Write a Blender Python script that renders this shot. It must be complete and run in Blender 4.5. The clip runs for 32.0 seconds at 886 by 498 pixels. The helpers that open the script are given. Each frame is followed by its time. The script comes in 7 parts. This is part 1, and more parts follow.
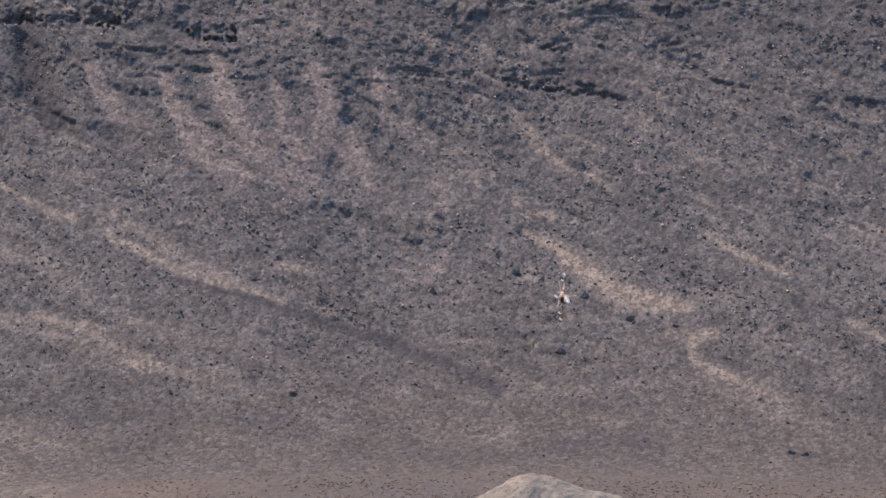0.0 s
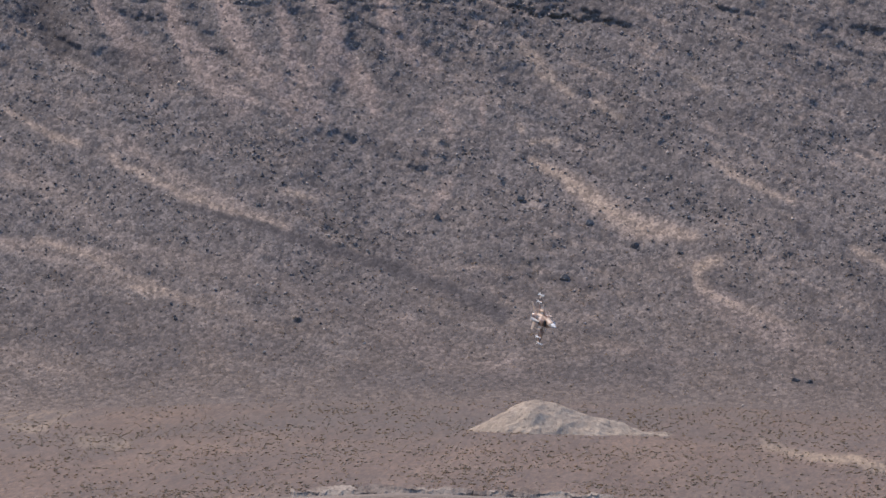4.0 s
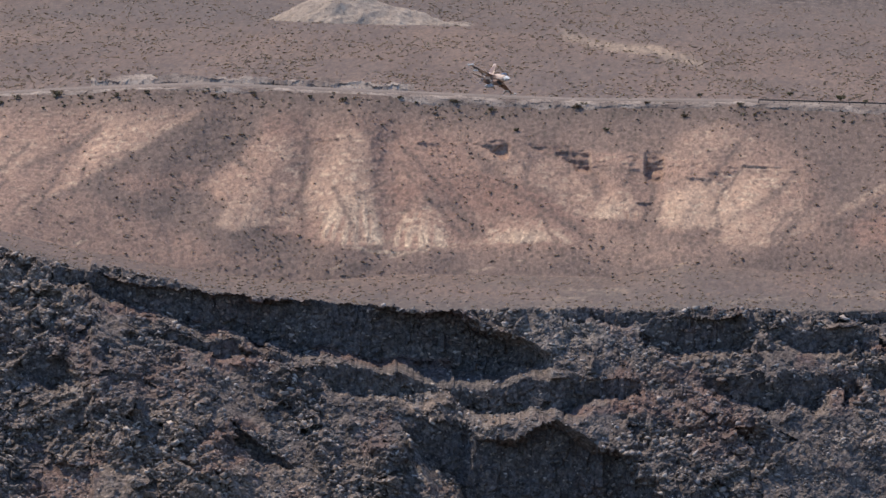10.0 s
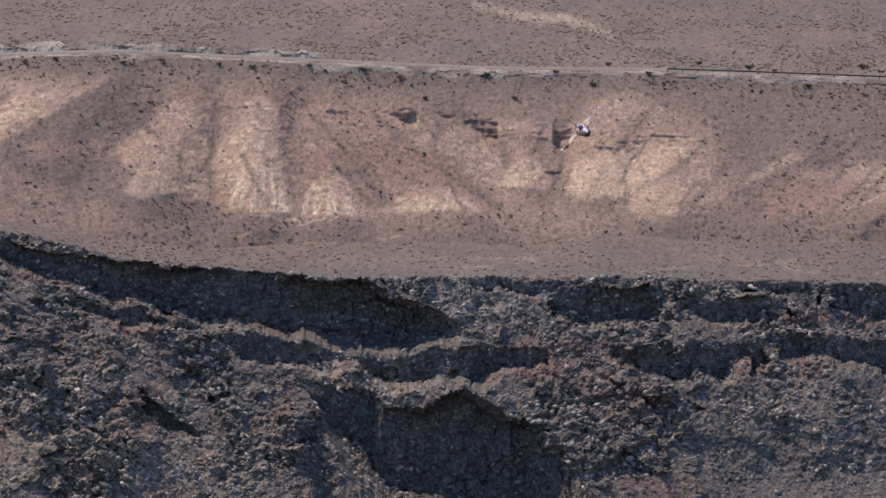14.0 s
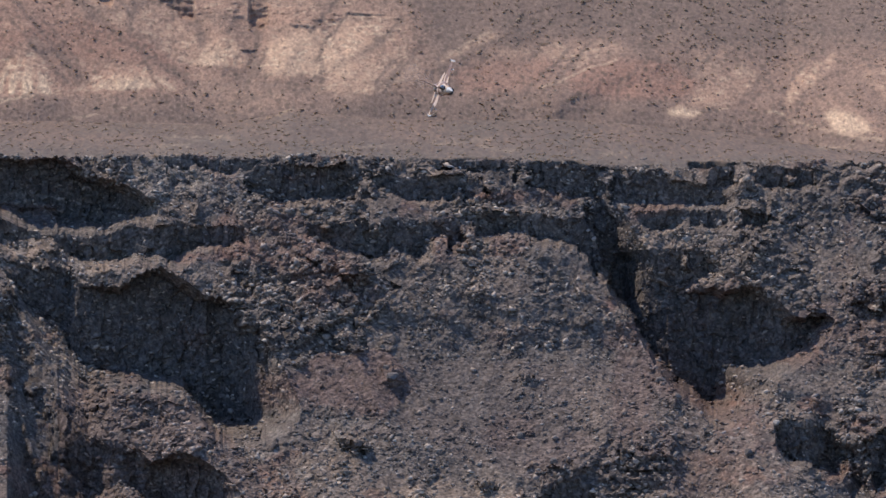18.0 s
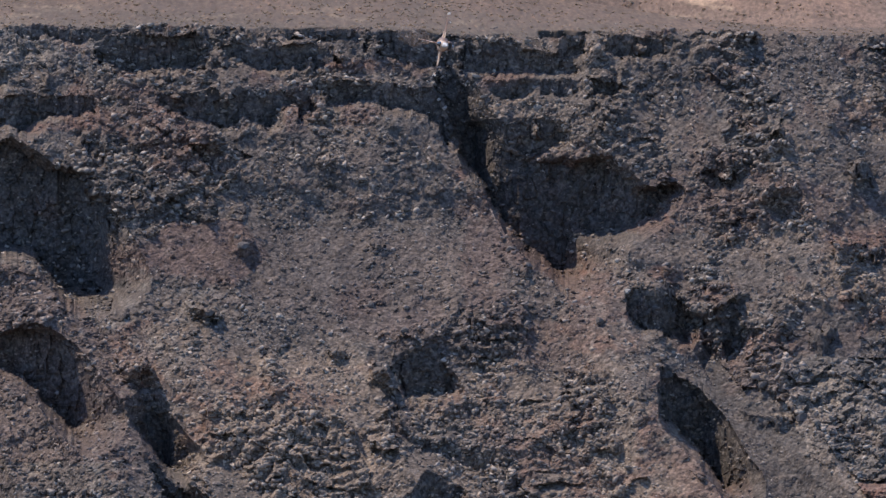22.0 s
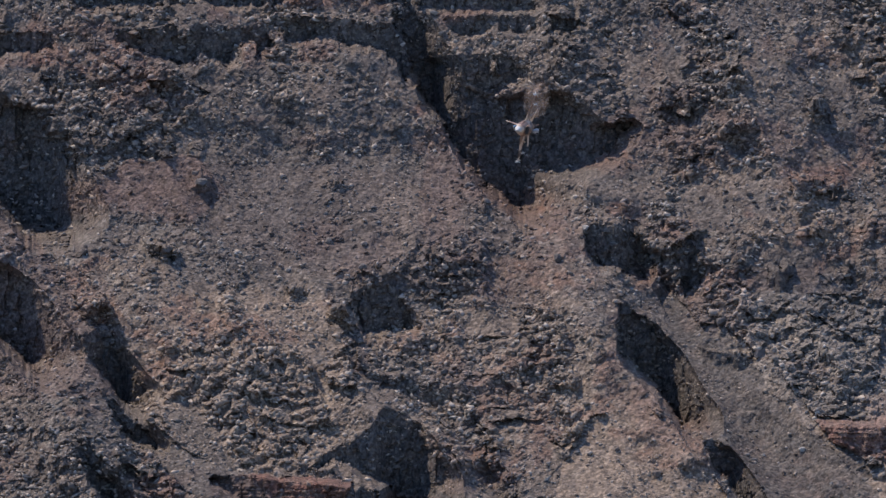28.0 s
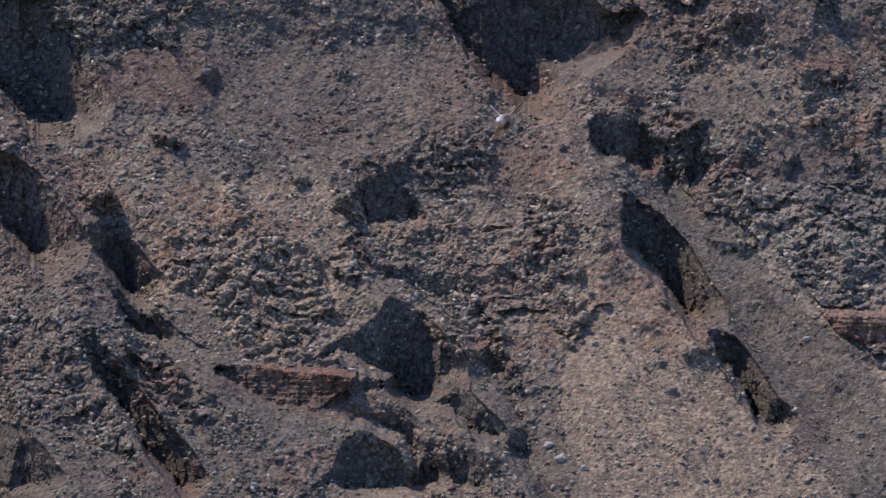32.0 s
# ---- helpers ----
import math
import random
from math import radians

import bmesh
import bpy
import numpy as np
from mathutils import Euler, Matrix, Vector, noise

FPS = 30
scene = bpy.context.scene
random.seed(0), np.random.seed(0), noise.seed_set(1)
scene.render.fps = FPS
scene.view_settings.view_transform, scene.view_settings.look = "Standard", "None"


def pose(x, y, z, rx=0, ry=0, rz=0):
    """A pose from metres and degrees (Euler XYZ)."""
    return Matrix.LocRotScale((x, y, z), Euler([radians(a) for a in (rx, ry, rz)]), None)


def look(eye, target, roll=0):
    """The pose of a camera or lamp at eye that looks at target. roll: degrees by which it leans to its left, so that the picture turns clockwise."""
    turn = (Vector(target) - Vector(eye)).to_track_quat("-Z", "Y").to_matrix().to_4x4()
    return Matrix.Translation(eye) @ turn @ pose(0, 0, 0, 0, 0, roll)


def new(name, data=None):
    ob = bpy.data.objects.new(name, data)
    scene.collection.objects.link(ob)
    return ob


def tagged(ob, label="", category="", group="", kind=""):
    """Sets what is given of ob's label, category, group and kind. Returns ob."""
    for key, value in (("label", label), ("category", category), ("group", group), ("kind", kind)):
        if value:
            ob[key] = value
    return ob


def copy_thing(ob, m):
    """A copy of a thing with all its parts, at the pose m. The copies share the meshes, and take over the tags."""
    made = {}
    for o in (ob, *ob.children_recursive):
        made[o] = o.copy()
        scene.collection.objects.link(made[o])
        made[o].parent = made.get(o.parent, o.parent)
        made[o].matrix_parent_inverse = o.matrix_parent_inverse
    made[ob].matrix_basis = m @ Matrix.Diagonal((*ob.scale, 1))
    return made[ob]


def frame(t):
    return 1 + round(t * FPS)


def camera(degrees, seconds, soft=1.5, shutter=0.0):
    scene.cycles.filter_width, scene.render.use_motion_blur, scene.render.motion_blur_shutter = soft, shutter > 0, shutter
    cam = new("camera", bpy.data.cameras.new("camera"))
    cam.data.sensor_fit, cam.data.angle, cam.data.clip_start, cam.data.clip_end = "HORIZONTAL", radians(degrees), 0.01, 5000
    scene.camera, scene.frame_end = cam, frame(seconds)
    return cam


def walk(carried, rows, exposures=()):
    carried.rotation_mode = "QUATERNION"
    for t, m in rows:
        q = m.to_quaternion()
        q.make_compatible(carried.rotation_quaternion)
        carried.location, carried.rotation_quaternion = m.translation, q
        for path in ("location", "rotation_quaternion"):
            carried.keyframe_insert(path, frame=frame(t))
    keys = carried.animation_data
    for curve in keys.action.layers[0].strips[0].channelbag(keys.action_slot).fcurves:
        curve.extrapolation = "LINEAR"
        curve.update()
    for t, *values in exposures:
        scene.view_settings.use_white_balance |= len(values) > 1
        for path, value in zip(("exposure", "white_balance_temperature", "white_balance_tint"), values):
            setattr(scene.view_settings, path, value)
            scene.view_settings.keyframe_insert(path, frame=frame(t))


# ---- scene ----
cam = camera(6.0, 32.0, soft=1.5, shutter=0.3)
# seconds, bearing, tilt and lean of the camera on its tripod, in degrees
PATH = [
    (0.0, -4.3124, -0.5895, -0.672), (0.5, -4.3077, -0.6117, -0.907), (1.0, -4.2928, -0.6295, -0.798), (1.5, -4.3063, -0.6460, -0.994),
    (2.0, -4.3859, -0.6728, -0.964), (2.5, -4.3977, -0.6907, -0.826), (4.5, -4.3481, -1.2674, -0.371), (5.0, -4.3515, -1.4840, -0.272),
    (5.5, -4.3227, -1.9273, -0.470), (6.0, -4.3175, -2.4895, -0.436), (6.5, -4.2405, -2.8662, -0.369), (7.0, -4.1038, -3.2126, -0.323),
    (7.5, -3.9587, -3.3823, -0.198), (8.0, -3.7423, -3.5199, -0.202), (8.5, -3.5641, -3.6131, -0.186), (9.0, -3.3626, -3.7182, -0.174),
    (9.5, -3.1346, -3.8016, -0.199), (10.0, -3.0191, -3.8778, -0.276), (10.5, -2.9894, -3.9257, -0.308), (11.0, -2.9334, -3.9719, -0.283),
    (11.5, -2.9013, -4.0071, -0.273), (12.0, -2.8500, -4.0143, -0.269), (12.5, -2.7859, -4.0229, -0.242), (13.0, -2.6664, -4.0384, -0.227),
    (13.5, -2.5356, -4.0628, -0.129), (15.5, -1.7410, -4.3081, 0.072), (16.0, -1.4303, -4.4242, 0.054), (16.5, -1.2008, -4.5142, 0.075),
    (17.0, -0.8894, -4.6406, 0.119), (17.5, -0.5963, -4.7745, 0.100), (18.0, -0.3301, -4.9196, 0.036), (18.5, -0.1735, -5.0428, -0.002),
    (19.0, 0.0000, -5.2000, 0.000), (19.5, 0.1574, -5.3480, 0.025), (20.0, 0.2872, -5.4823, 0.032), (20.5, 0.3827, -5.5691, 0.040),
    (21.0, 0.4970, -5.6653, 0.053), (21.5, 0.5957, -5.7394, 0.045), (22.0, 0.6860, -5.8047, 0.023), (22.5, 0.7427, -5.8384, 0.016),
    (23.0, 0.8090, -5.8613, 0.036), (23.5, 0.8708, -5.8618, 0.008), (24.0, 0.8959, -5.8616, -0.006), (24.5, 0.9047, -5.8657, -0.009),
    (25.0, 0.9100, -5.8802, 0.010), (25.5, 0.9009, -5.9156, 0.023), (27.5, 0.9462, -6.1611, 0.045), (28.0, 0.9716, -6.2363, 0.048),
    (28.5, 0.9829, -6.3250, 0.059), (29.0, 1.0144, -6.4211, 0.102), (29.5, 1.0537, -6.5195, 0.093), (30.0, 1.0730, -6.5956, 0.091),
    (30.5, 1.0876, -6.6942, 0.048), (31.0, 1.0610, -6.8016, 0.042), (31.5, 1.0025, -6.9096, 0.037), (32.0, 0.9401, -6.9832, -0.015),
]


def aim(bearing, tilt, lean):
    return pose(0, 0, 0, 90 + tilt, 0, -bearing) @ pose(0, 0, 0, 0, 0, lean)


walk(cam, [(t, aim(b, e, r)) for t, b, e, r in PATH], [(0, 0.3, 6200, 15), (32, 0.3, 6200, 15)])

# ---- light ----
SUN_AZ, SUN_EL = -52.0, 56.0      # bearing from the view's axis and height of the sun, degrees
world = bpy.data.worlds.new("sky")
scene.world = world
world.use_nodes = True
wn = world.node_tree
sky = wn.nodes.new("ShaderNodeTexSky")
sky.sky_type, sky.sun_disc = "NISHITA", False
sky.sun_elevation, sky.sun_rotation = radians(SUN_EL), radians(SUN_AZ)
sky.air_density, sky.dust_density, sky.ozone_density = 1.0, 0.3, 5.0
wn.links.new(sky.outputs[0], wn.nodes["Background"].inputs[0])
wn.nodes["Background"].inputs[1].default_value = 0.15
sun = new("sun", bpy.data.lights.new("sun", "SUN"))
sun.data.energy, sun.data.angle, sun.data.color = 3.65, radians(0.53), (1.0, 0.845, 0.65)
sun_way = Vector((math.sin(radians(SUN_AZ)) * math.cos(radians(SUN_EL)), math.cos(radians(SUN_AZ)) * math.cos(radians(SUN_EL)), math.sin(radians(SUN_EL))))
sun.matrix_world = look(sun_way * 3000, (0, 0, 0))


# ---- materials ----
def material(name, rough=0.9, metal=0.0):
    m = bpy.data.materials.new(name)
    m.use_nodes = True
    b = m.node_tree.nodes["Principled BSDF"]
    b.inputs["Roughness"].default_value, b.inputs["Metallic"].default_value = rough, metal
    return m, m.node_tree, b


def add(nt, kind, **values):
    n = nt.nodes.new(kind)
    for k, v in values.items():
        n.inputs[k.replace("_", " ")].default_value = v
    return n


def mix(nt, fac, a, b, mode="MIX"):
    n = nt.nodes.new("ShaderNodeMix")
    n.data_type, n.blend_type = "RGBA", mode
    for socket, v in ((0, fac), (6, a), (7, b)):
        if isinstance(v, (int, float)):
            n.inputs[socket].default_value = v
        elif isinstance(v, tuple):
            n.inputs[socket].default_value = (*v, 1)
        else:
            nt.links.new(v, n.inputs[socket])
    return n.outputs[2]


def ramp(nt, value, lo, hi, a=0.0, b=1.0):
    n = nt.nodes.new("ShaderNodeMapRange")
    n.inputs[1].default_value, n.inputs[2].default_value, n.inputs[3].default_value, n.inputs[4].default_value = lo, hi, a, b
    nt.links.new(value, n.inputs[0])
    return n.outputs[0]


def noise_tex(nt, scale, detail=4.0, rough=0.6, vec=None, stretch=None):
    n = add(nt, "ShaderNodeTexNoise", Scale=scale, Detail=detail, Roughness=rough)
    if vec is None:
        vec = nt.nodes.new("ShaderNodeTexCoord").outputs["Object"]
    if stretch:
        s = nt.nodes.new("ShaderNodeMapping")
        s.inputs["Scale"].default_value = stretch
        nt.links.new(vec, s.inputs[0])
        vec = s.outputs[0]
    nt.links.new(vec, n.inputs["Vector"])
    return n.outputs["Fac"]


def terrain_material(name, base, second, grain, speck, speck_at, bump, stones=(), patch=0.45, flat=1.0, spread=0.25, rills=0.0, dots=None, red=(0.23, 0.115, 0.08), tan=(0.34, 0.215, 0.135), pale=(0.46, 0.36, 0.25), dark=(0.055, 0.05, 0.05), scrub=(0.115, 0.095, 0.082), scree=(0.13, 0.122, 0.118)):
    """Bare desert ground: two soil tones, soils and covers by the mesh's own masks, fine grain, dark specks."""
    m, nt, b = material(name, 0.95)
    b.inputs["Specular IOR Level"].default_value = 0.15
    soil = nt.nodes.new("ShaderNodeVertexColor"); soil.layer_name = "soil"
    cover = nt.nodes.new("ShaderNodeVertexColor"); cover.layer_name = "cover"
    s = nt.nodes.new("ShaderNodeSeparateColor"); nt.links.new(soil.outputs[0], s.inputs[0])
    c = nt.nodes.new("ShaderNodeSeparateColor"); nt.links.new(cover.outputs[0], c.inputs[0])
    lie = (1.0, flat, 1.0)
    big = noise_tex(nt, grain * 0.06, 5, 0.6, stretch=lie)
    col = mix(nt, ramp(nt, big, 0.38, 0.62), base, second)
    mid = noise_tex(nt, grain * 0.3, 6, 0.75, stretch=lie)
    for mask, colour in ((s.outputs[1], tan), (s.outputs[0], red), (s.outputs[2], pale), (c.outputs[2], scree), (c.outputs[1], scrub), (c.outputs[0], dark)):
        mm = nt.nodes.new("ShaderNodeMath"); mm.operation = "MULTIPLY"
        nt.links.new(mask, mm.inputs[0])
        nt.links.new(ramp(nt, mid, 0.38, 0.56, patch, 1.0), mm.inputs[1])
        col = mix(nt, mm.outputs[0], col, colour)
    fine = noise_tex(nt, grain, 6, 0.75, stretch=lie)
    spread = spread if flat > 0.3 else 0.16
    col = mix(nt, 1.0, col, mix(nt, ramp(nt, fine, 0.5 - spread, 0.5 + spread), (0.55, 0.55, 0.58), (1.45, 1.45, 1.4)), "MULTIPLY")
    height = fine
    if flat < 0.3:
        chip = noise_tex(nt, grain * 0.8, 4, 0.7, stretch=(1.0, flat, 3.0))
        col = mix(nt, ramp(nt, chip, 0.6, 0.68, 0, 0.6), col, tan)
    if rills:
        run = noise_tex(nt, 1.5, 4, 0.65, stretch=(1.0, 0.3, 0.22))
        gate = nt.nodes.new("ShaderNodeMath"); gate.operation = "MULTIPLY_ADD"; gate.use_clamp = True
        nt.links.new(s.outputs[2], gate.inputs[0]); gate.inputs[1].default_value = 1.0
        g2 = nt.nodes.new("ShaderNodeMath"); g2.operation = "MULTIPLY"; g2.inputs[1].default_value = 0.08
        nt.links.new(s.outputs[1], g2.inputs[0]); nt.links.new(g2.outputs[0], gate.inputs[2])
        deep = nt.nodes.new("ShaderNodeMath"); deep.operation = "MULTIPLY"
        nt.links.new(ramp(nt, run, 0.56, 0.46), deep.inputs[0]); nt.links.new(gate.outputs[0], deep.inputs[1])
        col = mix(nt, ramp(nt, deep.outputs[0], 0, 1, 0, 0.6), col, second)
        hh = nt.nodes.new("ShaderNodeMath"); hh.operation = "MULTIPLY_ADD"; hh.inputs[1].default_value = -rills
        nt.links.new(deep.outputs[0], hh.inputs[0]); nt.links.new(height, hh.inputs[2])
        height = hh.outputs[0]
    for size, amount in stones:
        vo = nt.nodes.new("ShaderNodeTexVoronoi")
        vo.inputs["Scale"].default_value = 1.0 / size
        vo.inputs["Randomness"].default_value = 1.0
        lain = nt.nodes.new("ShaderNodeMapping"); lain.inputs["Scale"].default_value = lie
        nt.links.new(nt.nodes.new("ShaderNodeTexCoord").outputs["Object"], lain.inputs[0]); nt.links.new(lain.outputs[0], vo.inputs["Vector"])
        lone = nt.nodes.new("ShaderNodeSeparateColor")
        nt.links.new(vo.outputs["Color"], lone.inputs[0])
        col = mix(nt, 1.0, col, mix(nt, ramp(nt, lone.outputs[0], 0.1, 0.95), (1 - amount,) * 3, (1 + amount * 1.15, 1 + amount * 1.1, 1 + amount)), "MULTIPLY")
        h = nt.nodes.new("ShaderNodeMath")
        h.operation = "MULTIPLY_ADD"
        nt.links.new(vo.outputs["Distance"], h.inputs[0])
        h.inputs[1].default_value = -1.3 * size
        nt.links.new(height, h.inputs[2])
        height = h.outputs[0]
    if dots:
        size, share, amount, tint = dots
        vo = nt.nodes.new("ShaderNodeTexVoronoi")
        mp = nt.nodes.new("ShaderNodeMapping"); mp.inputs["Scale"].default_value = lie
        nt.links.new(nt.nodes.new("ShaderNodeTexCoord").outputs["Object"], mp.inputs[0]); nt.links.new(mp.outputs[0], vo.inputs["Vector"])
        vo.inputs["Scale"].default_value = 1.0 / size
        lone = nt.nodes.new("ShaderNodeSeparateColor"); nt.links.new(vo.outputs["Color"], lone.inputs[0])
        edge = nt.nodes.new("ShaderNodeMath"); edge.operation = "MULTIPLY_ADD"; edge.inputs[1].default_value = 0.5
        nt.links.new(fine, edge.inputs[0]); nt.links.new(vo.outputs["Distance"], edge.inputs[2])
        dot = nt.nodes.new("ShaderNodeMath"); dot.operation = "MULTIPLY"
        nt.links.new(ramp(nt, edge.outputs[0], 0.78, 0.5), dot.inputs[0]); nt.links.new(ramp(nt, lone.outputs[0], share, share - 0.15, 0, amount), dot.inputs[1])
        sparse = nt.nodes.new("ShaderNodeMath"); sparse.operation = "MULTIPLY"
        nt.links.new(dot.outputs[0], sparse.inputs[0]); nt.links.new(ramp(nt, s.outputs[1], 0.15, 0.6, 1, 0.1), sparse.inputs[1])
        col = mix(nt, sparse.outputs[0], col, tint)
    sp = noise_tex(nt, speck, 3, 0.6, stretch=lie)
    col = mix(nt, ramp(nt, sp, speck_at, speck_at + 0.06, 0, 0.6), col, dark)
    nt.links.new(col, b.inputs["Base Color"])
    bp = add(nt, "ShaderNodeBump", Strength=bump[0], Distance=bump[1])
    nt.links.new(height, bp.inputs["Height"])
    nt.links.new(bp.outputs[0], b.inputs["Normal"])
    return m


MOUNTAIN_MAT = terrain_material("mountain_talus", (0.148, 0.131, 0.124), (0.17, 0.148, 0.138), 1.3, 0.9, 0.57, (0.35, 0.3), stones=((1.2, 0.25), (0.6, 0.22)), flat=0.45, spread=0.36, dots=(0.9, 0.35, 0.5, (0.075, 0.066, 0.062)), patch=0.85, tan=(0.27, 0.215, 0.18), red=(0.285, 0.222, 0.19), pale=(0.36, 0.28, 0.215), dark=(0.083, 0.074, 0.074), scree=(0.14, 0.115, 0.1))
PLATEAU_MAT = terrain_material("desert_plain", (0.19, 0.138, 0.106), (0.152, 0.112, 0.089), 1.2, 0.9, 0.57, (0.12, 0.1), flat=0.1, tan=(0.25, 0.186, 0.14), dots=(0.8, 0.6, 0.5, (0.105, 0.085, 0.068)), dark=(0.115, 0.092, 0.078), scree=(0.14, 0.115, 0.1))
HILL_MAT = terrain_material("badland_soil", (0.192, 0.144, 0.118), (0.225, 0.163, 0.13), 1.6, 1.0, 0.6, (0.35, 0.2), stones=((0.6, 0.08),), patch=0.7, spread=0.2, flat=0.4, rills=1.2, dots=(1.15, 0.6, 0.6, (0.105, 0.085, 0.066)), tan=(0.52, 0.352, 0.238), pale=(0.72, 0.55, 0.37), red=(0.3, 0.178, 0.13), dark=(0.11, 0.085, 0.075), scrub=(0.142, 0.112, 0.092))
SHELF_MAT = terrain_material("desert_shelf", (0.172, 0.125, 0.097), (0.14, 0.105, 0.084), 1.3, 0.9, 0.57, (0.12, 0.1), flat=0.1, dots=(0.8, 0.6, 0.5, (0.1, 0.082, 0.064)), dark=(0.115, 0.092, 0.078), scrub=(0.112, 0.098, 0.082))
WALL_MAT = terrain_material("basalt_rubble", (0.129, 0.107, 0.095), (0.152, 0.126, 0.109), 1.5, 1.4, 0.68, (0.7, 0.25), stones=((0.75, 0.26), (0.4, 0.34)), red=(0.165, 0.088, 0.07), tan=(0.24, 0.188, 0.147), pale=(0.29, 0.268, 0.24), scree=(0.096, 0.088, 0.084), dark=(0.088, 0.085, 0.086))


# ---- number noise over grids ----
def hashed(i, j, seed):
    h = (i.astype(np.int64) * 374761393 + j.astype(np.int64) * 668265263 + seed * 982451653) & 0xFFFFFFFF
    h = ((h ^ (h >> 13)) * 1274126177) & 0xFFFFFFFF
    h = ((h ^ (h >> 16)) * 2246822519) & 0xFFFFFFFF
    return ((h ^ (h >> 15)) & 0xFFFFFF) / float(0xFFFFFF)


def value_noise(u, v, seed):
    i, j = np.floor(u), np.floor(v)
    a, b = u - i, v - j
    a, b = a * a * (3 - 2 * a), b * b * (3 - 2 * b)
    n = lambda p, q: hashed(i + p, j + q, seed)
    return (n(0, 0) * (1 - a) + n(1, 0) * a) * (1 - b) + (n(0, 1) * (1 - a) + n(1, 1) * a) * b


def fbm(u, v, seed, octaves=4, gain=0.5):
    total, amp, norm = 0, 1.0, 0.0
    for k in range(octaves):
        total = total + amp * value_noise(u * 2 ** k + 17.3 * k, v * 2 ** k - 9.1 * k, seed + k)
        norm += amp
        amp *= gain
    return total / norm * 2 - 1


def ridged(u, v, seed, octaves=4, gain=0.55):
    """Sharp crests and hollows, 0 to 1."""
    total, amp, norm = 0, 1.0, 0.0
    for k in range(octaves):
        total = total + amp * (1 - np.abs(2 * value_noise(u * 2 ** k + 5.2 * k, v * 2 ** k + 3.7 * k, seed + k) - 1)) ** 2
        norm += amp
        amp *= gain
    return total / norm


def rocks(u, v, seed, share=0.7):
    """Heights of angular blocks lying side by side, 0 to 1, each with its own tilted top."""
    i0, j0 = np.floor(u), np.floor(v)
    best = np.full(u.shape, 9.0)
    who, du, dv = np.zeros(u.shape), np.zeros(u.shape), np.zeros(u.shape)
    for p in (-1, 0, 1):
        for q in (-1, 0, 1):
            i, j = i0 + p, j0 + q
            x, y = u - i - hashed(i, j, seed), v - j - hashed(i, j, seed + 7)
            d = np.abs(x) + np.abs(y) * 0.9 + 0.5 * np.abs(x - y)
            near = d < best
            best = np.where(near, d, best)
            who, du, dv = np.where(near, hashed(i, j, seed + 13), who), np.where(near, x, du), np.where(near, y, dv)
    w2 = (who * 57.31) % 1.0
    r = 0.42 + 0.5 * w2
    top = 0.35 + 0.65 * w2 + (who - 0.35) * 0.8 * du + 0.5 * (w2 - 0.5) * dv
    return np.where(who < share, np.clip(top * np.clip((r - best) * 5, 0, 1), 0, 1.2), 0)


def blocks(u, v, seed):
    """Broken rock: angular facets side by side, each set back and tilted by chance; heights about 0 to 1 and each block's number."""
    i0, j0 = np.floor(u), np.floor(v)
    best = np.full(u.shape, 9.0)
    who, du, dv = np.zeros(u.shape), np.zeros(u.shape), np.zeros(u.shape)
    for p in (-1, 0, 1):
        for q in (-1, 0, 1):
            i, j = i0 + p, j0 + q
            x, y = u - i - hashed(i, j, seed), v - j - hashed(i, j, seed + 7)
            d = np.abs(x) + np.abs(y)
            near = d < best
            best = np.where(near, d, best)
            who, du, dv = np.where(near, hashed(i, j, seed + 13), who), np.where(near, x, du), np.where(near, y, dv)
    w2, w3 = (who * 57.31) % 1.0, (who * 91.7) % 1.0
    return w2 ** 1.5 + 0.9 * (w3 - 0.4) * du - 0.35 * ((who * 33.3) % 1.0 - 0.2) * dv, who


# ---- the land, laid out by bearing and elevation from the overlook ----
DEG = math.pi / 180
GROW = 1.3      # the land is drawn up at a smaller scale and set up at this one


def bearings(lo, hi, step):
    inner = np.arange(lo, hi, step)
    outer = np.cumsum(0.02 * 1.24 ** np.arange(27))
    return np.concatenate([lo - outer[::-1], inner, inner[-1] + outer])


RIM_LINE = [(-7.33, -3.301), (-7.06, -3.514), (-6.57, -3.730), (-6.37, -3.719), (-5.99, -3.850), (-5.42, -4.008), (-5.41, -3.955), (-4.45, -4.178), (-3.11, -4.290), (-1.38, -4.285), (-1.09, -4.295), (0.06, -4.315), (1.41, -4.371), (1.98, -4.313), (3.25, -4.351), (3.82, -4.356)]
HILL_FOOT = [(-6.37, -3.643), (-5.60, -3.839), (-4.84, -3.996), (-3.99, -4.103), (-3.30, -4.059), (-2.53, -4.061), (-1.86, -4.083), (-1.38, -3.986), (-0.71, -4.047), (0.45, -4.047), (1.60, -4.122), (2.36, -4.235), (3.01, -4.298)]
ROAD_LINE = [(-7.32, -2.888), (-6.56, -2.869), (-6.36, -2.847), (-5.60, -2.805), (-4.64, -2.775), (-3.30, -2.841), (-2.15, -2.894), (-0.87, -2.907), (-0.36, -2.923), (1.27, -2.982)]

FOOT_LINE = [(-7.33, -2.16), (-5.8, -2.12), (-3.89, -2.12), (-2.36, -2.18), (-1.33, -2.23), (4.0, -2.4)]


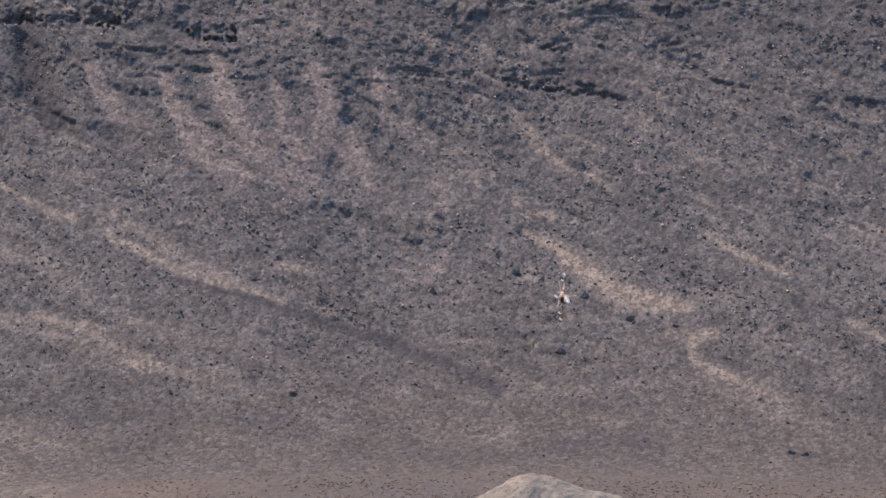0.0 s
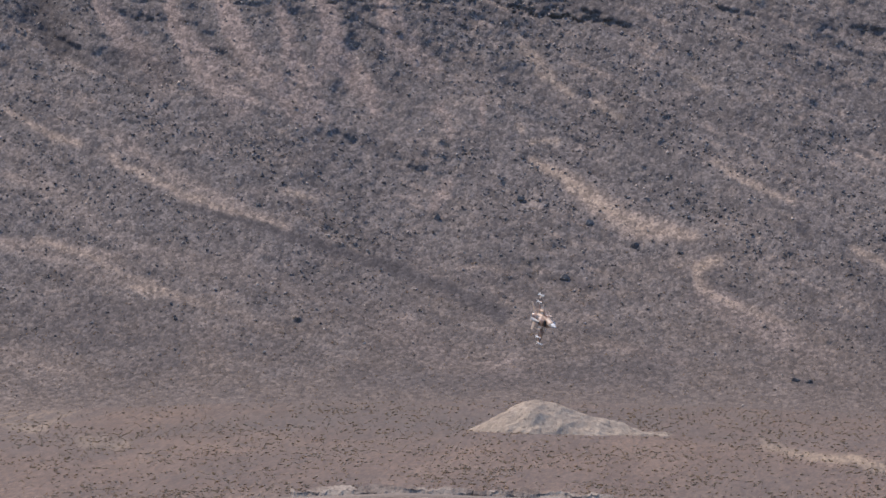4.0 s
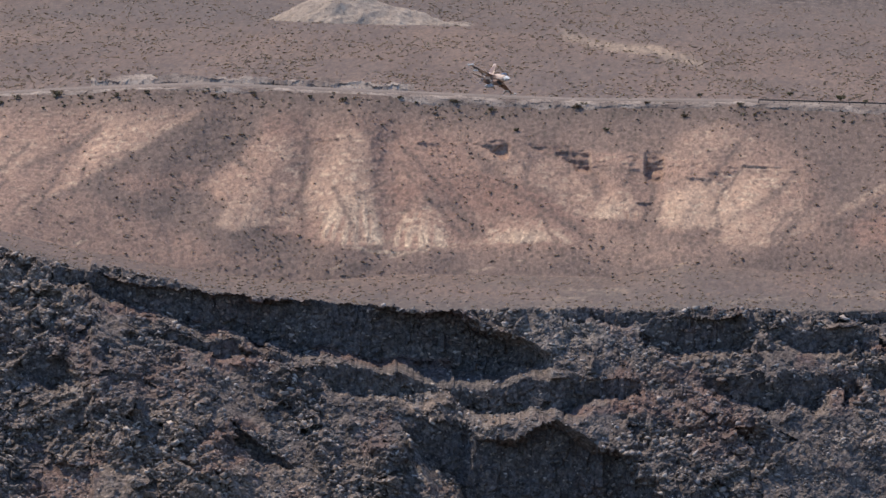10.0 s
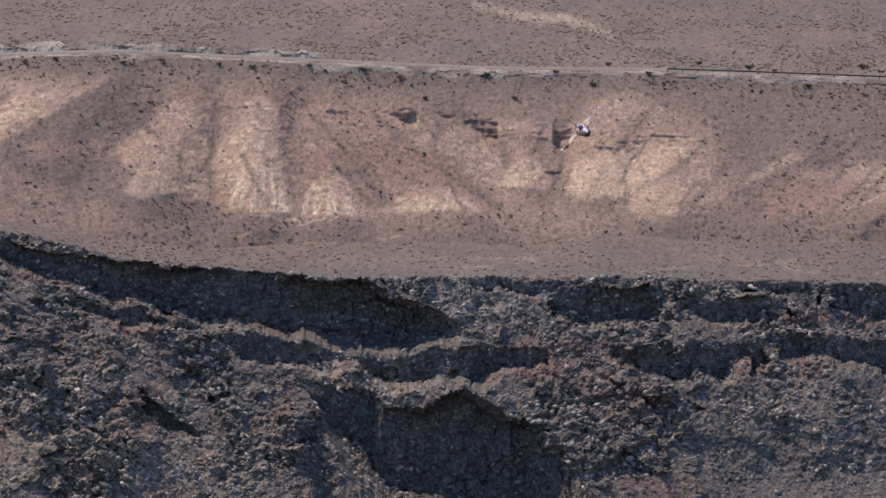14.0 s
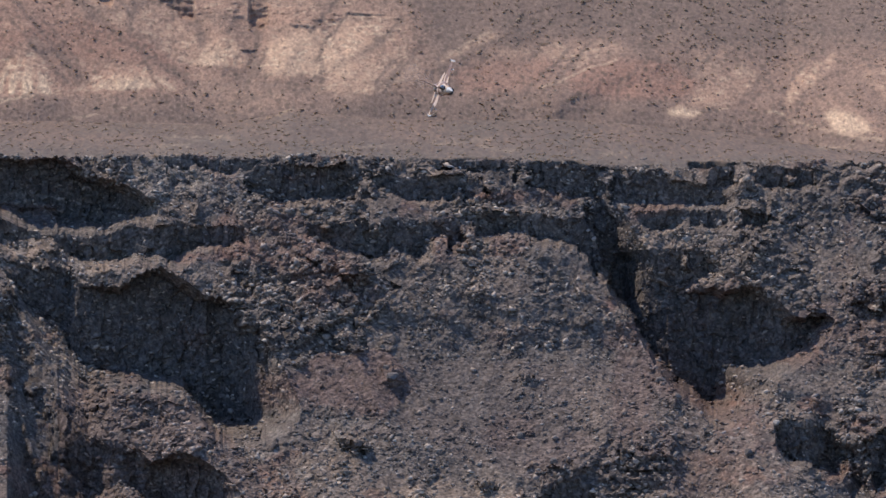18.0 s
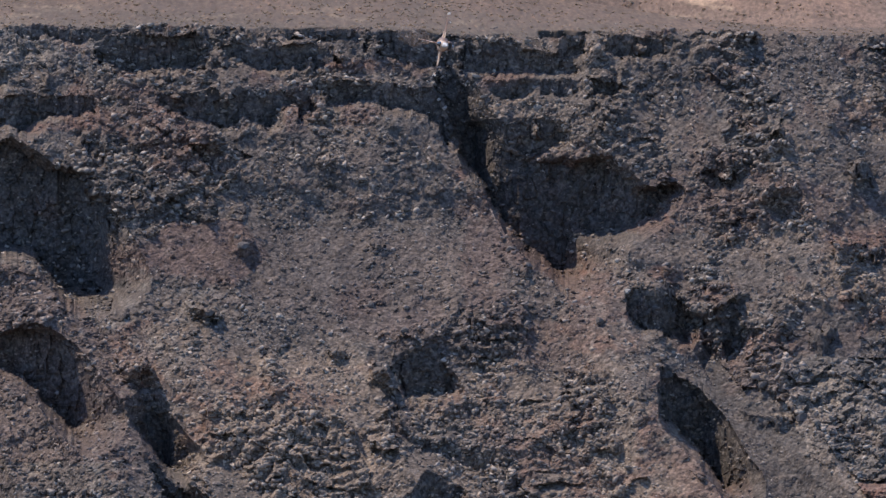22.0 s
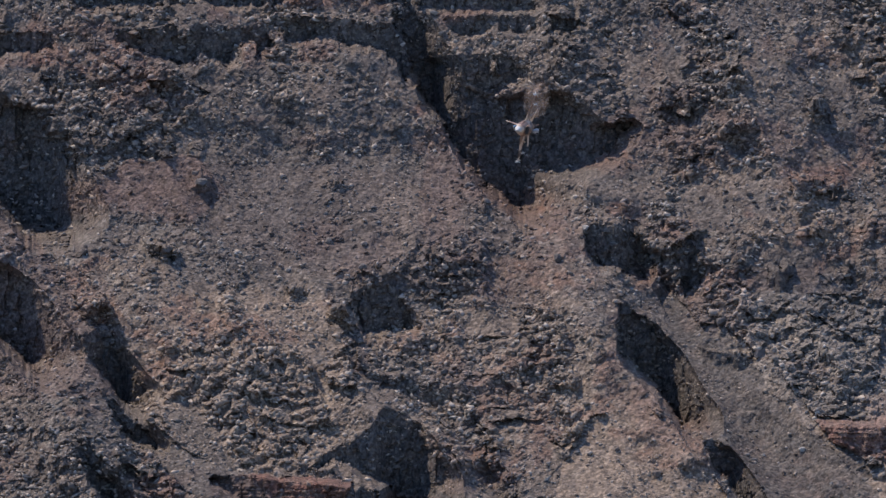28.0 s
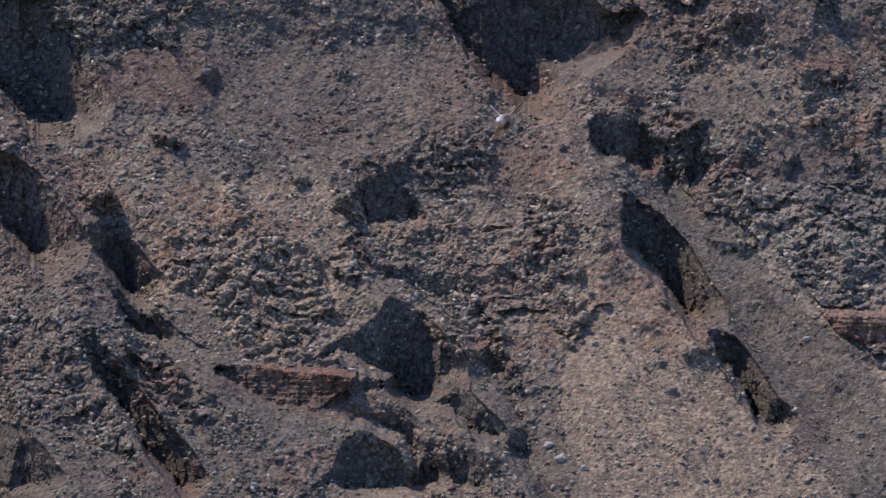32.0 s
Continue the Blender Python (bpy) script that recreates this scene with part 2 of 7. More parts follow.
class Lines:
    """The land's main contour lines over a row of bearings: elevations in degrees and distances in metres."""

    def __init__(self, b):
        along = lambda knots: np.interp(b, *zip(*knots))
        self.b = b
        self.edge = np.clip(np.minimum(b + 7.9, 4.5 - b) / 0.3, 0, 1)     # 1 where the land is built in full detail
        self.rim_line = along(RIM_LINE)
        self.rim_el = self.rim_line + 0.035 * (fbm(b * 9, b * 0 + 3.3, 5, 5, 0.7) + 0.5 * fbm(b * 40, b * 0 + 1.3, 6, 2)) * self.edge
        self.hill_el = np.maximum(along(HILL_FOOT), along(RIM_LINE) + 0.05)
        self.road_el, self.foot_el = along(ROAD_LINE), along(FOOT_LINE)
        self.rim_d = np.interp(b, [-60, -12, -7.4, -4.4, -3.0, 6, 60], [1500, 1440, 1425, 1405, 1400, 1405, 1420])
        self.hill_d = np.interp(b, [-7, -5, -3, 2, 3.2, 5], [1545, 1555, 1565, 1555, 1505, 1495])
        self.road_d = np.interp(b, [-8, -5, 0, 4], [1630, 1622, 1622, 1640])
        self.foot_d = np.full(b.shape, 2150.0)


FINE, PLAINER = Lines(bearings(-7.45, 4.25, 0.0092)), Lines(bearings(-7.7, 4.3, 0.012))


class Band:
    """One strip of land between two lines: grids of bearing, elevation and distance, with its masks."""

    def __init__(self, lines, rows, lo_el, hi_el, lo_d, hi_d, warp=0.034, often=14, gain=0.7):
        r = np.linspace(0, 1, rows)[:, None]
        self.edge = lines.edge[None, :]
        self.az = np.broadcast_to(lines.b[None, :], (rows, lines.b.size)).copy()
        self.el = lo_el[None, :] * (1 - r) + hi_el[None, :] * r
        self.d = 1 / ((1 - r) / lo_d[None, :] + r / hi_d[None, :])
        self.r = np.broadcast_to(r, self.az.shape)
        # basalt: share of dark colour on cliff faces, put in to deepen their shade
        self.mask = {k: np.zeros(self.az.shape) for k in ("red", "tan", "pale", "dark", "scrub", "scree", "cliff", "smooth", "crag", "basalt")}
        wa, we = self.az * often, self.el * often
        self.wa = self.az + warp * fbm(wa, we, 71, 5, gain)
        self.we = self.el + warp * fbm(wa + 40, we + 9, 72, 5, gain)
        self.lift = np.zeros(self.az.shape)

    def box(self, points, margin):
        a, e = zip(*points)
        inside = (self.az[0] > min(a) - margin) & (self.az[0] < max(a) + margin)
        if not inside.any() or self.el.max() < min(e) - margin or self.el.min() > max(e) + margin:
            return None
        c = np.flatnonzero(inside)
        return slice(c[0], c[-1] + 1)

    def place(self):
        d = self.d
        return np.stack([d * np.sin(self.az * DEG), d * np.cos(self.az * DEG), d * np.tan(self.el * DEG) + self.lift], -1)


f, g = FINE, PLAINER
low = np.interp(f.b, [-3.3, -2.75], [-6.5, -9.3])
WALL = Band(f, 600, low, f.rim_el, f.rim_d - (f.rim_el - low) * 27, f.rim_d, 0.045, 6, 0.5)
fall = f.rim_line[None, :] - WALL.el
WALL.d = f.rim_d[None, :] - fall * 30 - 5.2 * np.maximum(fall - 1.2, 0) ** 1.4
SHELF = Band(g, 36, g.rim_line - 0.07, g.hill_el, g.rim_d + 2, g.hill_d)
HILLS = Band(g, 170, g.hill_el, g.road_el, g.hill_d, g.road_d, 0.03)
PLAIN = Band(g, 60, g.road_el, g.foot_el, g.road_d, g.foot_d)
PEAK = Band(g, 290, g.foot_el, np.full(g.b.shape, 1.45), g.foot_d, np.full(g.b.shape, 2455.0), 0.03, 10, 0.55)
w = PEAK.r ** 0.56
PEAK.d = 1 / ((1 - w) / 2150.0 + w / 2455.0)
BANDS = (WALL, SHELF, HILLS, PLAIN, PEAK)


def near_line(a, e, points):
    best = np.full(a.shape, 1e9)
    for (a0, e0), (a1, e1) in zip(points, points[1:]):
        da, de = a1 - a0, e1 - e0
        t = np.clip(((a - a0) * da + (e - e0) * de) / (da * da + de * de + 1e-12), 0, 1)
        best = np.minimum(best, (a - a0 - t * da) ** 2 + (e - e0 - t * de) ** 2)
    return np.sqrt(best)


def stroke(kind, width, points, strength=1.0):
    """A streak of soil or cover along a line."""
    for band in BANDS:
        c = band.box(points, width * 1.6)
        if c is not None:
            d = near_line(band.wa[:, c], band.we[:, c], points) / width
            m = band.mask[kind][:, c]
            np.maximum(m, strength * np.clip((1.35 - d) / 0.9, 0, 1), out=m)


def spur(width, height, points):
    """A rib of land that stands out towards the viewer, or a hollow where height is negative."""
    for band in BANDS:
        c = band.box(points, width * 3)
        if c is not None:
            d = near_line(band.wa[:, c], band.we[:, c], points) / width
            band.d[:, c] -= (0.24 if band is HILLS else 0.75) * height * np.exp(-d * d)


def gullies(depth, reach, lines):
    """V-shaped gullies cut into the hills along lines: crests stay between them."""
    best = np.full(HILLS.az.shape, 9.0)
    for points in lines:
        c = HILLS.box(points, 0.6)
        if c is not None:
            best[:, c] = np.minimum(best[:, c], near_line(HILLS.wa[:, c], HILLS.we[:, c], points))
    HILLS.d -= depth * (best / (best + reach) - 0.6) * np.clip(HILLS.r * 6, 0, 1) * np.clip((0.86 - HILLS.r) * 5, 0, 1)
    low = np.exp(-(best / (0.22 * reach)) ** 2)
    HILLS.mask["scrub"] = np.maximum(HILLS.mask["scrub"], 0.55 * low)
    for kind in ("tan", "pale"):
        HILLS.mask[kind] *= 1 - 0.6 * low


def small_gullies(count, seed):
    """Short gullies that run down the hillsides, leaning with the slope."""
    rng = random.Random(seed)
    lines = []
    for k in range(count):
        b = rng.uniform(-7.2, 4.2) if k % 2 else rng.uniform(-7.2, -0.9)
        lean = float(np.interp(b, [-6.6, -5.6, -5.3, -4.7, -4.4, -4.0, -3.6, -3.2, -2.6, -2.2, -1.2, 0.5, 4], [-1.3, -1.2, 0.5, 0.5, -0.2, 0.1, 0.8, 0.9, 0.6, 0.1, -0.9, -0.9, -0.9]))
        j = int(np.abs(HILLS.az[0] - b).argmin())
        lo, hi = HILLS.el[0, j], HILLS.el[-1, j]
        e = lo + (hi - lo) * rng.uniform(0.35, 0.82)
        run = (hi - lo) * rng.uniform(0.15, 0.45)
        lines.append([(b, e), (b + lean * run * 0.5 + rng.gauss(0, 0.02), e - run * 0.5), (b + lean * run * 0.9 + rng.gauss(0, 0.03), e - run)])
    return lines


def inside_of(a, e, points):
    hit = np.zeros(a.shape, bool)
    for (a0, e0), (a1, e1) in zip(points, points[1:] + points[:1]):
        if e0 != e1:
            hit ^= ((e0 > e) != (e1 > e)) & (a < (a1 - a0) * (e - e0) / (e1 - e0) + a0)
    return hit


def fill(kinds, points, strength=1.0):
    """A patch of soil, cover or roughness; several kinds are parted by a blank."""
    for band in BANDS:
        c = band.box(points, 0.05)
        if c is not None:
            hit = inside_of(band.wa[:, c], band.we[:, c], points) * strength
            for kind in kinds.split():
                m = band.mask[kind][:, c]
                np.maximum(m, hit, out=m)


def soil(points, soft, **shares):
    """Gives the hills these shares of soils and cover inside a patch, over soft edges in degrees."""
    c = HILLS.box(points, soft)
    a, e = HILLS.wa[:, c], HILLS.we[:, c]
    d = near_line(a, e, points + points[:1])
    share = np.clip(0.5 + np.where(inside_of(a, e, points), d, -d) / (2 * soft), 0, 1)
    for kind, amount in shares.items():
        m = HILLS.mask[kind][:, c]
        m += share * (amount - m)


def scarp(height, left, right, points):
    """A rib whose near side rises gently up to its edge and then drops off steeply to the right, down to a hollow."""
    for band in BANDS:
        c = band.box(points, 4 * max(left, right))
        if c is None:
            continue
        a, e = band.wa[:, c], band.we[:, c]
        best, side = np.full(a.shape, 1e9), np.ones(a.shape)
        for (a0, e0), (a1, e1) in zip(points, points[1:]):
            da, de = a1 - a0, e1 - e0
            t = np.clip(((a - a0) * da + (e - e0) * de) / (da * da + de * de), 0, 1)
            d = (a - a0 - t * da) ** 2 + (e - e0 - t * de) ** 2
            near = d < best
            best, side = np.where(near, d, best), np.where(near, np.sign((a - a0) * -de + (e - e0) * da), side)
        s = np.sqrt(best)
        ends = np.clip((a - min(q[0] for q in points) + left) / left, 0, 1) * np.clip((points[0][1] + 0.15 - e) / 0.15, 0, 1) * np.clip((e - points[-1][1] + 0.25) / 0.25, 0, 1)
        band.d[:, c] += height * ends * np.where(side > 0, (np.clip(s / (0.7 * right), 0, 1) - 0.45) * np.exp(-np.maximum(s - 0.7 * right, 0) / right), -np.exp(-(s / left) ** 1.3) * 0.45)


def cut(points, lean=-0.12):
    """A cliff face: below its upper edge the land stands upright, with a bench at its foot."""
    for band in BANDS:
        c = band.box(points, 0.05)
        if c is None:
            continue
        a, e = band.wa[:, c], band.we[:, c]
        if band is HILLS:
            a, e = 0.3 * a + 0.7 * band.az[:, c], 0.3 * e + 0.7 * band.el[:, c]
        if band is WALL:
            a, e = a + JAG[0][:, c], e + JAG[1][:, c]
            if max(q[1] for q in points) - min(q[1] for q in points) > 0.5:
                e = e + 0.04 * fbm(band.az[:, c] * 7, band.el[:, c] * 3, 83, 2, 0.4)
        inside = inside_of(a, e, points)
        if band is PEAK:
            inside &= fbm(a * 22, e * 60, 77, 3) > -0.12
        if band is WALL:
            if max(q[1] for q in points) - min(q[1] for q in points) < 0.3:
                inside &= fbm(a * 9, e * 7, 78, 2, 0.4) > -0.42
        if not inside.any():
            continue
        rows = np.arange(a.shape[0])[:, None]
        top = np.where(inside, rows, -1).max(0)
        cols = np.arange(a.shape[1])
        top_d, top_e = band.d[:, c][top, cols], band.el[:, c][top, cols]
        has = (top >= 0) * 1.0
        box = np.ones(13)
        top_d = np.convolve(top_d * has, box, "same") / np.maximum(np.convolve(has, box, "same"), 1)
        if band is WALL:
            x = band.az[0, c] * DEG * 1400
            plain_top = top_d
            top_d = np.where(top >= 0, np.maximum.accumulate(np.where(top >= 0, top_d, 0) + 0.1 * x - 0.1 * x[0]) - 0.1 * (x - x[0]), top_d)
            top_d = np.minimum(top_d, plain_top + (7.0 if max(q[1] for q in points) - min(q[1] for q in points) > 0.35 else 2.2))
        wide, tall = (max(q[k] for q in points) - min(q[k] for q in points) for k in (0, 1))
        if band is WALL and tall < 0.26 and wide < 0.45:
            # an outcrop: its front stands out from the slope, with a tread on top
            low = np.where(inside, rows, 10 ** 6).min(0)
            low_d = band.d[:, c][np.minimum(low, a.shape[0] - 1), cols]
            low_d = np.convolve(low_d * has, box, "same") / np.maximum(np.convolve(has, box, "same"), 1)
            front = low_d[None, :] + 5 * (band.el[:, c] - min(q[1] for q in points))
            band.d[:, c] = np.where(inside, np.minimum(front, band.d[:, c]), band.d[:, c])
            m = band.mask["crag"][:, c]
            np.maximum(m, inside * 1.0, out=m)
            continue
        face = top_d[None, :] + lean * np.maximum(top_e[None, :] - band.el[:, c], 0) * DEG * 1400
        face = face if band is not HILLS else np.minimum(face, band.d[:, c] + (4.0 if tall > 0.1 else 1.2))
        face = face if band is not PEAK else 0.4 * face + 0.6 * band.d[:, c]
        band.d[:, c] = np.where(inside, np.maximum(face, band.d[:, c]), band.d[:, c])
        m = band.mask["cliff"][:, c]
        np.maximum(m, inside * 1.0, out=m)
        thin = max(q[1] for q in points) - min(q[1] for q in points) < 0.45      # low cliffs take less of the dark colour than tall ones
        # rock coloured darker on upright faces, so that their shade comes out deeper
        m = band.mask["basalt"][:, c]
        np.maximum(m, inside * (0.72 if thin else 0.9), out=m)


def bluff(points, slope, turn):
    """A bluff of layered rock that stands out from the slope and turns its front aside; slope and turn in metres per degree."""
    c = WALL.box(points, 0.05)
    a, e = WALL.wa[:, c] + 0.5 * JAG[0][:, c], WALL.we[:, c] + 0.5 * JAG[1][:, c]
    inside = inside_of(a, e, points)
    foot, mid = min(q[1] for q in points), sum(q[0] for q in points) / len(points)
    start = np.median(WALL.d[:, c][inside & (WALL.el[:, c] < foot + 0.1)])
    layers = 0.45 * np.floor((WALL.el[:, c] + 0.02 * fbm(a * 5, e * 2, 91, 2)) * 24) / 24 + 0.55 * WALL.el[:, c]
    front = start + slope * (layers - foot) - turn * (WALL.az[:, c] - mid) + 1.2 * fbm(a * 7, e * 5, 92, 3)
    WALL.d[:, c] = np.where(inside, np.minimum(front, WALL.d[:, c] + 4), WALL.d[:, c])
    for kind, share in (("cliff", 0.6), ("red", 1.0)):
        m = WALL.mask[kind][:, c]
        np.maximum(m, inside * share, out=m)


# broken edges of the cliffs, block by block
JAG = [0.034 * (blocks(WALL.az * 261 / s, WALL.el * 261 / 14, k)[1] - 0.5) for s, k in ((17, 63), (15, 64))]
# broad swells of the canyon wall, the hills and the mountain
u, v = WALL.az * 261, WALL.el * 261
below = np.clip((f.rim_line[None, :] - WALL.el) / 0.3, 0, 1)
WALL.d += below * (3 * fbm(WALL.az * 1.1, WALL.el * 1.6, 11, 3) - 4.5 * (ridged(u / 150 + v / 260, v / 380 - u / 700, 15, 3) - 0.45))
s = PEAK.az * 0.57 + PEAK.el
PEAK.d += np.clip(PEAK.r * 4, 0, 1) * (12 * fbm(PEAK.az * 0.55, PEAK.el * 0.5, 21, 3) - 5.0 * (ridged(s * 261 / 120, (PEAK.el - PEAK.az) * 0.35, 24, 4, 0.6) - 0.5))
u, v = HILLS.az * 261, HILLS.el * 261
HILLS.d -= np.sin(HILLS.r * np.pi) ** 0.7 * 0.8 * (ridged(u / 110 + 0.6 * fbm(u / 80, v / 70, 26, 3), v / 130, 27, 5, 0.6) - 0.5)


# mountain: strata cliffs
cut([(-7.29, 1.13), (-7.00, 1.13), (-6.99, 0.98), (-7.18, 0.96), (-7.29, 1.00)])
cut([(-6.79, 1.13), (-6.34, 1.12), (-6.34, 1.03), (-6.53, 0.93), (-6.76, 0.97)])
cut([(-6.15, 1.00), (-5.69, 0.96), (-5.69, 0.83), (-5.92, 0.83), (-6.11, 0.91)])
cut([(-6.65, 0.85), (-6.22, 0.82), (-5.77, 0.77), (-5.79, 0.73), (-6.23, 0.78), (-6.61, 0.80)])
cut([(-6.53, 0.70), (-5.84, 0.67), (-5.84, 0.62), (-6.46, 0.63)])
cut([(-5.16, 0.65), (-4.62, 0.62), (-4.08, 0.63), (-4.08, 0.56), (-4.62, 0.57), (-5.12, 0.59)])
cut([(-4.08, 0.62), (-3.66, 0.59), (-3.24, 0.53), (-3.00, 0.45), (-3.05, 0.40), (-3.47, 0.46), (-3.85, 0.50)])
cut([(-1.83, 0.44), (-1.30, 0.38), (-1.30, 0.30), (-1.79, 0.38)])
cut([(-3.66, 0.84), (-3.43, 0.83), (-3.39, 0.74), (-3.62, 0.75)])
cut([(-2.55, 0.60), (-2.17, 0.50), (-2.21, 0.44), (-2.52, 0.54)])
cut([(-6.46, 0.55), (-6.19, 0.53), (-6.21, 0.48), (-6.42, 0.49)])
cut([(-5.66, 0.54), (-5.50, 0.53), (-5.54, 0.47), (-5.64, 0.48)])
spur(0.115, -6, [(-7.16, 1.13), (-7.11, 0.82), (-7.06, 0.56), (-6.92, 0.25)])
spur(0.069, -1.5, [(-6.00, 0.62), (-5.91, 0.35), (-5.70, 0.12)])
spur(0.069, -1.5, [(-5.31, 0.54), (-5.29, 0.19), (-5.39, -0.04)])
spur(0.077, -2, [(-4.89, 0.53), (-4.93, 0.23), (-5.01, -0.04)])

# mountain: thin ledges, each a rib and a groove with a dark line between
for line in ([(-6.70, 0.85), (-6.51, 0.83), (-6.24, 0.80), (-5.78, 0.77)],
             [(-6.22, 0.68), (-6.05, 0.68), (-5.87, 0.66)],
             [(-6.49, 0.64), (-6.32, 0.62), (-6.22, 0.62)],
             [(-6.49, 0.81), (-6.36, 0.82), (-6.20, 0.81)],
             [(-5.11, 0.62), (-4.90, 0.58), (-4.60, 0.56), (-4.25, 0.55)],
             [(-4.60, 0.66), (-4.37, 0.63), (-4.21, 0.61)],
             [(-6.40, 0.51), (-6.25, 0.49)],
             [(-5.75, 0.61), (-5.48, 0.60)],
             [(-4.83, 0.65), (-4.63, 0.64)],
             [(-3.95, 0.64), (-3.72, 0.62), (-3.45, 0.62)],
             [(-3.72, 0.52), (-3.45, 0.49), (-3.14, 0.45), (-3.01, 0.43)],
             [(-1.73, 0.44), (-1.54, 0.41), (-1.31, 0.37)],
             [(-2.49, 0.57), (-2.30, 0.50), (-2.13, 0.47)]):
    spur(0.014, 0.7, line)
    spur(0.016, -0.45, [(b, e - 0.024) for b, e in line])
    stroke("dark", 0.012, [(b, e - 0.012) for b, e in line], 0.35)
# mountain: streaks and fans
def streak(kind, rows, strength=1.0, soft=0.7, fade=1.0):
    """A streak that swells and narrows on its way: bearing, elevation and half width of its knots; fade: its strength at the lower end."""
    points = [q[:2] for q in rows]
    c = PEAK.box(points, 0.3)
    a, e = PEAK.wa[:, c], PEAK.we[:, c]
    best, wide, gone = np.full(a.shape, 1e9), np.ones(a.shape), np.zeros(a.shape)
    n = len(rows) - 1
    for k, ((a0, e0, w0), (a1, e1, w1)) in enumerate(zip(rows, rows[1:])):
        da, de = a1 - a0, e1 - e0
        t = np.clip(((a - a0) * da + (e - e0) * de) / (da * da + de * de), 0, 1)
        d = np.hypot(a - a0 - t * da, e - e0 - t * de)
        near = d < best
        best, wide, gone = np.where(near, d, best), np.where(near, w0 + (w1 - w0) * t, wide), np.where(near, (k + t) / n, gone)
    m = PEAK.mask[kind][:, c]
    np.maximum(m, strength * (1 + (fade - 1) * gone) * np.clip((1 + soft - best / wide) / (2 * soft), 0, 1), out=m)


for rows in ([(-6.208, 0.623, 0.034), (-6.134, 0.431, 0.061), (-5.984, 0.2, 0.092), (-5.738, -0.071, 0.1)],
             [(-5.851, 0.734, 0.034), (-5.778, 0.485, 0.069), (-5.621, 0.157, 0.084), (-5.28, -0.172, 0.077)],
             [(-5.425, 0.557, 0.031), (-5.371, 0.25, 0.054), (-5.165, -0.173, 0.054)],
             [(-5.137, 0.63, 0.054), (-5.09, 0.4, 0.069), (-5.153, 0.19, 0.054), (-5.221, 0.019, 0.046)],
             [(-5.09, 0.362, 0.054), (-5.008, 0.169, 0.077), (-4.858, -0.043, 0.061)],
             [(-4.743, 0.587, 0.046), (-4.661, 0.376, 0.077), (-4.453, 0.144, 0.077)],
             [(-6.686, 0.667, 0.038), (-6.536, 0.398, 0.069), (-6.272, 0.127, 0.077)],
             [(-4.856, 0.091, 0.027), (-4.801, -0.159, 0.034)]):
    streak("red", [(b, e, 1.15 * w) for b, e, w in rows], 1.0, 0.3, 0.5)
    streak("tan", [(b - 0.7 * w, e, 0.25 * w) for b, e, w in rows], 1.0, 0.8, 0.3)
for rows in ([(-3.752, -0.496, 0.015), (-3.543, -0.595, 0.027), (-3.296, -0.789, 0.05), (-3.03, -0.945, 0.06), (-2.667, -1.007, 0.031)],
             [(-2.489, -1.181, 0.023), (-2.643, -1.237, 0.027), (-2.621, -1.371, 0.019), (-2.385, -1.481, 0.019), (-2.023, -1.607, 0.012)]):
    streak("tan", [(b, e, 1.5 * w) for b, e, w in rows], 1.0)
    streak("pale", rows, 0.95, 0.8, 0.5)
for rows in ([(-6.604, -0.444, 0.031), (-6.167, -0.671, 0.034), (-5.786, -0.817, 0.031), (-5.404, -0.925, 0.023)],
             [(-7.089, -1.012, 0.031), (-6.746, -1.111, 0.034), (-6.556, -1.21, 0.019), (-6.061, -1.426, 0.027)],
             [(-7.307, -0.11, 0.019), (-7.079, -0.246, 0.031), (-6.813, -0.345, 0.031)],
             [(-3.894, 0.463, 0.015), (-3.706, 0.212, 0.019), (-3.479, -0.059, 0.019)],
             [(-2.508, -0.511, 0.015), (-2.337, -0.608, 0.023), (-1.995, -0.785, 0.015)],
             [(-1.559, -1.134, 0.023), (-1.319, -1.251, 0.027)]):
    streak("tan", rows, 0.8)
    streak("pale", [(b, e, 0.5 * w) for b, e, w in rows], 0.5)
for kind in ("dark", "smooth"):
    streak(kind, [(-6.13, -0.763, 0.02), (-5.405, -0.986, 0.036), (-4.871, -1.154, 0.046), (-4.413, -1.32, 0.046), (-3.956, -1.54, 0.055)], 1.0, 0.25)
streak("dark", [(-7.123, 0.901, 0.107), (-7.07, 0.557, 0.138), (-6.92, 0.306, 0.1)], 0.95, 0.3)
streak("dark", [(-6.488, -1.899, 0.107), (-6.181, -1.827, 0.077)], 0.6)
streak("dark", [(-3.309, -1.937, 0.1), (-2.811, -1.866, 0.092)], 0.6)
stroke("pale", 0.023, [(-3.75, -0.38), (-3.58, -0.36)], 0.7)
stroke("pale", 0.019, [(-3.85, -0.25), (-3.81, -0.30)], 0.8)
stroke("pale", 0.023, [(-3.84, 0.33), (-3.67, 0.10), (-3.48, -0.04)], 0.6)
stroke("pale", 0.019, [(-3.33, -0.10), (-3.14, -0.22)], 0.6)
stroke("tan", 0.027, [(-4.04, 0.81), (-3.97, 0.74)], 0.9)
stroke("pale", 0.023, [(-4.46, 0.89), (-4.37, 0.83)], 0.6)
stroke("pale", 0.023, [(-2.71, 0.10), (-2.56, -0.01)], 0.5)
stroke("pale", 0.023, [(-2.51, -0.49), (-2.34, -0.61), (-1.96, -0.80)], 0.45)
stroke("pale", 0.027, [(-1.58, -1.11), (-1.32, -1.23)], 0.6)
stroke("pale", 0.023, [(-7.00, -0.29), (-6.81, -0.34)], 0.6)
stroke("tan", 0.046, [(-6.54, -0.33), (-6.20, -0.56), (-5.71, -0.80), (-5.40, -0.94)], 0.7)
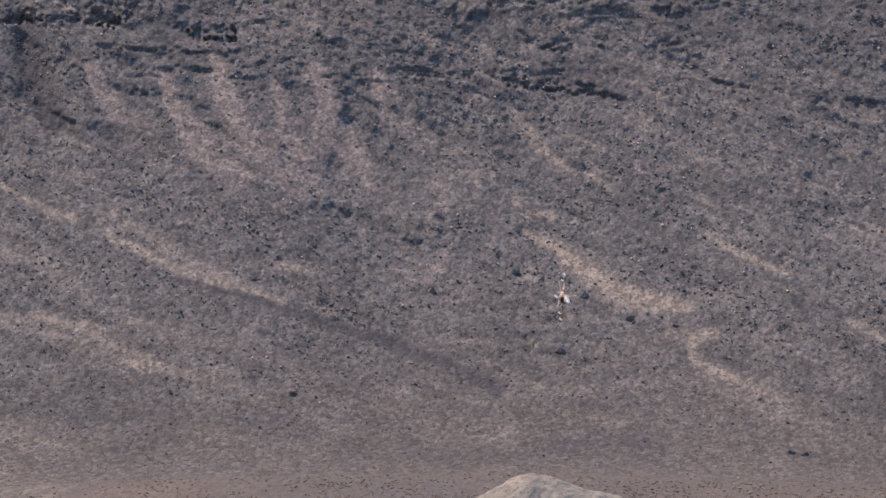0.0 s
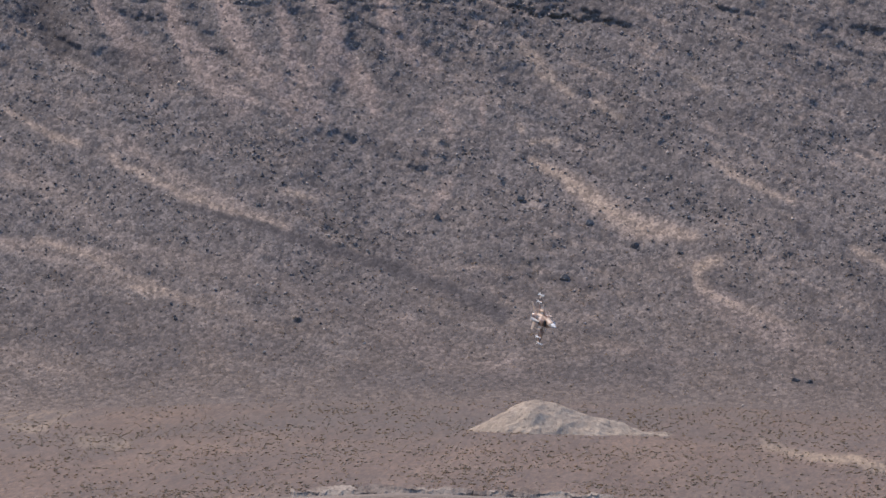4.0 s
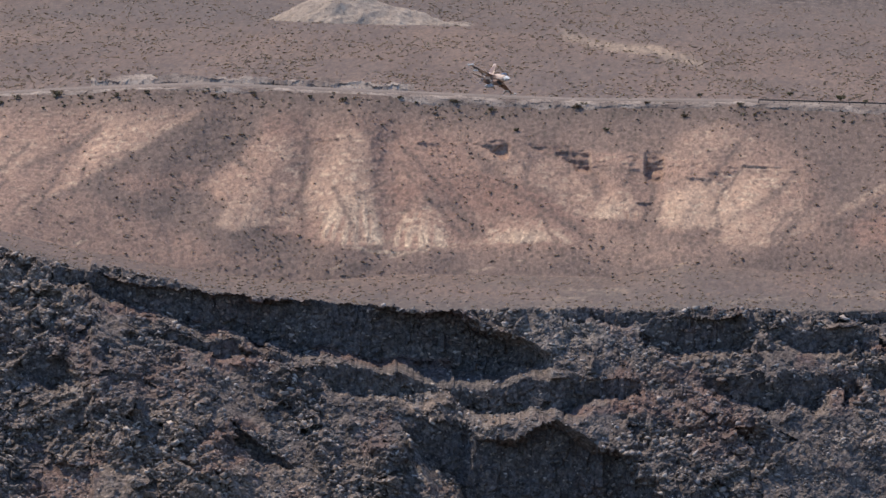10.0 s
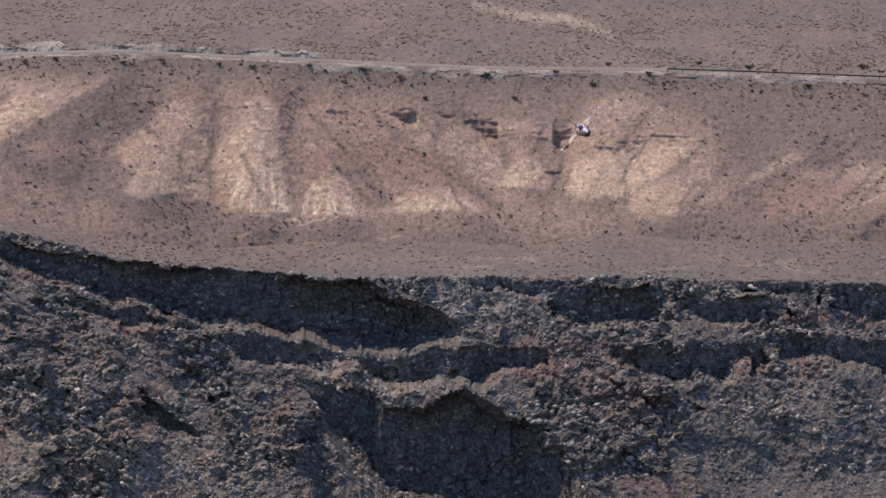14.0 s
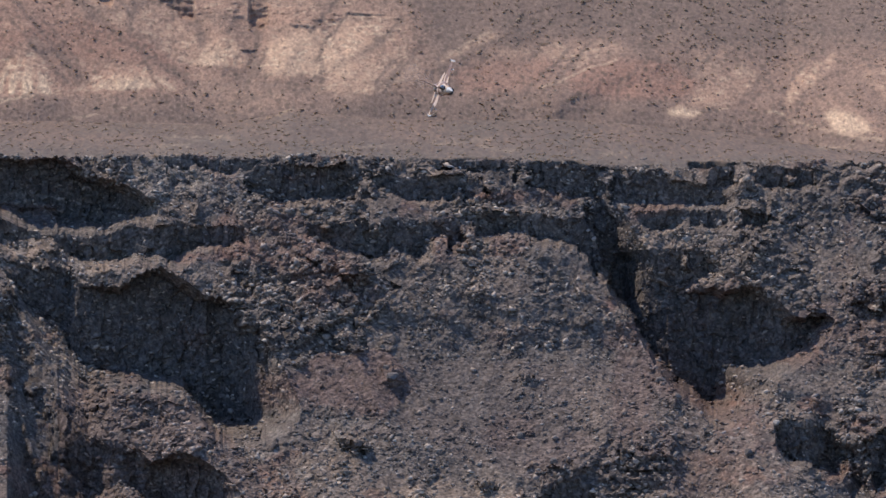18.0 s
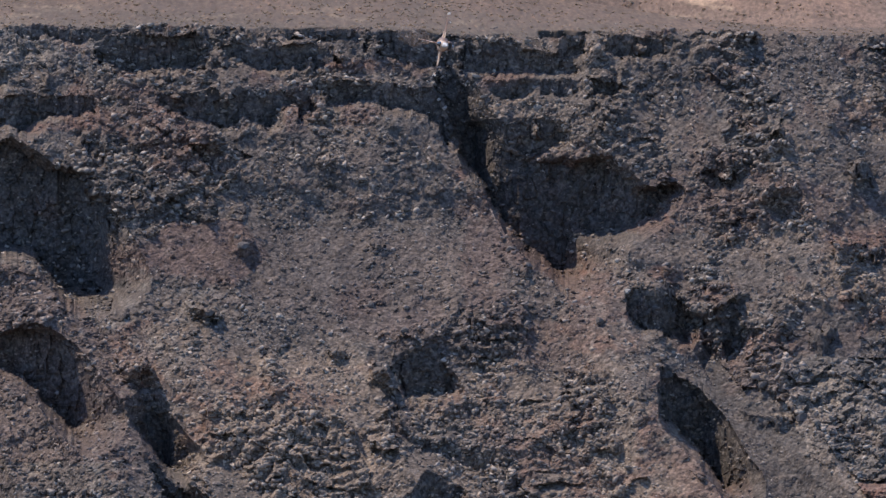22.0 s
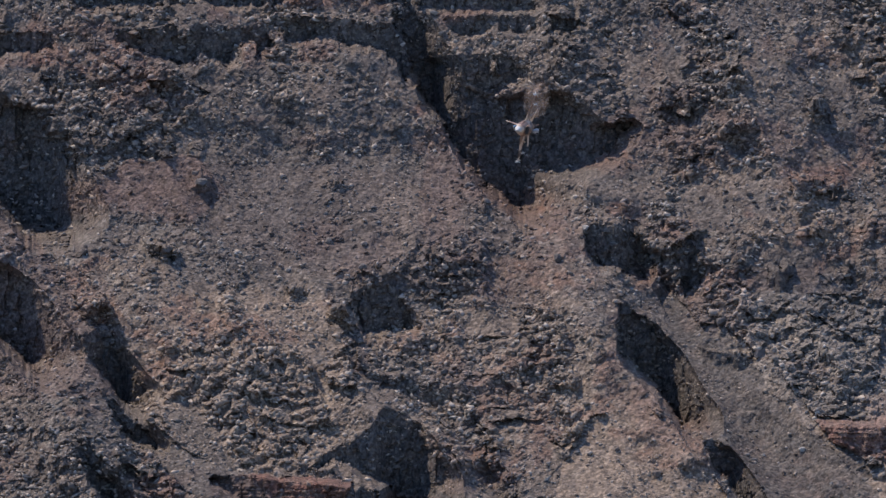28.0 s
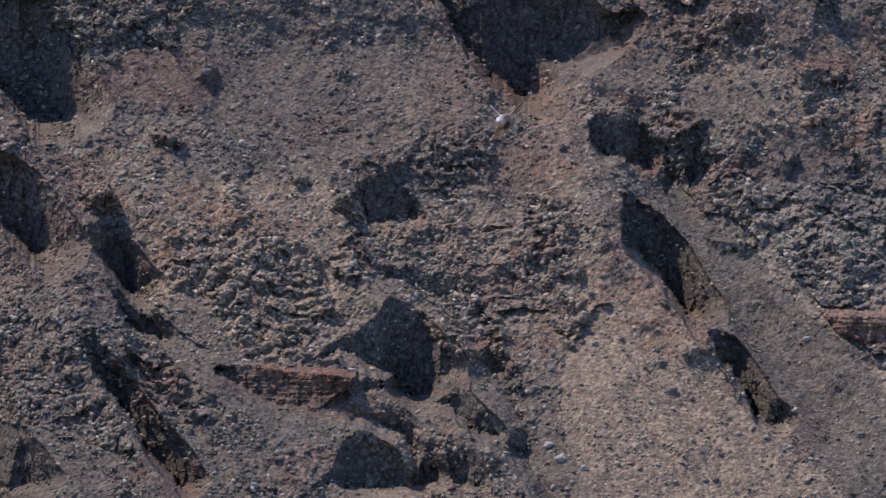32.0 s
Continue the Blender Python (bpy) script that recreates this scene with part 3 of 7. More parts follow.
stroke("tan", 0.038, [(-7.31, -0.55), (-7.01, -0.67)], 0.7)
stroke("pale", 0.023, [(-5.40, -0.69), (-5.23, -0.75)], 0.6)
stroke("tan", 0.038, [(-7.32, -1.01), (-6.82, -1.07), (-6.55, -1.13)], 0.9)
stroke("pale", 0.023, [(-6.48, -1.31), (-5.99, -1.45)], 0.5)
stroke("tan", 0.038, [(-6.17, -1.37), (-5.72, -1.53), (-5.49, -1.64)], 0.6)
stroke("tan", 0.023, [(-4.26, -1.20), (-3.88, -1.25)], 0.9)
stroke("red", 0.046, [(-4.33, -0.66), (-4.41, -0.81)], 0.6)
stroke("red", 0.061, [(-5.87, -1.70), (-5.99, -1.87), (-6.11, -1.94)], 0.7)
stroke("red", 0.115, [(-4.65, -1.65), (-4.19, -1.89), (-3.69, -1.97)], 0.6)
stroke("red", 0.1, [(-2.58, -1.41), (-2.27, -1.60), (-1.78, -1.84)], 0.6)
stroke("red", 0.038, [(-3.31, -1.71), (-2.92, -1.83), (-2.73, -1.87)], 0.9)
stroke("tan", 0.046, [(-7.33, -1.74), (-6.87, -1.93)], 0.7)
stroke("tan", 0.069, [(-7.31, -0.36), (-6.55, -1.02), (-5.71, -1.26)], 0.35)
stroke("tan", 0.054, [(-5.64, -1.22), (-5.18, -1.42), (-4.65, -1.73)], 0.4)
stroke("red", 0.023, [(-4.09, -0.09), (-4.08, -0.24)], 0.8)
stroke("red", 0.023, [(-4.36, -0.12), (-4.29, -0.32)], 0.7)
stroke("red", 0.027, [(-4.86, -0.01), (-4.82, -0.16)], 0.8)
stroke("dark", 0.172, [(-6.21, -1.54), (-6.22, -1.83)], 0.5)
stroke("dark", 0.084, [(-5.41, -1.26), (-4.84, -1.50)], 0.5)
stroke("dark", 0.069, [(-4.07, -1.28), (-3.72, -1.40)], 0.6)
stroke("dark", 0.096, [(-4.88, -1.73), (-4.26, -1.81)], 0.4)
stroke("dark", 0.084, [(-3.31, -1.86), (-2.93, -1.94)], 0.5)
stroke("dark", 0.134, [(-6.54, 0.21), (-6.23, 0.13)], 0.6)
stroke("dark", 0.23, [(-1.78, 0.95), (-1.30, 0.83)], 0.4)
stroke("dark", 0.084, [(-3.62, 0.63), (-3.09, 0.43)], 0.6)
stroke("dark", 0.1, [(-5.00, 1.03), (-4.31, 0.98)], 0.4)
stroke("dark", 0.023, [(-3.55, -1.29), (-3.49, -1.29)], 0.8)
stroke("dark", 0.023, [(-3.07, -1.07), (-3.03, -1.07)], 0.8)
stroke("dark", 0.023, [(-3.39, -0.92), (-3.32, -0.93)], 0.8)
stroke("dark", 0.023, [(-3.83, -0.75), (-3.81, -0.75)], 0.8)
stroke("dark", 0.023, [(-3.95, -1.41), (-3.93, -1.41)], 0.8)
stroke("dark", 0.023, [(-1.99, -2.00), (-1.82, -2.02)], 0.8)
stroke("dark", 0.023, [(-4.41, -0.87), (-4.38, -0.87)], 0.8)
stroke("dark", 0.023, [(-5.63, -0.77), (-5.59, -0.77)], 0.8)
stroke("dark", 0.023, [(-5.33, -0.75), (-5.21, -0.77)], 0.8)
stroke("dark", 0.077, [(-5.02, -1.94), (-4.29, -2.00), (-3.53, -1.94), (-2.84, -1.99)], 0.5)
stroke("dark", 0.084, [(-6.36, -1.62), (-5.75, -1.70), (-5.21, -1.82)], 0.45)
stroke("tan", 0.038, [(-6.09, -1.74), (-5.90, -1.62)], 0.6)
stroke("tan", 0.034, [(-7.35, -1.04), (-6.89, -1.16), (-6.21, -1.39)], 0.6)
stroke("dark", 0.061, [(-5.21, -1.48), (-4.67, -1.63), (-4.06, -1.71)], 0.4)
stroke("tan", 0.034, [(-3.91, -1.44), (-3.33, -1.60)], 0.5)

# plateau: pale ground
stroke("pale", 0.009, [(-3.98, -4.00), (-3.71, -3.99)], 0.48)
stroke("pale", 0.011, [(-3.13, -3.97), (-2.60, -3.92)], 0.42)
stroke("pale", 0.009, [(-2.21, -4.15), (-1.75, -4.17)], 0.42)
stroke("pale", 0.009, [(-0.10, -4.23), (0.17, -4.25)], 0.48)
stroke("pale", 0.009, [(0.74, -4.26), (0.93, -4.28)], 0.48)
stroke("pale", 0.011, [(-1.75, -4.01), (-1.37, -3.96)], 0.36)
stroke("pale", 0.009, [(-3.61, -3.88), (-3.29, -3.89)], 0.60)
stroke("pale", 0.016, [(1.12, -4.01), (1.47, -3.97)], 0.60)
stroke("pale", 0.009, [(-1.06, -4.00), (-0.64, -3.88)], 0.36)
stroke("pale", 0.009, [(-4.21, -4.07), (-3.86, -4.08)], 0.30)
stroke("pale", 0.011, [(-2.32, -4.23), (-1.86, -4.19)], 0.36)
stroke("pale", 0.009, [(-1.17, -4.25), (-0.71, -4.22)], 0.36)
stroke("pale", 0.011, [(-0.41, -4.20), (-0.02, -4.19)], 0.30)
stroke("pale", 0.014, [(2.21, -4.23), (2.67, -4.19)], 0.36)
fill("pale", [(-7.36, -2.15), (-7.05, -2.12), (-6.81, -2.16), (-7.13, -2.32), (-7.36, -2.27)], 0.8)
stroke("pale", 0.034, [(-2.19, -2.42), (-1.96, -2.50), (-1.65, -2.54)], 0.5)
stroke("pale", 0.038, [(-6.82, -2.37), (-6.52, -2.39)], 0.6)
stroke("tan", 0.115, [(-7.32, -2.15), (-6.93, -2.19)], 0.6)
stroke("pale", 0.034, [(-1.61, -2.53), (-1.27, -2.63)], 0.6)

# hills: spurs and hollows
spur(0.211, 9, [(-5.87, -2.98), (-6.21, -3.32), (-6.52, -3.66)])
spur(0.211, 10, [(-5.10, -2.92), (-5.49, -3.28), (-5.91, -3.67)])
spur(0.153, 6, [(-4.64, -2.98), (-5.10, -3.44), (-5.49, -3.63)])
spur(0.211, 9, [(-4.10, -3.00), (-4.22, -3.33), (-4.45, -3.67)])
spur(0.23, 13, [(-3.59, -3.02), (-3.68, -3.41), (-3.72, -3.83)])
spur(0.192, 8, [(-3.19, -3.52), (-3.11, -3.87)])
spur(0.192, 9, [(-2.69, -3.29), (-2.38, -3.56), (-2.19, -3.81)])
spur(0.134, 7, [(-1.84, -3.35), (-1.84, -3.64)])
spur(0.153, 6, [(-1.04, -3.05), (-1.42, -3.49)])
spur(0.23, 10, [(-0.54, -3.37), (-0.81, -3.83)])
spur(0.115, -5, [(-6.14, -3.13), (-6.37, -3.28)])
spur(0.107, -6, [(-5.43, -3.06), (-5.64, -3.48)])
spur(0.153, -6, [(-4.37, -3.29), (-4.84, -3.71)])
spur(0.123, -3, [(-3.88, -3.18), (-4.01, -3.56), (-3.92, -3.75)])
spur(0.115, -6, [(-3.38, -3.18), (-3.34, -3.75)])
spur(0.134, -7, [(-2.30, -3.30), (-2.07, -3.72)])
spur(0.172, -6, [(-1.59, -3.41), (-1.65, -3.72)])
spur(0.134, 7, [(0.09, -3.46), (-0.29, -3.65)])
spur(0.153, 9, [(0.93, -3.53), (0.36, -3.86)])
spur(0.134, 6, [(1.31, -3.50), (0.93, -3.96)])
spur(0.115, 8, [(1.06, -3.63), (0.45, -3.93)])
spur(0.115, 8, [(2.17, -3.70), (1.94, -3.93)])
spur(0.115, 6, [(2.55, -3.74), (2.36, -4.08)])
spur(0.115, 7, [(2.98, -3.77), (2.86, -4.04)])
cut([(-2.81, -3.16), (-2.59, -3.16), (-2.55, -3.18), (-2.59, -3.27), (-2.65, -3.25), (-2.73, -3.20)])
cut([(-2.47, -3.17), (-2.19, -3.17), (-2.21, -3.20), (-2.31, -3.25), (-2.40, -3.21)])
cut([(-2.29, -3.20), (-2.08, -3.23), (-2.02, -3.31), (-2.02, -3.36), (-2.11, -3.35), (-2.13, -3.31), (-2.25, -3.25)])
cut([(-1.65, -3.26), (-1.51, -3.27), (-1.52, -3.37), (-1.55, -3.43), (-1.64, -3.41), (-1.65, -3.33)])
cut([(-1.00, -3.31), (-0.73, -3.33), (-0.62, -3.34), (-0.75, -3.35), (-0.98, -3.34)])
cut([(-3.21, -3.15), (-3.09, -3.16), (-3.03, -3.22), (-3.11, -3.21)])
cut([(-3.97, -3.10), (-3.71, -3.13), (-3.82, -3.16)])
cut([(-5.53, -2.95), (-5.38, -2.97), (-5.45, -2.99)])
cut([(-1.44, -3.14), (-1.34, -3.14), (-1.38, -3.16)])
cut([(-1.71, -3.56), (-1.59, -3.57), (-1.64, -3.60)])

scarp(1.056, 0.28, 0.364, [(-4.70, -2.95), (-5.01, -3.12), (-5.32, -3.31), (-5.62, -3.46), (-5.85, -3.58)])
scarp(0.7, 0.3, 0.4, [(-3.59, -2.96), (-3.51, -3.17), (-3.48, -3.47), (-3.46, -3.80)])
scarp(0.792, 0.22, 0.312, [(-4.13, -3.01), (-4.05, -3.20), (-4.01, -3.47), (-3.98, -3.74)])
scarp(0.726, 0.2, 0.312, [(-3.17, -3.47), (-3.04, -3.63), (-2.92, -3.84)])
scarp(0.858, 0.3, 0.39, [(-2.67, -3.19), (-2.40, -3.40), (-2.17, -3.63), (-2.02, -3.82)])
scarp(0.66, 0.12, 0.26, [(-1.85, -3.33), (-1.73, -3.48), (-1.64, -3.65)])
scarp(0.858, 0.4, 0.416, [(-1.10, -3.02), (-0.75, -3.37), (-0.56, -3.52), (-0.49, -3.65)])

# hills: coloured soils
soil([(-6.99, -2.53), (0.16, -2.57), (0.16, -4.48), (-7.01, -4.44)], 0.01, tan=0.1, red=0.12, pale=0, scrub=0.4)
soil([(-1.04, -2.92), (4.32, -2.91), (4.33, -4.21), (-1.04, -4.23)], 0.03, tan=0.05, red=0.15, pale=0, scrub=0.55)
soil([(-4.32, -2.97), (-3.47, -2.90), (-2.02, -3.29), (-0.87, -3.10), (-0.48, -3.37), (-0.41, -3.83), (-1.45, -3.90), (-2.94, -3.90), (-3.94, -3.85), (-4.78, -3.58)], 0.12, tan=0.34, red=0.42, pale=0, scrub=0.12)
soil([(-0.27, -3.65), (0.11, -3.54), (0.88, -3.50), (1.65, -3.57), (2.34, -3.53), (3.56, -3.64), (3.56, -4.25), (2.34, -4.14), (1.27, -3.99), (-0.27, -3.88)], 0.1, tan=0.16, red=0.35, pale=0, scrub=0.25)
soil([(-6.99, -2.91), (-5.62, -2.88), (-5.35, -2.90), (-4.97, -2.89), (-4.70, -2.95), (-4.89, -3.06), (-5.16, -3.20), (-5.47, -3.40), (-5.85, -3.57), (-6.31, -3.72), (-7.00, -3.79)], 0.03, tan=0.42, red=0.4, scrub=0.1)
# sunlit part of the left flank, painted as stronger tan over the soil
soil([(-5.28, -2.96), (-4.89, -2.95), (-5.08, -3.14), (-5.39, -3.30), (-5.54, -3.31), (-5.35, -3.10)], 0.03, tan=0.75, red=0.2, scrub=0)
soil([(-7.00, -3.14), (-6.08, -3.07), (-5.62, -3.21), (-5.85, -3.31), (-6.43, -3.53), (-7.00, -3.60)], 0.04, tan=0.6, red=0.3, scrub=0.05)
soil([(-4.70, -2.95), (-4.32, -2.89), (-4.16, -2.93), (-4.20, -3.06), (-4.36, -3.22), (-4.63, -3.43), (-4.32, -3.66), (-4.02, -3.79), (-3.71, -3.95), (-4.25, -3.91), (-4.71, -3.75), (-5.39, -3.58), (-5.47, -3.43), (-5.16, -3.22)], 0.03, tan=0.08, red=0.15, scrub=0.6)
soil([(-5.28, -3.36), (-4.63, -3.34), (-4.57, -3.46), (-5.13, -3.49)], 0.05, tan=0.25, red=0.5, scrub=0.1)
soil([(-7.00, -3.90), (-5.85, -3.59), (-5.47, -3.48), (-5.09, -3.63), (-4.59, -3.85), (-4.25, -3.97), (-4.90, -4.00), (-5.40, -3.89), (-5.86, -3.85), (-7.00, -3.98)], 0.04, tan=0.3, red=0.4, scrub=0.2)
soil([(-4.22, -2.99), (-4.00, -2.98), (-3.93, -3.14), (-3.98, -3.47), (-3.99, -3.72), (-4.28, -3.66), (-4.57, -3.56), (-4.70, -3.43), (-4.40, -3.24), (-4.28, -3.08)], 0.03, tan=0.55, red=0.35, scrub=0.05)
soil([(-4.22, -2.96), (-3.98, -2.95), (-3.96, -3.09), (-4.25, -3.09)], 0.03, tan=0.25, red=0.65, scrub=0)
soil([(-4.28, -3.50), (-3.96, -3.49), (-3.92, -3.83), (-4.21, -3.77)], 0.04, tan=0.35, red=0.6, scrub=0.1)
soil([(-3.61, -2.96), (-3.53, -3.09), (-3.48, -3.47), (-3.45, -3.66), (-3.71, -3.69), (-4.05, -3.66), (-3.94, -3.43), (-3.78, -3.22), (-3.69, -3.05)], 0.035, tan=0.72, red=0.15, scrub=0)
soil([(-3.72, -3.00), (-3.61, -2.95), (-3.51, -3.01), (-3.52, -3.09), (-3.71, -3.07)], 0.03, tan=0.3, red=0.55, scrub=0)
soil([(-3.56, -2.95), (-3.21, -3.05), (-2.86, -3.17), (-2.79, -3.48), (-3.09, -3.47), (-3.25, -3.54), (-3.38, -3.61), (-3.46, -3.59), (-3.50, -3.32), (-3.51, -3.09)], 0.03, tan=0.3, red=0.6, scrub=0.06)
soil([(-3.40, -3.45), (-2.79, -3.36), (-2.21, -3.48), (-2.06, -3.71), (-2.40, -3.65), (-2.79, -3.63), (-2.94, -3.59), (-3.09, -3.46), (-3.29, -3.59)], 0.03, tan=0.2, red=0.85, scrub=0.1)
soil([(-3.92, -3.66), (-3.36, -3.62), (-2.90, -3.63), (-2.02, -3.73), (-1.98, -3.86), (-2.94, -3.88), (-3.40, -3.87), (-3.94, -3.81)], 0.03, tan=0.4, red=0.6, scrub=0.1)
soil([(-2.79, -3.19), (-2.59, -3.19), (-2.17, -3.33), (-1.98, -3.48), (-1.90, -3.67), (-2.10, -3.67), (-2.29, -3.53), (-2.52, -3.42)], 0.03, tan=0.5, red=0.3, scrub=0.1)
soil([(-1.54, -3.33), (-0.87, -3.32), (-0.70, -3.39), (-0.58, -3.36), (-0.68, -3.52), (-0.91, -3.67), (-1.18, -3.76), (-1.56, -3.74), (-1.67, -3.65), (-1.54, -3.58), (-1.37, -3.48)], 0.02, tan=0.72, red=0.2, scrub=0)
soil([(-1.48, -3.48), (-0.94, -3.44), (-0.87, -3.56), (-1.21, -3.67), (-1.56, -3.69)], 0.04, tan=0.9, red=0.05, pale=0.15, scrub=0)
soil([(-1.48, -3.17), (-1.33, -3.08), (-1.10, -3.01), (-0.91, -3.12), (-0.93, -3.29), (-1.52, -3.24)], 0.03, tan=0.5, red=0.2, scrub=0.1)
soil([(-0.91, -3.68), (-0.60, -3.55), (-0.48, -3.63), (-0.52, -3.76), (-0.72, -3.85), (-0.91, -3.89), (-1.25, -3.86), (-1.14, -3.76)], 0.03, tan=0.55, red=0.15, scrub=0.1)
soil([(-2.10, -3.83), (-1.64, -3.75), (-1.14, -3.87), (-1.45, -3.98), (-2.02, -3.96)], 0.04, tan=0.3, red=0.25, scrub=0.2)
soil([(-2.40, -3.19), (-1.48, -3.25), (-1.52, -3.13), (-2.17, -3.08)], 0.02, tan=0.2, red=0.15, scrub=0.25)
soil([(-0.27, -3.73), (-0.00, -3.63), (0.50, -3.61), (0.34, -3.79), (0.11, -3.86), (-0.19, -3.86)], 0.04, tan=0.15, red=0.75, scrub=0.1)
soil([(-0.04, -3.58), (0.50, -3.52), (0.84, -3.50), (0.92, -3.57), (0.54, -3.69), (0.34, -3.61), (0.04, -3.63)], 0.03, tan=0.5, red=0.2, scrub=0.1)
soil([(0.52, -3.73), (0.81, -3.63), (1.19, -3.65), (1.42, -3.80), (1.27, -3.90), (0.84, -3.90), (0.54, -3.84)], 0.03, tan=0.1, red=0.95, scrub=0.05)
soil([(1.42, -3.80), (1.61, -3.68), (1.80, -3.71), (1.76, -3.84), (1.57, -3.94), (1.27, -3.96)], 0.03, tan=0.5, red=0.35, scrub=0.05)
soil([(1.96, -3.92), (2.11, -3.69), (2.34, -3.59), (2.30, -3.69), (2.15, -3.84), (2.03, -3.93)], 0.02, tan=0.65, red=0.25, scrub=0)
soil([(2.11, -3.90), (2.34, -3.91), (2.57, -4.01), (2.70, -4.16), (2.34, -4.05)], 0.03, tan=0.35, red=0.4, scrub=0.05)
soil([(2.49, -3.68), (2.80, -3.65), (3.10, -3.80), (2.95, -3.99), (2.65, -3.91)], 0.04, tan=0.45, red=0.3, scrub=0.1)
soil([(1.36, -3.57), (1.61, -3.55), (1.53, -3.73), (1.38, -3.76)], 0.03, tan=0.35, red=0.2, scrub=0.1)
# the left ridge's lit crest, painted as a bright tan strip
stroke("tan", 0.019, [(-4.70, -2.95), (-5.01, -3.12), (-5.32, -3.31), (-5.62, -3.46), (-5.85, -3.58), (-6.24, -3.74)], 0.95)
stroke("tan", 0.015, [(-1.33, -3.08), (-1.12, -3.02)], 0.6)
stroke("tan", 0.019, [(-0.87, -3.86), (-0.70, -3.82)], 0.9)
stroke("tan", 0.023, [(-0.33, -3.64), (-0.14, -3.54), (0.03, -3.47)], 0.75)
stroke("tan", 0.015, [(-0.68, -3.52), (-0.58, -3.38)], 0.7)
stroke("tan", 0.015, [(-4.70, -3.46), (-4.59, -3.58)], 0.6)
stroke("pale", 0.010, [(-3.63, -3.87), (-3.48, -3.90), (-3.33, -3.90)], 0.95)
stroke("pale", 0.011, [(-3.38, -3.93), (-3.21, -3.89), (-3.02, -3.85)], 0.7)
stroke("pale", 0.010, [(-3.79, -4.01), (-3.69, -3.98)], 0.8)
stroke("pale", 0.008, [(-5.51, -3.83), (-5.45, -3.81)], 0.9)
stroke("pale", 0.011, [(-3.32, -3.64), (-3.17, -3.67)], 0.7)
stroke("pale", 0.008, [(-2.52, -3.96), (-2.48, -3.96)], 0.8)
stroke("pale", 0.010, [(-4.85, -3.00), (-5.01, -3.12), (-5.12, -3.19)], 0.4)
stroke("pale", 0.008, [(-1.45, -4.00), (-1.35, -3.98)], 0.7)
stroke("pale", 0.008, [(-2.87, -4.03), (-2.67, -4.00)], 0.5)
stroke("tan", 0.019, [(-0.31, -3.62), (-0.15, -3.52), (-0.00, -3.45)], 0.55)
stroke("pale", 0.009, [(-0.31, -3.62), (-0.15, -3.52), (-0.00, -3.45)], 0.55)
stroke("tan", 0.019, [(0.34, -3.83), (0.61, -3.71), (0.84, -3.63)], 0.45)
stroke("pale", 0.009, [(0.34, -3.83), (0.61, -3.71), (0.84, -3.63)], 0.45)
stroke("tan", 0.015, [(1.88, -3.99), (1.98, -4.00)], 0.8)
stroke("pale", 0.007, [(1.88, -3.99), (1.98, -4.00)], 0.8)
stroke("tan", 0.015, [(2.03, -4.04), (2.19, -4.09), (2.42, -4.14), (2.65, -4.18)], 0.45)
stroke("pale", 0.007, [(2.03, -4.04), (2.19, -4.09), (2.42, -4.14), (2.65, -4.18)], 0.45)
stroke("tan", 0.015, [(1.53, -3.96), (1.61, -3.96)], 0.5)
stroke("pale", 0.007, [(1.53, -3.96), (1.61, -3.96)], 0.5)
soil([(1.19, -3.99), (1.27, -3.96), (1.42, -3.99), (1.36, -4.03), (1.25, -4.02)], 0.015, pale=0.75, tan=0.8, scrub=0)
soil([(2.26, -3.99), (2.34, -3.98), (2.53, -4.04), (2.57, -4.12), (2.38, -4.14), (2.30, -4.08)], 0.02, pale=0.6, tan=0.9, red=0, scrub=0)
soil([(1.65, -3.69), (1.74, -3.68), (1.78, -3.71), (1.65, -3.73)], 0.03, pale=0.35, tan=0.7)
stroke("scrub", 0.019, [(-5.35, -3.04), (-5.47, -3.15), (-5.62, -3.23)], 0.8)
stroke("scrub", 0.015, [(-4.47, -3.24), (-4.32, -3.34)], 0.9)
stroke("scrub", 0.019, [(-3.94, -3.14), (-3.92, -3.28), (-3.98, -3.47)], 0.7)
stroke("scrub", 0.023, [(-1.79, -3.94), (-1.45, -3.86), (-1.14, -3.84)], 0.5)
stroke("scrub", 0.034, [(-1.64, -3.61), (-1.60, -3.73), (-1.71, -3.86)], 0.5)
stroke("scrub", 0.015, [(-3.17, -3.59), (-2.94, -3.55)], 0.3)
soil([(-2.19, -3.20), (-1.79, -3.23), (-1.50, -3.26), (-1.25, -3.29), (-1.00, -3.32), (-1.04, -3.38), (-1.12, -3.42), (-1.29, -3.41), (-1.48, -3.39), (-1.65, -3.35), (-1.79, -3.32), (-2.02, -3.32)], 0.012, cliff=0.9, tan=0.5, red=0.4, scrub=0, pale=0)
soil([(-1.00, -3.31), (-0.71, -3.33), (-0.56, -3.36), (-0.75, -3.38), (-1.01, -3.36)], 0.012, cliff=0.7, tan=0.55, red=0.3, scrub=0, pale=0.1)
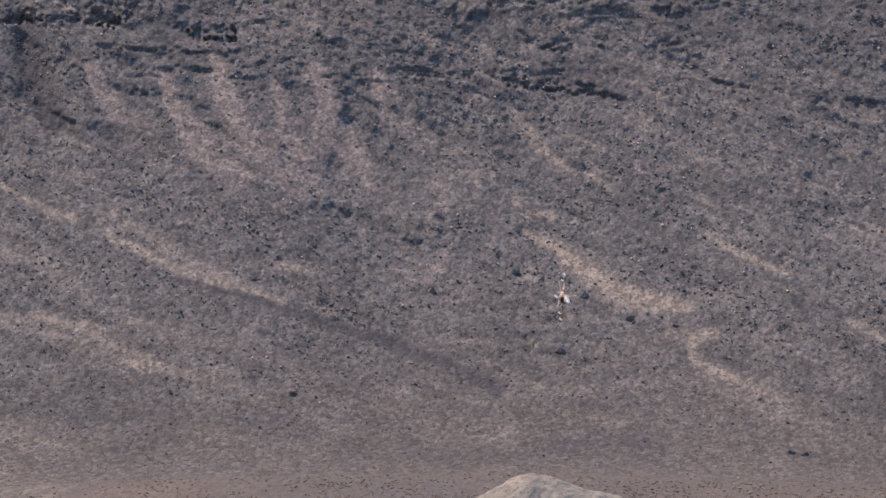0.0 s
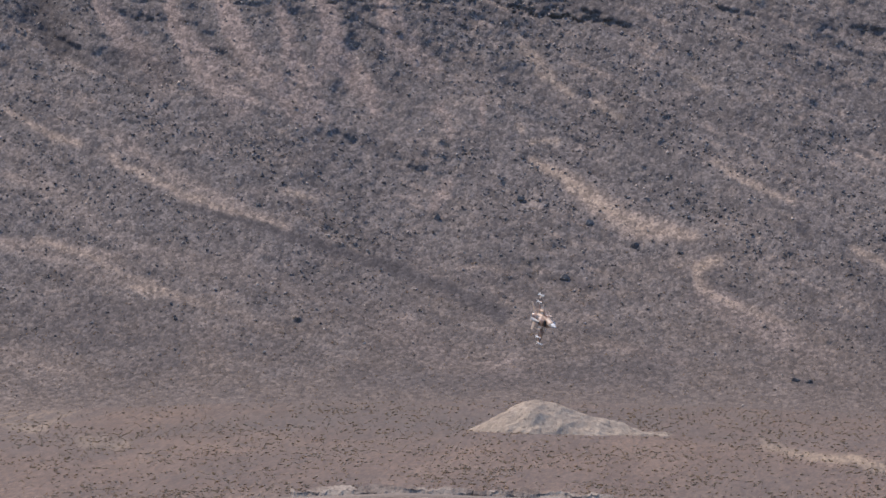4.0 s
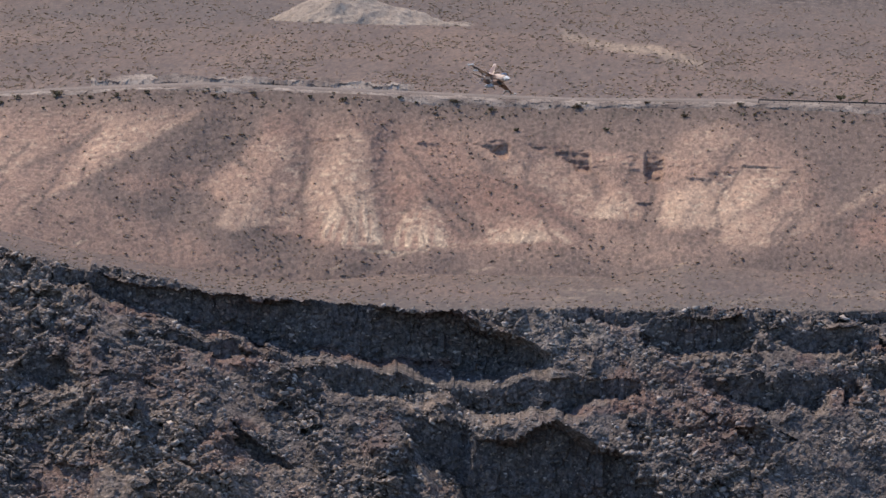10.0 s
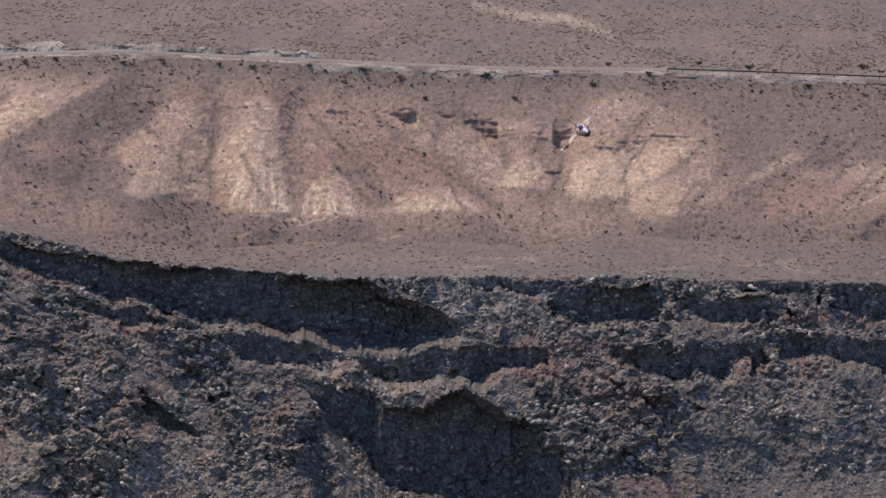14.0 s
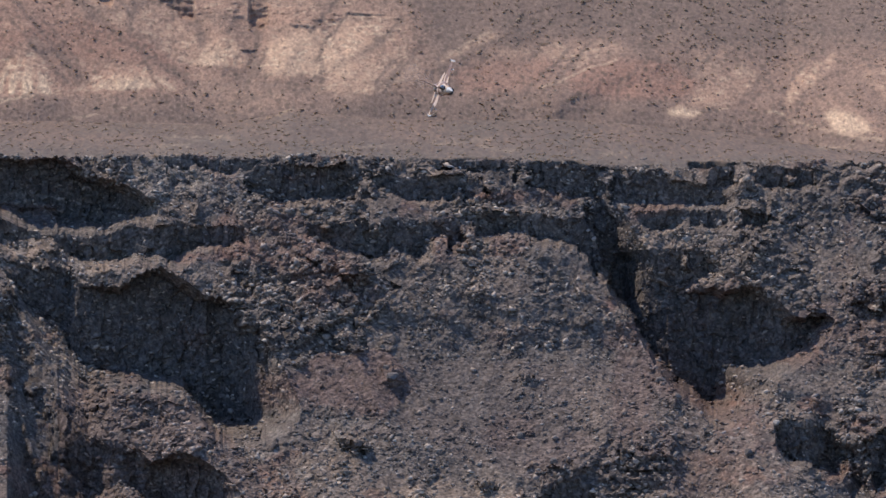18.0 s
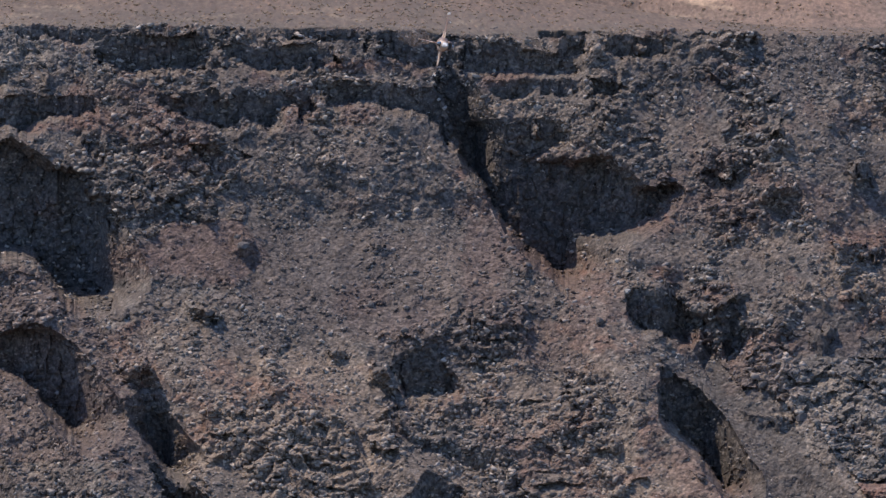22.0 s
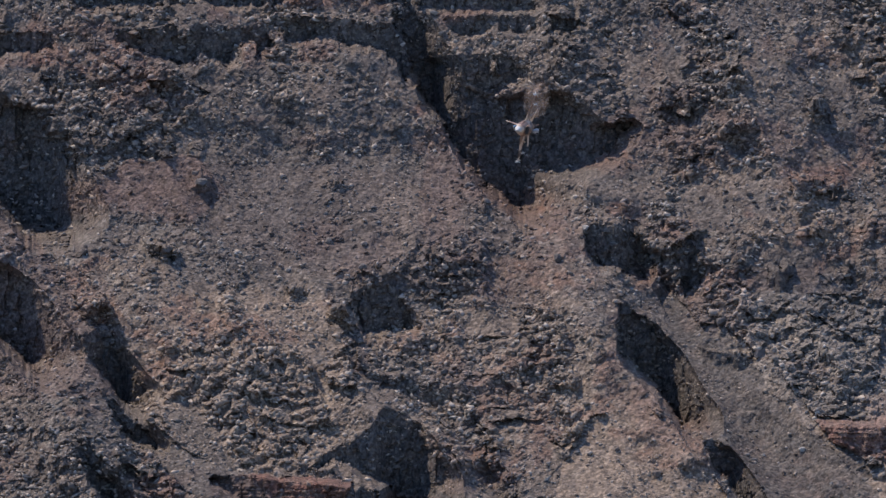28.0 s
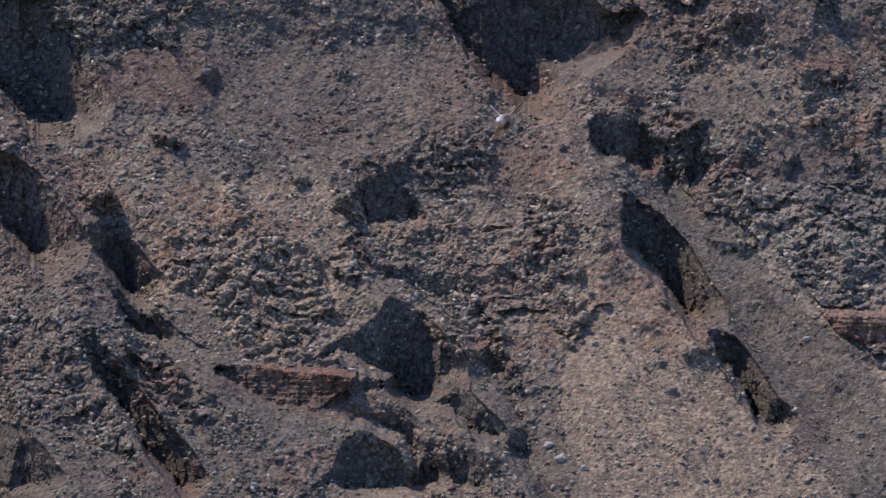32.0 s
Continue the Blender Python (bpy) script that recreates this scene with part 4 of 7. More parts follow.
gullies(1.1, 0.14, [[(-4.70, -2.96), (-4.59, -3.23), (-4.70, -3.43)], [(-5.35, -3.04), (-5.51, -3.17), (-5.85, -3.31)], [(-4.26, -3.08), (-4.51, -3.27), (-4.70, -3.44)], [(-3.94, -3.12), (-3.94, -3.31), (-3.98, -3.51), (-3.96, -3.81)], [(-2.86, -3.19), (-2.59, -3.44), (-2.29, -3.63), (-2.02, -3.82)], [(-2.02, -3.36), (-1.94, -3.56), (-1.71, -3.75)], [(-1.60, -3.42), (-1.60, -3.59), (-1.68, -3.81)], [(-0.60, -3.37), (-0.75, -3.52), (-1.18, -3.77), (-1.56, -3.82)], [(-3.21, -3.61), (-2.94, -3.59), (-2.79, -3.80)], [(-4.70, -3.46), (-4.32, -3.73), (-3.94, -3.85)]])

# canyon wall: buttresses and ravines
spur(0.498, 6, [(-0.98, -6.66), (-0.37, -7.04)])
spur(0.23, 8, [(1.74, -6.33), (2.21, -7.10), (2.67, -7.57)])
spur(0.23, -8, [(2.39, -6.56), (2.93, -7.28), (3.63, -8.12)])
spur(0.46, 8, [(3.08, -5.14), (3.28, -5.91)])
spur(0.307, -12, [(-2.99, -5.11), (-2.69, -5.60)])
spur(0.421, 10, [(-6.14, -4.16), (-5.49, -4.70), (-4.77, -5.32)])
spur(0.23, 12, [(-1.85, -6.89), (-1.51, -7.58), (-0.93, -8.67)])
spur(0.172, 9, [(-2.03, -6.33), (-1.61, -6.94), (-1.23, -7.48)])

# canyon wall: ribs with steep right flanks
scarp(10, 0.498, 0.287, [(0.58, -7.29), (0.77, -7.44), (1.00, -7.75), (1.33, -8.26)])
scarp(12, 0.23, 0.153, [(0.38, -8.19), (0.58, -8.32), (0.79, -8.74)])
scarp(10, 0.192, 0.153, [(1.23, -8.36), (1.43, -8.47), (1.58, -8.70)])
scarp(5, 0.268, 0.153, [(1.97, -6.03), (2.17, -6.07), (2.28, -6.26), (2.40, -6.49)])

# canyon wall: cliffs
cut([(-5.67, -3.96), (-4.91, -4.14), (-4.33, -4.22), (-3.57, -4.26), (-2.99, -4.34), (-2.61, -4.49), (-2.45, -4.65), (-2.49, -4.69), (-2.99, -4.67), (-3.53, -4.61), (-4.14, -4.54), (-4.91, -4.31), (-5.45, -4.13), (-5.67, -4.07)])
cut([(-5.18, -4.37), (-4.53, -4.48), (-4.03, -4.58), (-3.99, -4.64), (-4.53, -4.60), (-4.91, -4.48)])
cut([(-4.44, -4.28), (-3.86, -4.27), (-3.29, -4.29), (-2.98, -4.32), (-2.79, -4.42), (-2.64, -4.50), (-2.35, -4.61), (-2.41, -4.69), (-2.71, -4.62), (-3.17, -4.66), (-3.56, -4.61), (-3.87, -4.54), (-4.21, -4.44), (-4.44, -4.38)])
cut([(-4.06, -4.67), (-3.67, -4.65), (-3.25, -4.65), (-2.90, -4.73), (-2.52, -4.76), (-2.14, -4.76), (-1.71, -4.78), (-1.68, -4.88), (-1.95, -4.90), (-2.18, -5.00), (-2.44, -4.96), (-2.67, -5.00), (-2.91, -4.96), (-2.98, -4.86), (-3.29, -4.86), (-3.56, -4.84), (-3.75, -4.84), (-3.90, -4.74)])
cut([(-1.68, -4.38), (-1.37, -4.36), (-0.98, -4.34), (-0.98, -4.54), (-1.06, -4.57), (-1.45, -4.59), (-1.68, -4.54)])
cut([(-0.91, -4.38), (-0.60, -4.42), (-0.10, -4.42), (0.01, -4.53), (-0.18, -4.60), (-0.60, -4.58), (-0.79, -4.51)])
cut([(-0.52, -4.29), (0.17, -4.31), (0.09, -4.39), (-0.37, -4.38)])
cut([(0.13, -4.32), (0.55, -4.32), (1.01, -4.38), (1.58, -4.41), (1.58, -4.61), (0.94, -4.61), (0.47, -4.57), (0.17, -4.46)])
cut([(1.32, -4.31), (1.82, -4.33), (2.17, -4.38), (2.21, -4.50), (1.75, -4.49), (1.36, -4.48)])
cut([(-2.32, -4.28), (-1.94, -4.30), (-1.56, -4.32), (-1.63, -4.40), (-2.09, -4.40)])
cut([(-1.29, -4.73), (-0.98, -4.71), (-0.60, -4.71), (-0.29, -4.71), (-0.16, -4.84), (-0.37, -4.96), (-0.79, -4.96), (-0.98, -4.92), (-1.25, -4.84)])
cut([(-0.22, -4.67), (0.17, -4.68), (0.67, -4.72), (0.88, -4.80), (0.82, -4.99), (0.71, -5.10), (0.55, -4.88), (0.17, -4.80), (-0.10, -4.82)])
cut([(0.98, -4.65), (1.51, -4.63), (1.90, -4.67), (1.86, -4.76), (1.44, -4.77), (1.05, -4.75)])
cut([(2.36, -4.57), (2.67, -4.55), (2.63, -4.67), (2.40, -4.67)])
cut([(-0.25, -4.65), (0.13, -4.67), (0.09, -4.77), (-0.17, -4.75)])
cut([(-2.98, -5.11), (-2.75, -5.19), (-2.52, -5.19), (-2.29, -5.07), (-2.14, -5.19), (-1.83, -5.34), (-1.62, -5.53), (-1.59, -5.68), (-1.44, -6.04), (-1.93, -6.07), (-2.14, -5.77), (-2.60, -5.75), (-2.79, -5.69), (-2.91, -5.57), (-2.95, -5.34)])
cut([(-3.33, -5.07), (-2.91, -5.03), (-2.83, -5.19), (-2.92, -5.42), (-3.14, -5.30)])
cut([(-4.44, -5.03), (-4.25, -5.24), (-4.06, -5.38), (-4.21, -5.34), (-4.44, -5.20)])
cut([(-3.64, -5.41), (-3.29, -5.42), (-3.29, -5.54), (-3.52, -5.54)])
cut([(0.62, -4.58), (0.79, -4.59), (0.88, -4.88), (0.94, -5.04), (0.77, -5.05), (0.71, -4.84)])
cut([(0.75, -4.88), (0.94, -4.98), (1.13, -5.17), (1.36, -5.23), (1.52, -5.26), (1.75, -5.21), (1.98, -5.40), (2.27, -5.36), (2.08, -5.58), (1.86, -5.66), (1.56, -5.67), (1.53, -6.00), (1.32, -5.81), (1.09, -5.62), (0.94, -5.35), (0.79, -5.08)])
cut([(0.94, -4.92), (1.44, -4.90), (1.52, -5.11), (1.25, -5.17), (1.02, -5.05)])
cut([(0.36, -6.50), (0.56, -6.43), (0.71, -6.53), (0.76, -6.80), (0.42, -6.80), (0.34, -6.64)])
cut([(-0.02, -6.53), (0.32, -6.57), (0.32, -6.76), (0.13, -6.72)])
cut([(2.19, -5.96), (2.30, -6.15), (2.39, -6.35), (2.30, -6.35)])
cut([(2.57, -6.23), (2.69, -6.15), (2.73, -6.46), (2.63, -6.54)])
cut([(3.76, -7.58), (3.97, -7.60), (3.97, -7.69), (3.86, -7.67)])
cut([(-3.02, -5.99), (-2.83, -6.07), (-2.63, -6.26), (-2.52, -6.53), (-2.71, -6.53), (-3.02, -6.34)])
cut([(2.79, -5.38), (3.05, -5.34), (3.10, -5.45), (2.94, -5.52), (2.82, -5.48)])
cut([(3.33, -5.75), (3.56, -5.72), (3.58, -5.87), (3.36, -5.86)])
cut([(-1.17, -4.98), (-0.89, -5.00), (-0.91, -5.14), (-1.10, -5.12)])
cut([(0.13, -6.15), (0.29, -6.17), (0.25, -6.23)])
cut([(2.71, -4.97), (3.03, -4.97), (3.00, -5.09), (2.75, -5.10)])
cut([(1.11, -5.91), (1.29, -5.95), (1.21, -6.01)])
cut([(-0.75, -5.68), (-0.59, -5.72), (-0.64, -5.88), (-0.74, -5.84)])
cut([(0.21, -5.80), (0.33, -5.82), (0.32, -5.88), (0.24, -5.88)])
cut([(-1.56, -6.52), (-1.37, -6.51), (-1.22, -6.75), (-1.41, -6.75)])
cut([(-1.72, -6.10), (-1.56, -6.12), (-1.58, -6.21), (-1.70, -6.20)])
cut([(-1.06, -6.16), (-0.85, -6.18), (-0.89, -6.30), (-1.02, -6.28)])
cut([(2.52, -6.18), (2.67, -6.22), (2.64, -6.41), (2.53, -6.37)])
cut([(0.90, -6.38), (0.98, -6.34), (1.00, -6.49), (0.93, -6.49)])
cut([(-0.18, -6.41), (-0.06, -6.45), (0.13, -6.61), (0.05, -6.62)])
cut([(2.64, -6.87), (3.06, -6.94), (3.02, -7.10), (2.79, -7.02)])
cut([(-5.95, -4.66), (-5.80, -4.51), (-5.61, -4.55), (-5.55, -4.74), (-5.69, -4.81)])
cut([(-5.26, -4.86), (-5.11, -4.82), (-5.03, -5.05), (-5.19, -5.05)])
cut([(-4.50, -5.01), (-4.34, -5.05), (-4.23, -5.22), (-4.38, -5.18)])
cut([(-6.38, -4.92), (-6.22, -4.96), (-6.15, -5.19), (-6.34, -5.23)])
cut([(-3.53, -5.18), (-3.23, -5.20), (-3.23, -5.37), (-3.46, -5.41)])
cut([(-1.15, -5.00), (-0.84, -5.04), (-0.92, -5.11), (-1.11, -5.09)])
cut([(2.84, -5.39), (3.05, -5.37), (3.13, -5.47), (2.90, -5.50)])
cut([(3.38, -5.76), (3.66, -5.79), (3.63, -5.89), (3.36, -5.87)])
cut([(-0.74, -5.75), (-0.59, -5.79), (-0.61, -5.88), (-0.75, -5.84)])
cut([(-1.06, -4.99), (-0.83, -4.99), (-0.85, -5.15), (-0.99, -5.11)])
cut([(0.20, -5.79), (0.34, -5.80), (0.32, -5.88), (0.22, -5.86)])
cut([(1.13, -5.92), (1.28, -5.93), (1.28, -6.00), (1.16, -5.99)])
cut([(-0.95, -6.18), (-0.82, -6.22), (-0.84, -6.31), (-0.95, -6.29)])
cut([(0.86, -6.28), (0.95, -6.30), (0.95, -6.43), (0.88, -6.41)])
cut([(3.17, -6.33), (3.36, -6.33), (3.32, -6.56), (3.21, -6.52)])
cut([(2.51, -6.18), (2.65, -6.20), (2.67, -6.41), (2.53, -6.39)])
cut([(3.43, -5.22), (3.55, -5.20), (3.62, -5.41), (3.47, -5.37)])
cut([(2.55, -5.15), (2.70, -5.18), (2.80, -5.34), (2.64, -5.30)])
cut([(-2.65, -6.16), (-2.50, -6.24), (-2.38, -6.43), (-2.23, -6.33), (-1.98, -6.36), (-1.90, -6.47), (-1.73, -6.62), (-1.67, -6.82), (-1.69, -6.99), (-1.87, -6.95), (-2.15, -6.72), (-2.35, -6.60), (-2.46, -6.51), (-2.62, -6.43)])
cut([(-2.58, -6.51), (-2.48, -6.56), (-2.44, -6.70), (-2.56, -6.64)])
cut([(1.91, -6.09), (2.08, -6.05), (2.24, -6.09), (2.29, -6.28), (2.35, -6.43), (2.24, -6.39), (2.12, -6.36), (1.99, -6.32)])
cut([(-1.52, -6.78), (-1.33, -6.75), (-1.23, -6.96), (-1.12, -7.14), (-1.05, -7.22), (-1.13, -7.31), (-1.26, -7.27), (-1.36, -7.06), (-1.49, -6.94)])
cut([(-1.41, -7.18), (-1.23, -7.32), (-1.08, -7.43), (-0.98, -7.58), (-1.00, -7.62), (-1.11, -7.53), (-1.24, -7.43)])
cut([(-1.49, -7.54), (-1.43, -7.56), (-1.36, -7.75), (-1.23, -7.88), (-1.09, -8.08), (-0.91, -8.27), (-0.72, -8.55), (-0.85, -8.55), (-1.07, -8.30), (-1.24, -8.11), (-1.37, -7.93), (-1.47, -7.75), (-1.52, -7.60)])
cut([(-1.66, -7.75), (-1.60, -7.74), (-1.54, -7.85), (-1.57, -7.91), (-1.64, -7.87)])
cut([(0.80, -7.40), (0.85, -7.55), (0.98, -7.71), (1.00, -7.84), (0.72, -7.83), (0.48, -7.76), (0.23, -7.68), (0.04, -7.75), (0.15, -7.63), (0.33, -7.55), (0.48, -7.45), (0.59, -7.30)])
cut([(1.04, -7.92), (1.17, -8.05), (1.33, -8.27), (1.17, -8.24), (1.01, -8.08), (0.46, -7.86), (0.53, -7.81), (0.85, -7.83)])
cut([(0.21, -8.27), (0.40, -8.17), (0.62, -8.39), (0.72, -8.59), (0.05, -8.59), (0.18, -8.46)])
cut([(0.75, -8.33), (0.85, -8.30), (0.91, -8.59), (0.72, -8.59)])
cut([(0.94, -8.36), (1.10, -8.30), (1.23, -8.59), (1.01, -8.59)])
cut([(-2.40, -8.10), (-2.03, -8.13), (-1.90, -8.32), (-1.74, -8.54), (-2.40, -8.58)])
cut([(2.18, -6.52), (2.29, -6.69), (2.41, -6.75), (2.50, -6.93), (2.71, -7.20), (2.74, -7.38), (2.62, -7.41), (2.41, -7.14), (2.26, -7.02), (2.15, -6.93)])
cut([(2.72, -7.43), (2.92, -7.58), (3.00, -7.76), (3.10, -7.94), (3.25, -8.05), (3.31, -8.16), (3.21, -8.17), (3.07, -8.05), (2.92, -7.82), (2.80, -7.67)])
bluff([(-0.64, -7.79), (-0.25, -7.76), (0.06, -7.79), (0.34, -7.82), (0.30, -7.90), (0.20, -8.02), (0.06, -8.09), (-0.18, -8.03), (-0.45, -7.93)], 13, 12)
cut([(0.06, -7.80), (0.44, -7.84), (0.52, -7.93), (0.21, -7.97), (0.08, -8.00)])
bluff([(3.51, -7.38), (4.10, -7.38), (4.10, -7.69), (3.84, -7.63), (3.61, -7.54)], 11, 8)

# canyon wall: smooth talus and rough crags
fill("scree smooth", [(2.35, -6.48), (2.47, -6.44), (2.74, -6.75), (3.05, -7.01), (3.36, -7.36), (3.71, -7.66), (3.97, -7.89), (3.97, -8.66), (3.71, -8.66), (3.40, -8.24), (3.13, -7.93), (2.89, -7.59), (2.70, -7.28), (2.52, -6.94)], 0.9)
fill("smooth", [(1.77, -7.67), (2.01, -7.36), (2.35, -7.28), (2.70, -7.59), (2.93, -7.97), (3.32, -8.31), (3.71, -8.66), (1.93, -8.67), (1.74, -8.17)], 0.8)
fill("tan", [(1.77, -7.67), (2.01, -7.36), (2.35, -7.28), (2.70, -7.59), (2.93, -7.97), (3.32, -8.31), (3.71, -8.66), (1.93, -8.67), (1.74, -8.17)], 0.75)
fill("smooth scree", [(-1.31, -7.13), (-1.04, -7.38), (-0.74, -7.63), (-0.35, -7.90), (0.15, -8.24), (-0.08, -8.32), (-0.55, -8.05), (-1.08, -7.59)], 0.75)
fill("smooth", [(0.42, -7.86), (0.85, -7.94), (1.27, -8.28), (1.00, -8.24), (0.61, -8.09)], 0.7)
fill("smooth", [(-0.49, -5.34), (0.05, -5.38), (0.82, -5.46), (0.97, -5.72), (0.28, -5.76), (-0.38, -5.57)], 0.3)
fill("smooth", [(-0.88, -5.72), (0.05, -5.80), (0.82, -5.88), (0.90, -6.11), (0.05, -6.33), (-0.57, -6.18)], 0.5)
fill("smooth", [(1.90, -5.72), (2.43, -5.68), (2.51, -5.87), (2.05, -5.99)], 0.7)
fill("smooth", [(2.59, -5.78), (2.86, -5.78), (2.88, -6.03), (2.63, -6.03)], 0.8)
fill("red", [(-0.58, -7.79), (-0.23, -7.77), (0.33, -7.83), (0.25, -7.91), (0.07, -8.12), (-0.24, -8.04), (-0.53, -7.90)])
fill("red", [(0.07, -8.05), (0.31, -7.97), (0.61, -8.03), (0.46, -8.13), (0.19, -8.15)], 0.7)
fill("crag", [(-0.96, -6.82), (-0.42, -6.79), (0.08, -7.02), (0.23, -7.44), (-0.08, -7.74), (-0.70, -7.67), (-0.93, -7.43)])
fill("crag", [(0.23, -6.83), (1.77, -6.83), (1.85, -7.36), (1.00, -7.44), (0.62, -7.29)], 0.7)
fill("crag", [(2.74, -6.59), (3.04, -6.52), (3.96, -6.55), (3.96, -7.39), (3.55, -7.36), (3.16, -6.97)])
fill("crag", [(-2.08, -7.43), (-1.51, -7.43), (-1.20, -7.97), (-1.32, -8.35), (-2.09, -8.12)], 0.7)
fill("crag", [(-1.64, -5.37), (-0.95, -5.34), (-0.84, -5.64), (-1.34, -5.72), (-1.57, -5.64)], 0.8)
fill("crag", [(1.20, -4.96), (2.12, -4.96), (2.24, -5.30), (1.74, -5.34), (1.28, -5.26)], 0.6)
fill("crag", [(-6.14, -4.16), (-5.42, -4.39), (-4.53, -4.86), (-4.77, -5.32), (-6.00, -5.31), (-6.38, -4.69)], 0.8)
fill("crag dark", [(-4.21, -4.88), (-2.98, -4.99), (-2.91, -5.42), (-2.79, -5.68), (-3.29, -5.64), (-3.67, -5.57), (-4.13, -5.41)], 0.25)
fill("crag", [(-1.60, -5.03), (-0.98, -4.99), (-0.60, -5.18), (-0.98, -5.57), (-1.37, -5.42)], 0.8)
fill("crag dark", [(-2.33, -6.41), (-1.68, -6.56), (-1.10, -7.33), (-1.18, -7.49), (-2.34, -7.48)], 0.2)
fill("crag dark", [(-6.37, -4.16), (-5.42, -4.51), (-4.76, -4.93), (-4.84, -5.32), (-6.38, -5.31)], 0.2)
fill("smooth red", [(-1.18, -5.64), (-0.71, -5.61), (-0.48, -5.84), (-0.71, -6.03), (-1.18, -5.99), (-1.41, -5.80)], 0.6)
fill("smooth", [(-0.48, -5.72), (0.36, -5.65), (0.98, -5.72), (1.13, -6.11), (0.36, -6.38), (-0.41, -6.26)], 0.5)
fill("dark", [(1.13, -4.54), (1.90, -4.50), (2.67, -4.42), (3.69, -4.42), (3.70, -5.64), (2.86, -5.72), (2.29, -5.64), (1.98, -5.26), (1.36, -4.88)], 0.5)
fill("pale", [(2.74, -6.59), (3.04, -6.52), (3.96, -6.55), (3.96, -7.28), (3.55, -7.32), (3.16, -6.97)], 0.45)
fill("tan", [(-0.96, -6.82), (-0.42, -6.79), (0.08, -7.02), (0.23, -7.44), (-0.08, -7.74), (-0.70, -7.67), (-0.93, -7.43)], 0.85)
fill("dark", [(-0.71, -5.57), (0.98, -5.57), (1.52, -6.11), (1.36, -6.57), (-0.02, -6.41), (-0.64, -6.11)], 0.5)
fill("red", [(-0.71, -5.65), (0.98, -5.72), (1.52, -6.11), (1.36, -6.57), (-0.02, -6.41), (-0.64, -6.11)], 0.15)
fill("tan", [(-0.89, -6.54), (0.11, -6.46), (0.34, -7.00), (0.11, -7.53), (-0.82, -7.53), (-1.01, -7.00)], 0.8)
fill("crag dark", [(-2.96, -5.87), (-2.27, -5.91), (-1.81, -6.17), (-1.46, -6.62), (-1.23, -7.24), (-2.96, -7.23)], 0.5)
fill("red", [(-2.96, -5.87), (-2.27, -5.91), (-1.81, -6.17), (-1.46, -6.62), (-1.23, -7.24), (-2.96, -7.23)], 0.4)
fill("dark", [(-1.81, -5.31), (-0.58, -5.12), (0.72, -5.28), (1.26, -6.08), (1.03, -6.46), (-0.20, -6.54), (-0.89, -6.35), (-1.74, -6.23)], 0.45)

# canyon wall: soils and scree
stroke("red", 0.13, [(-1.53, -5.87), (-1.22, -5.87), (-0.91, -5.83)], 0.63)
stroke("red", 0.13, [(0.05, -6.18), (0.20, -6.14)], 0.56)
stroke("red", 0.115, [(1.09, -5.76), (1.36, -5.88), (1.74, -6.03)], 0.63)
stroke("red", 0.13, [(2.47, -5.51), (2.66, -5.47)], 0.56)
stroke("red", 0.069, [(2.82, -5.34), (3.28, -5.41)], 0.63)
stroke("red", 0.1, [(3.36, -5.72), (3.66, -5.72)], 0.63)
stroke("red", 0.031, [(-3.88, -4.56), (-3.38, -4.65), (-2.99, -4.65)], 0.7)
stroke("red", 0.031, [(-2.11, -5.00), (-1.69, -4.94)], 0.7)
stroke("red", 0.046, [(-0.10, -4.56), (0.28, -4.57), (0.55, -4.60)], 0.56)
stroke("red", 0.046, [(0.99, -4.66), (1.28, -4.62)], 0.56)
stroke("red", 0.1, [(-0.54, -7.86), (-0.16, -7.93), (0.23, -7.90)], 0.7)
stroke("red", 0.034, [(0.61, -7.90), (1.00, -7.97)], 0.63)
stroke("red", 0.061, [(3.67, -7.47), (3.97, -7.53)], 0.7)
stroke("red", 0.061, [(-1.17, -8.51), (-0.90, -8.56), (-0.78, -8.62)], 0.7)
stroke("red", 0.084, [(0.11, -8.05), (0.31, -7.99), (0.61, -8.05)], 0.56)
stroke("red", 0.153, [(2.32, -7.25), (2.52, -7.48)], 0.42)
stroke("red", 0.192, [(1.74, -6.11), (1.59, -6.49)], 0.35)
stroke("red", 0.153, [(-5.18, -4.71), (-4.80, -4.79)], 0.35)
stroke("red", 0.115, [(-5.56, -4.48), (-5.30, -4.79)], 0.35)
stroke("red", 0.077, [(3.83, -5.45), (3.85, -5.64)], 0.49)
stroke("red", 0.153, [(0.59, -6.22), (0.35, -6.37)], 0.35)
stroke("red", 0.054, [(3.39, -4.47), (3.47, -4.49)], 0.63)
stroke("tan", 0.421, [(-0.81, -6.94), (-0.43, -7.21), (0.07, -7.44)], 0.8)
stroke("tan", 0.23, [(-0.93, -7.43), (-0.35, -7.67)], 0.7)
stroke("tan", 0.307, [(1.39, -6.90), (1.62, -7.44)], 0.6)
stroke("tan", 0.421, [(2.01, -7.36), (2.24, -7.74), (2.55, -8.36), (2.74, -8.67)], 0.9)
stroke("tan", 0.046, [(1.98, -7.97), (2.01, -8.20)])
stroke("tan", 0.1, [(-1.15, -6.22), (-0.95, -6.18)], 0.7)
stroke("tan", 0.307, [(-5.45, -5.32), (-4.92, -5.40), (-4.34, -5.63)], 0.6)
stroke("tan", 0.115, [(-4.91, -4.98), (-4.68, -4.98)], 0.6)
stroke("tan", 0.084, [(-2.72, -5.07), (-2.61, -4.99)], 0.7)
stroke("tan", 0.115, [(2.67, -5.76), (2.70, -5.95)], 0.4)
stroke("tan", 0.069, [(-1.49, -5.83), (-1.40, -5.99)], 0.8)
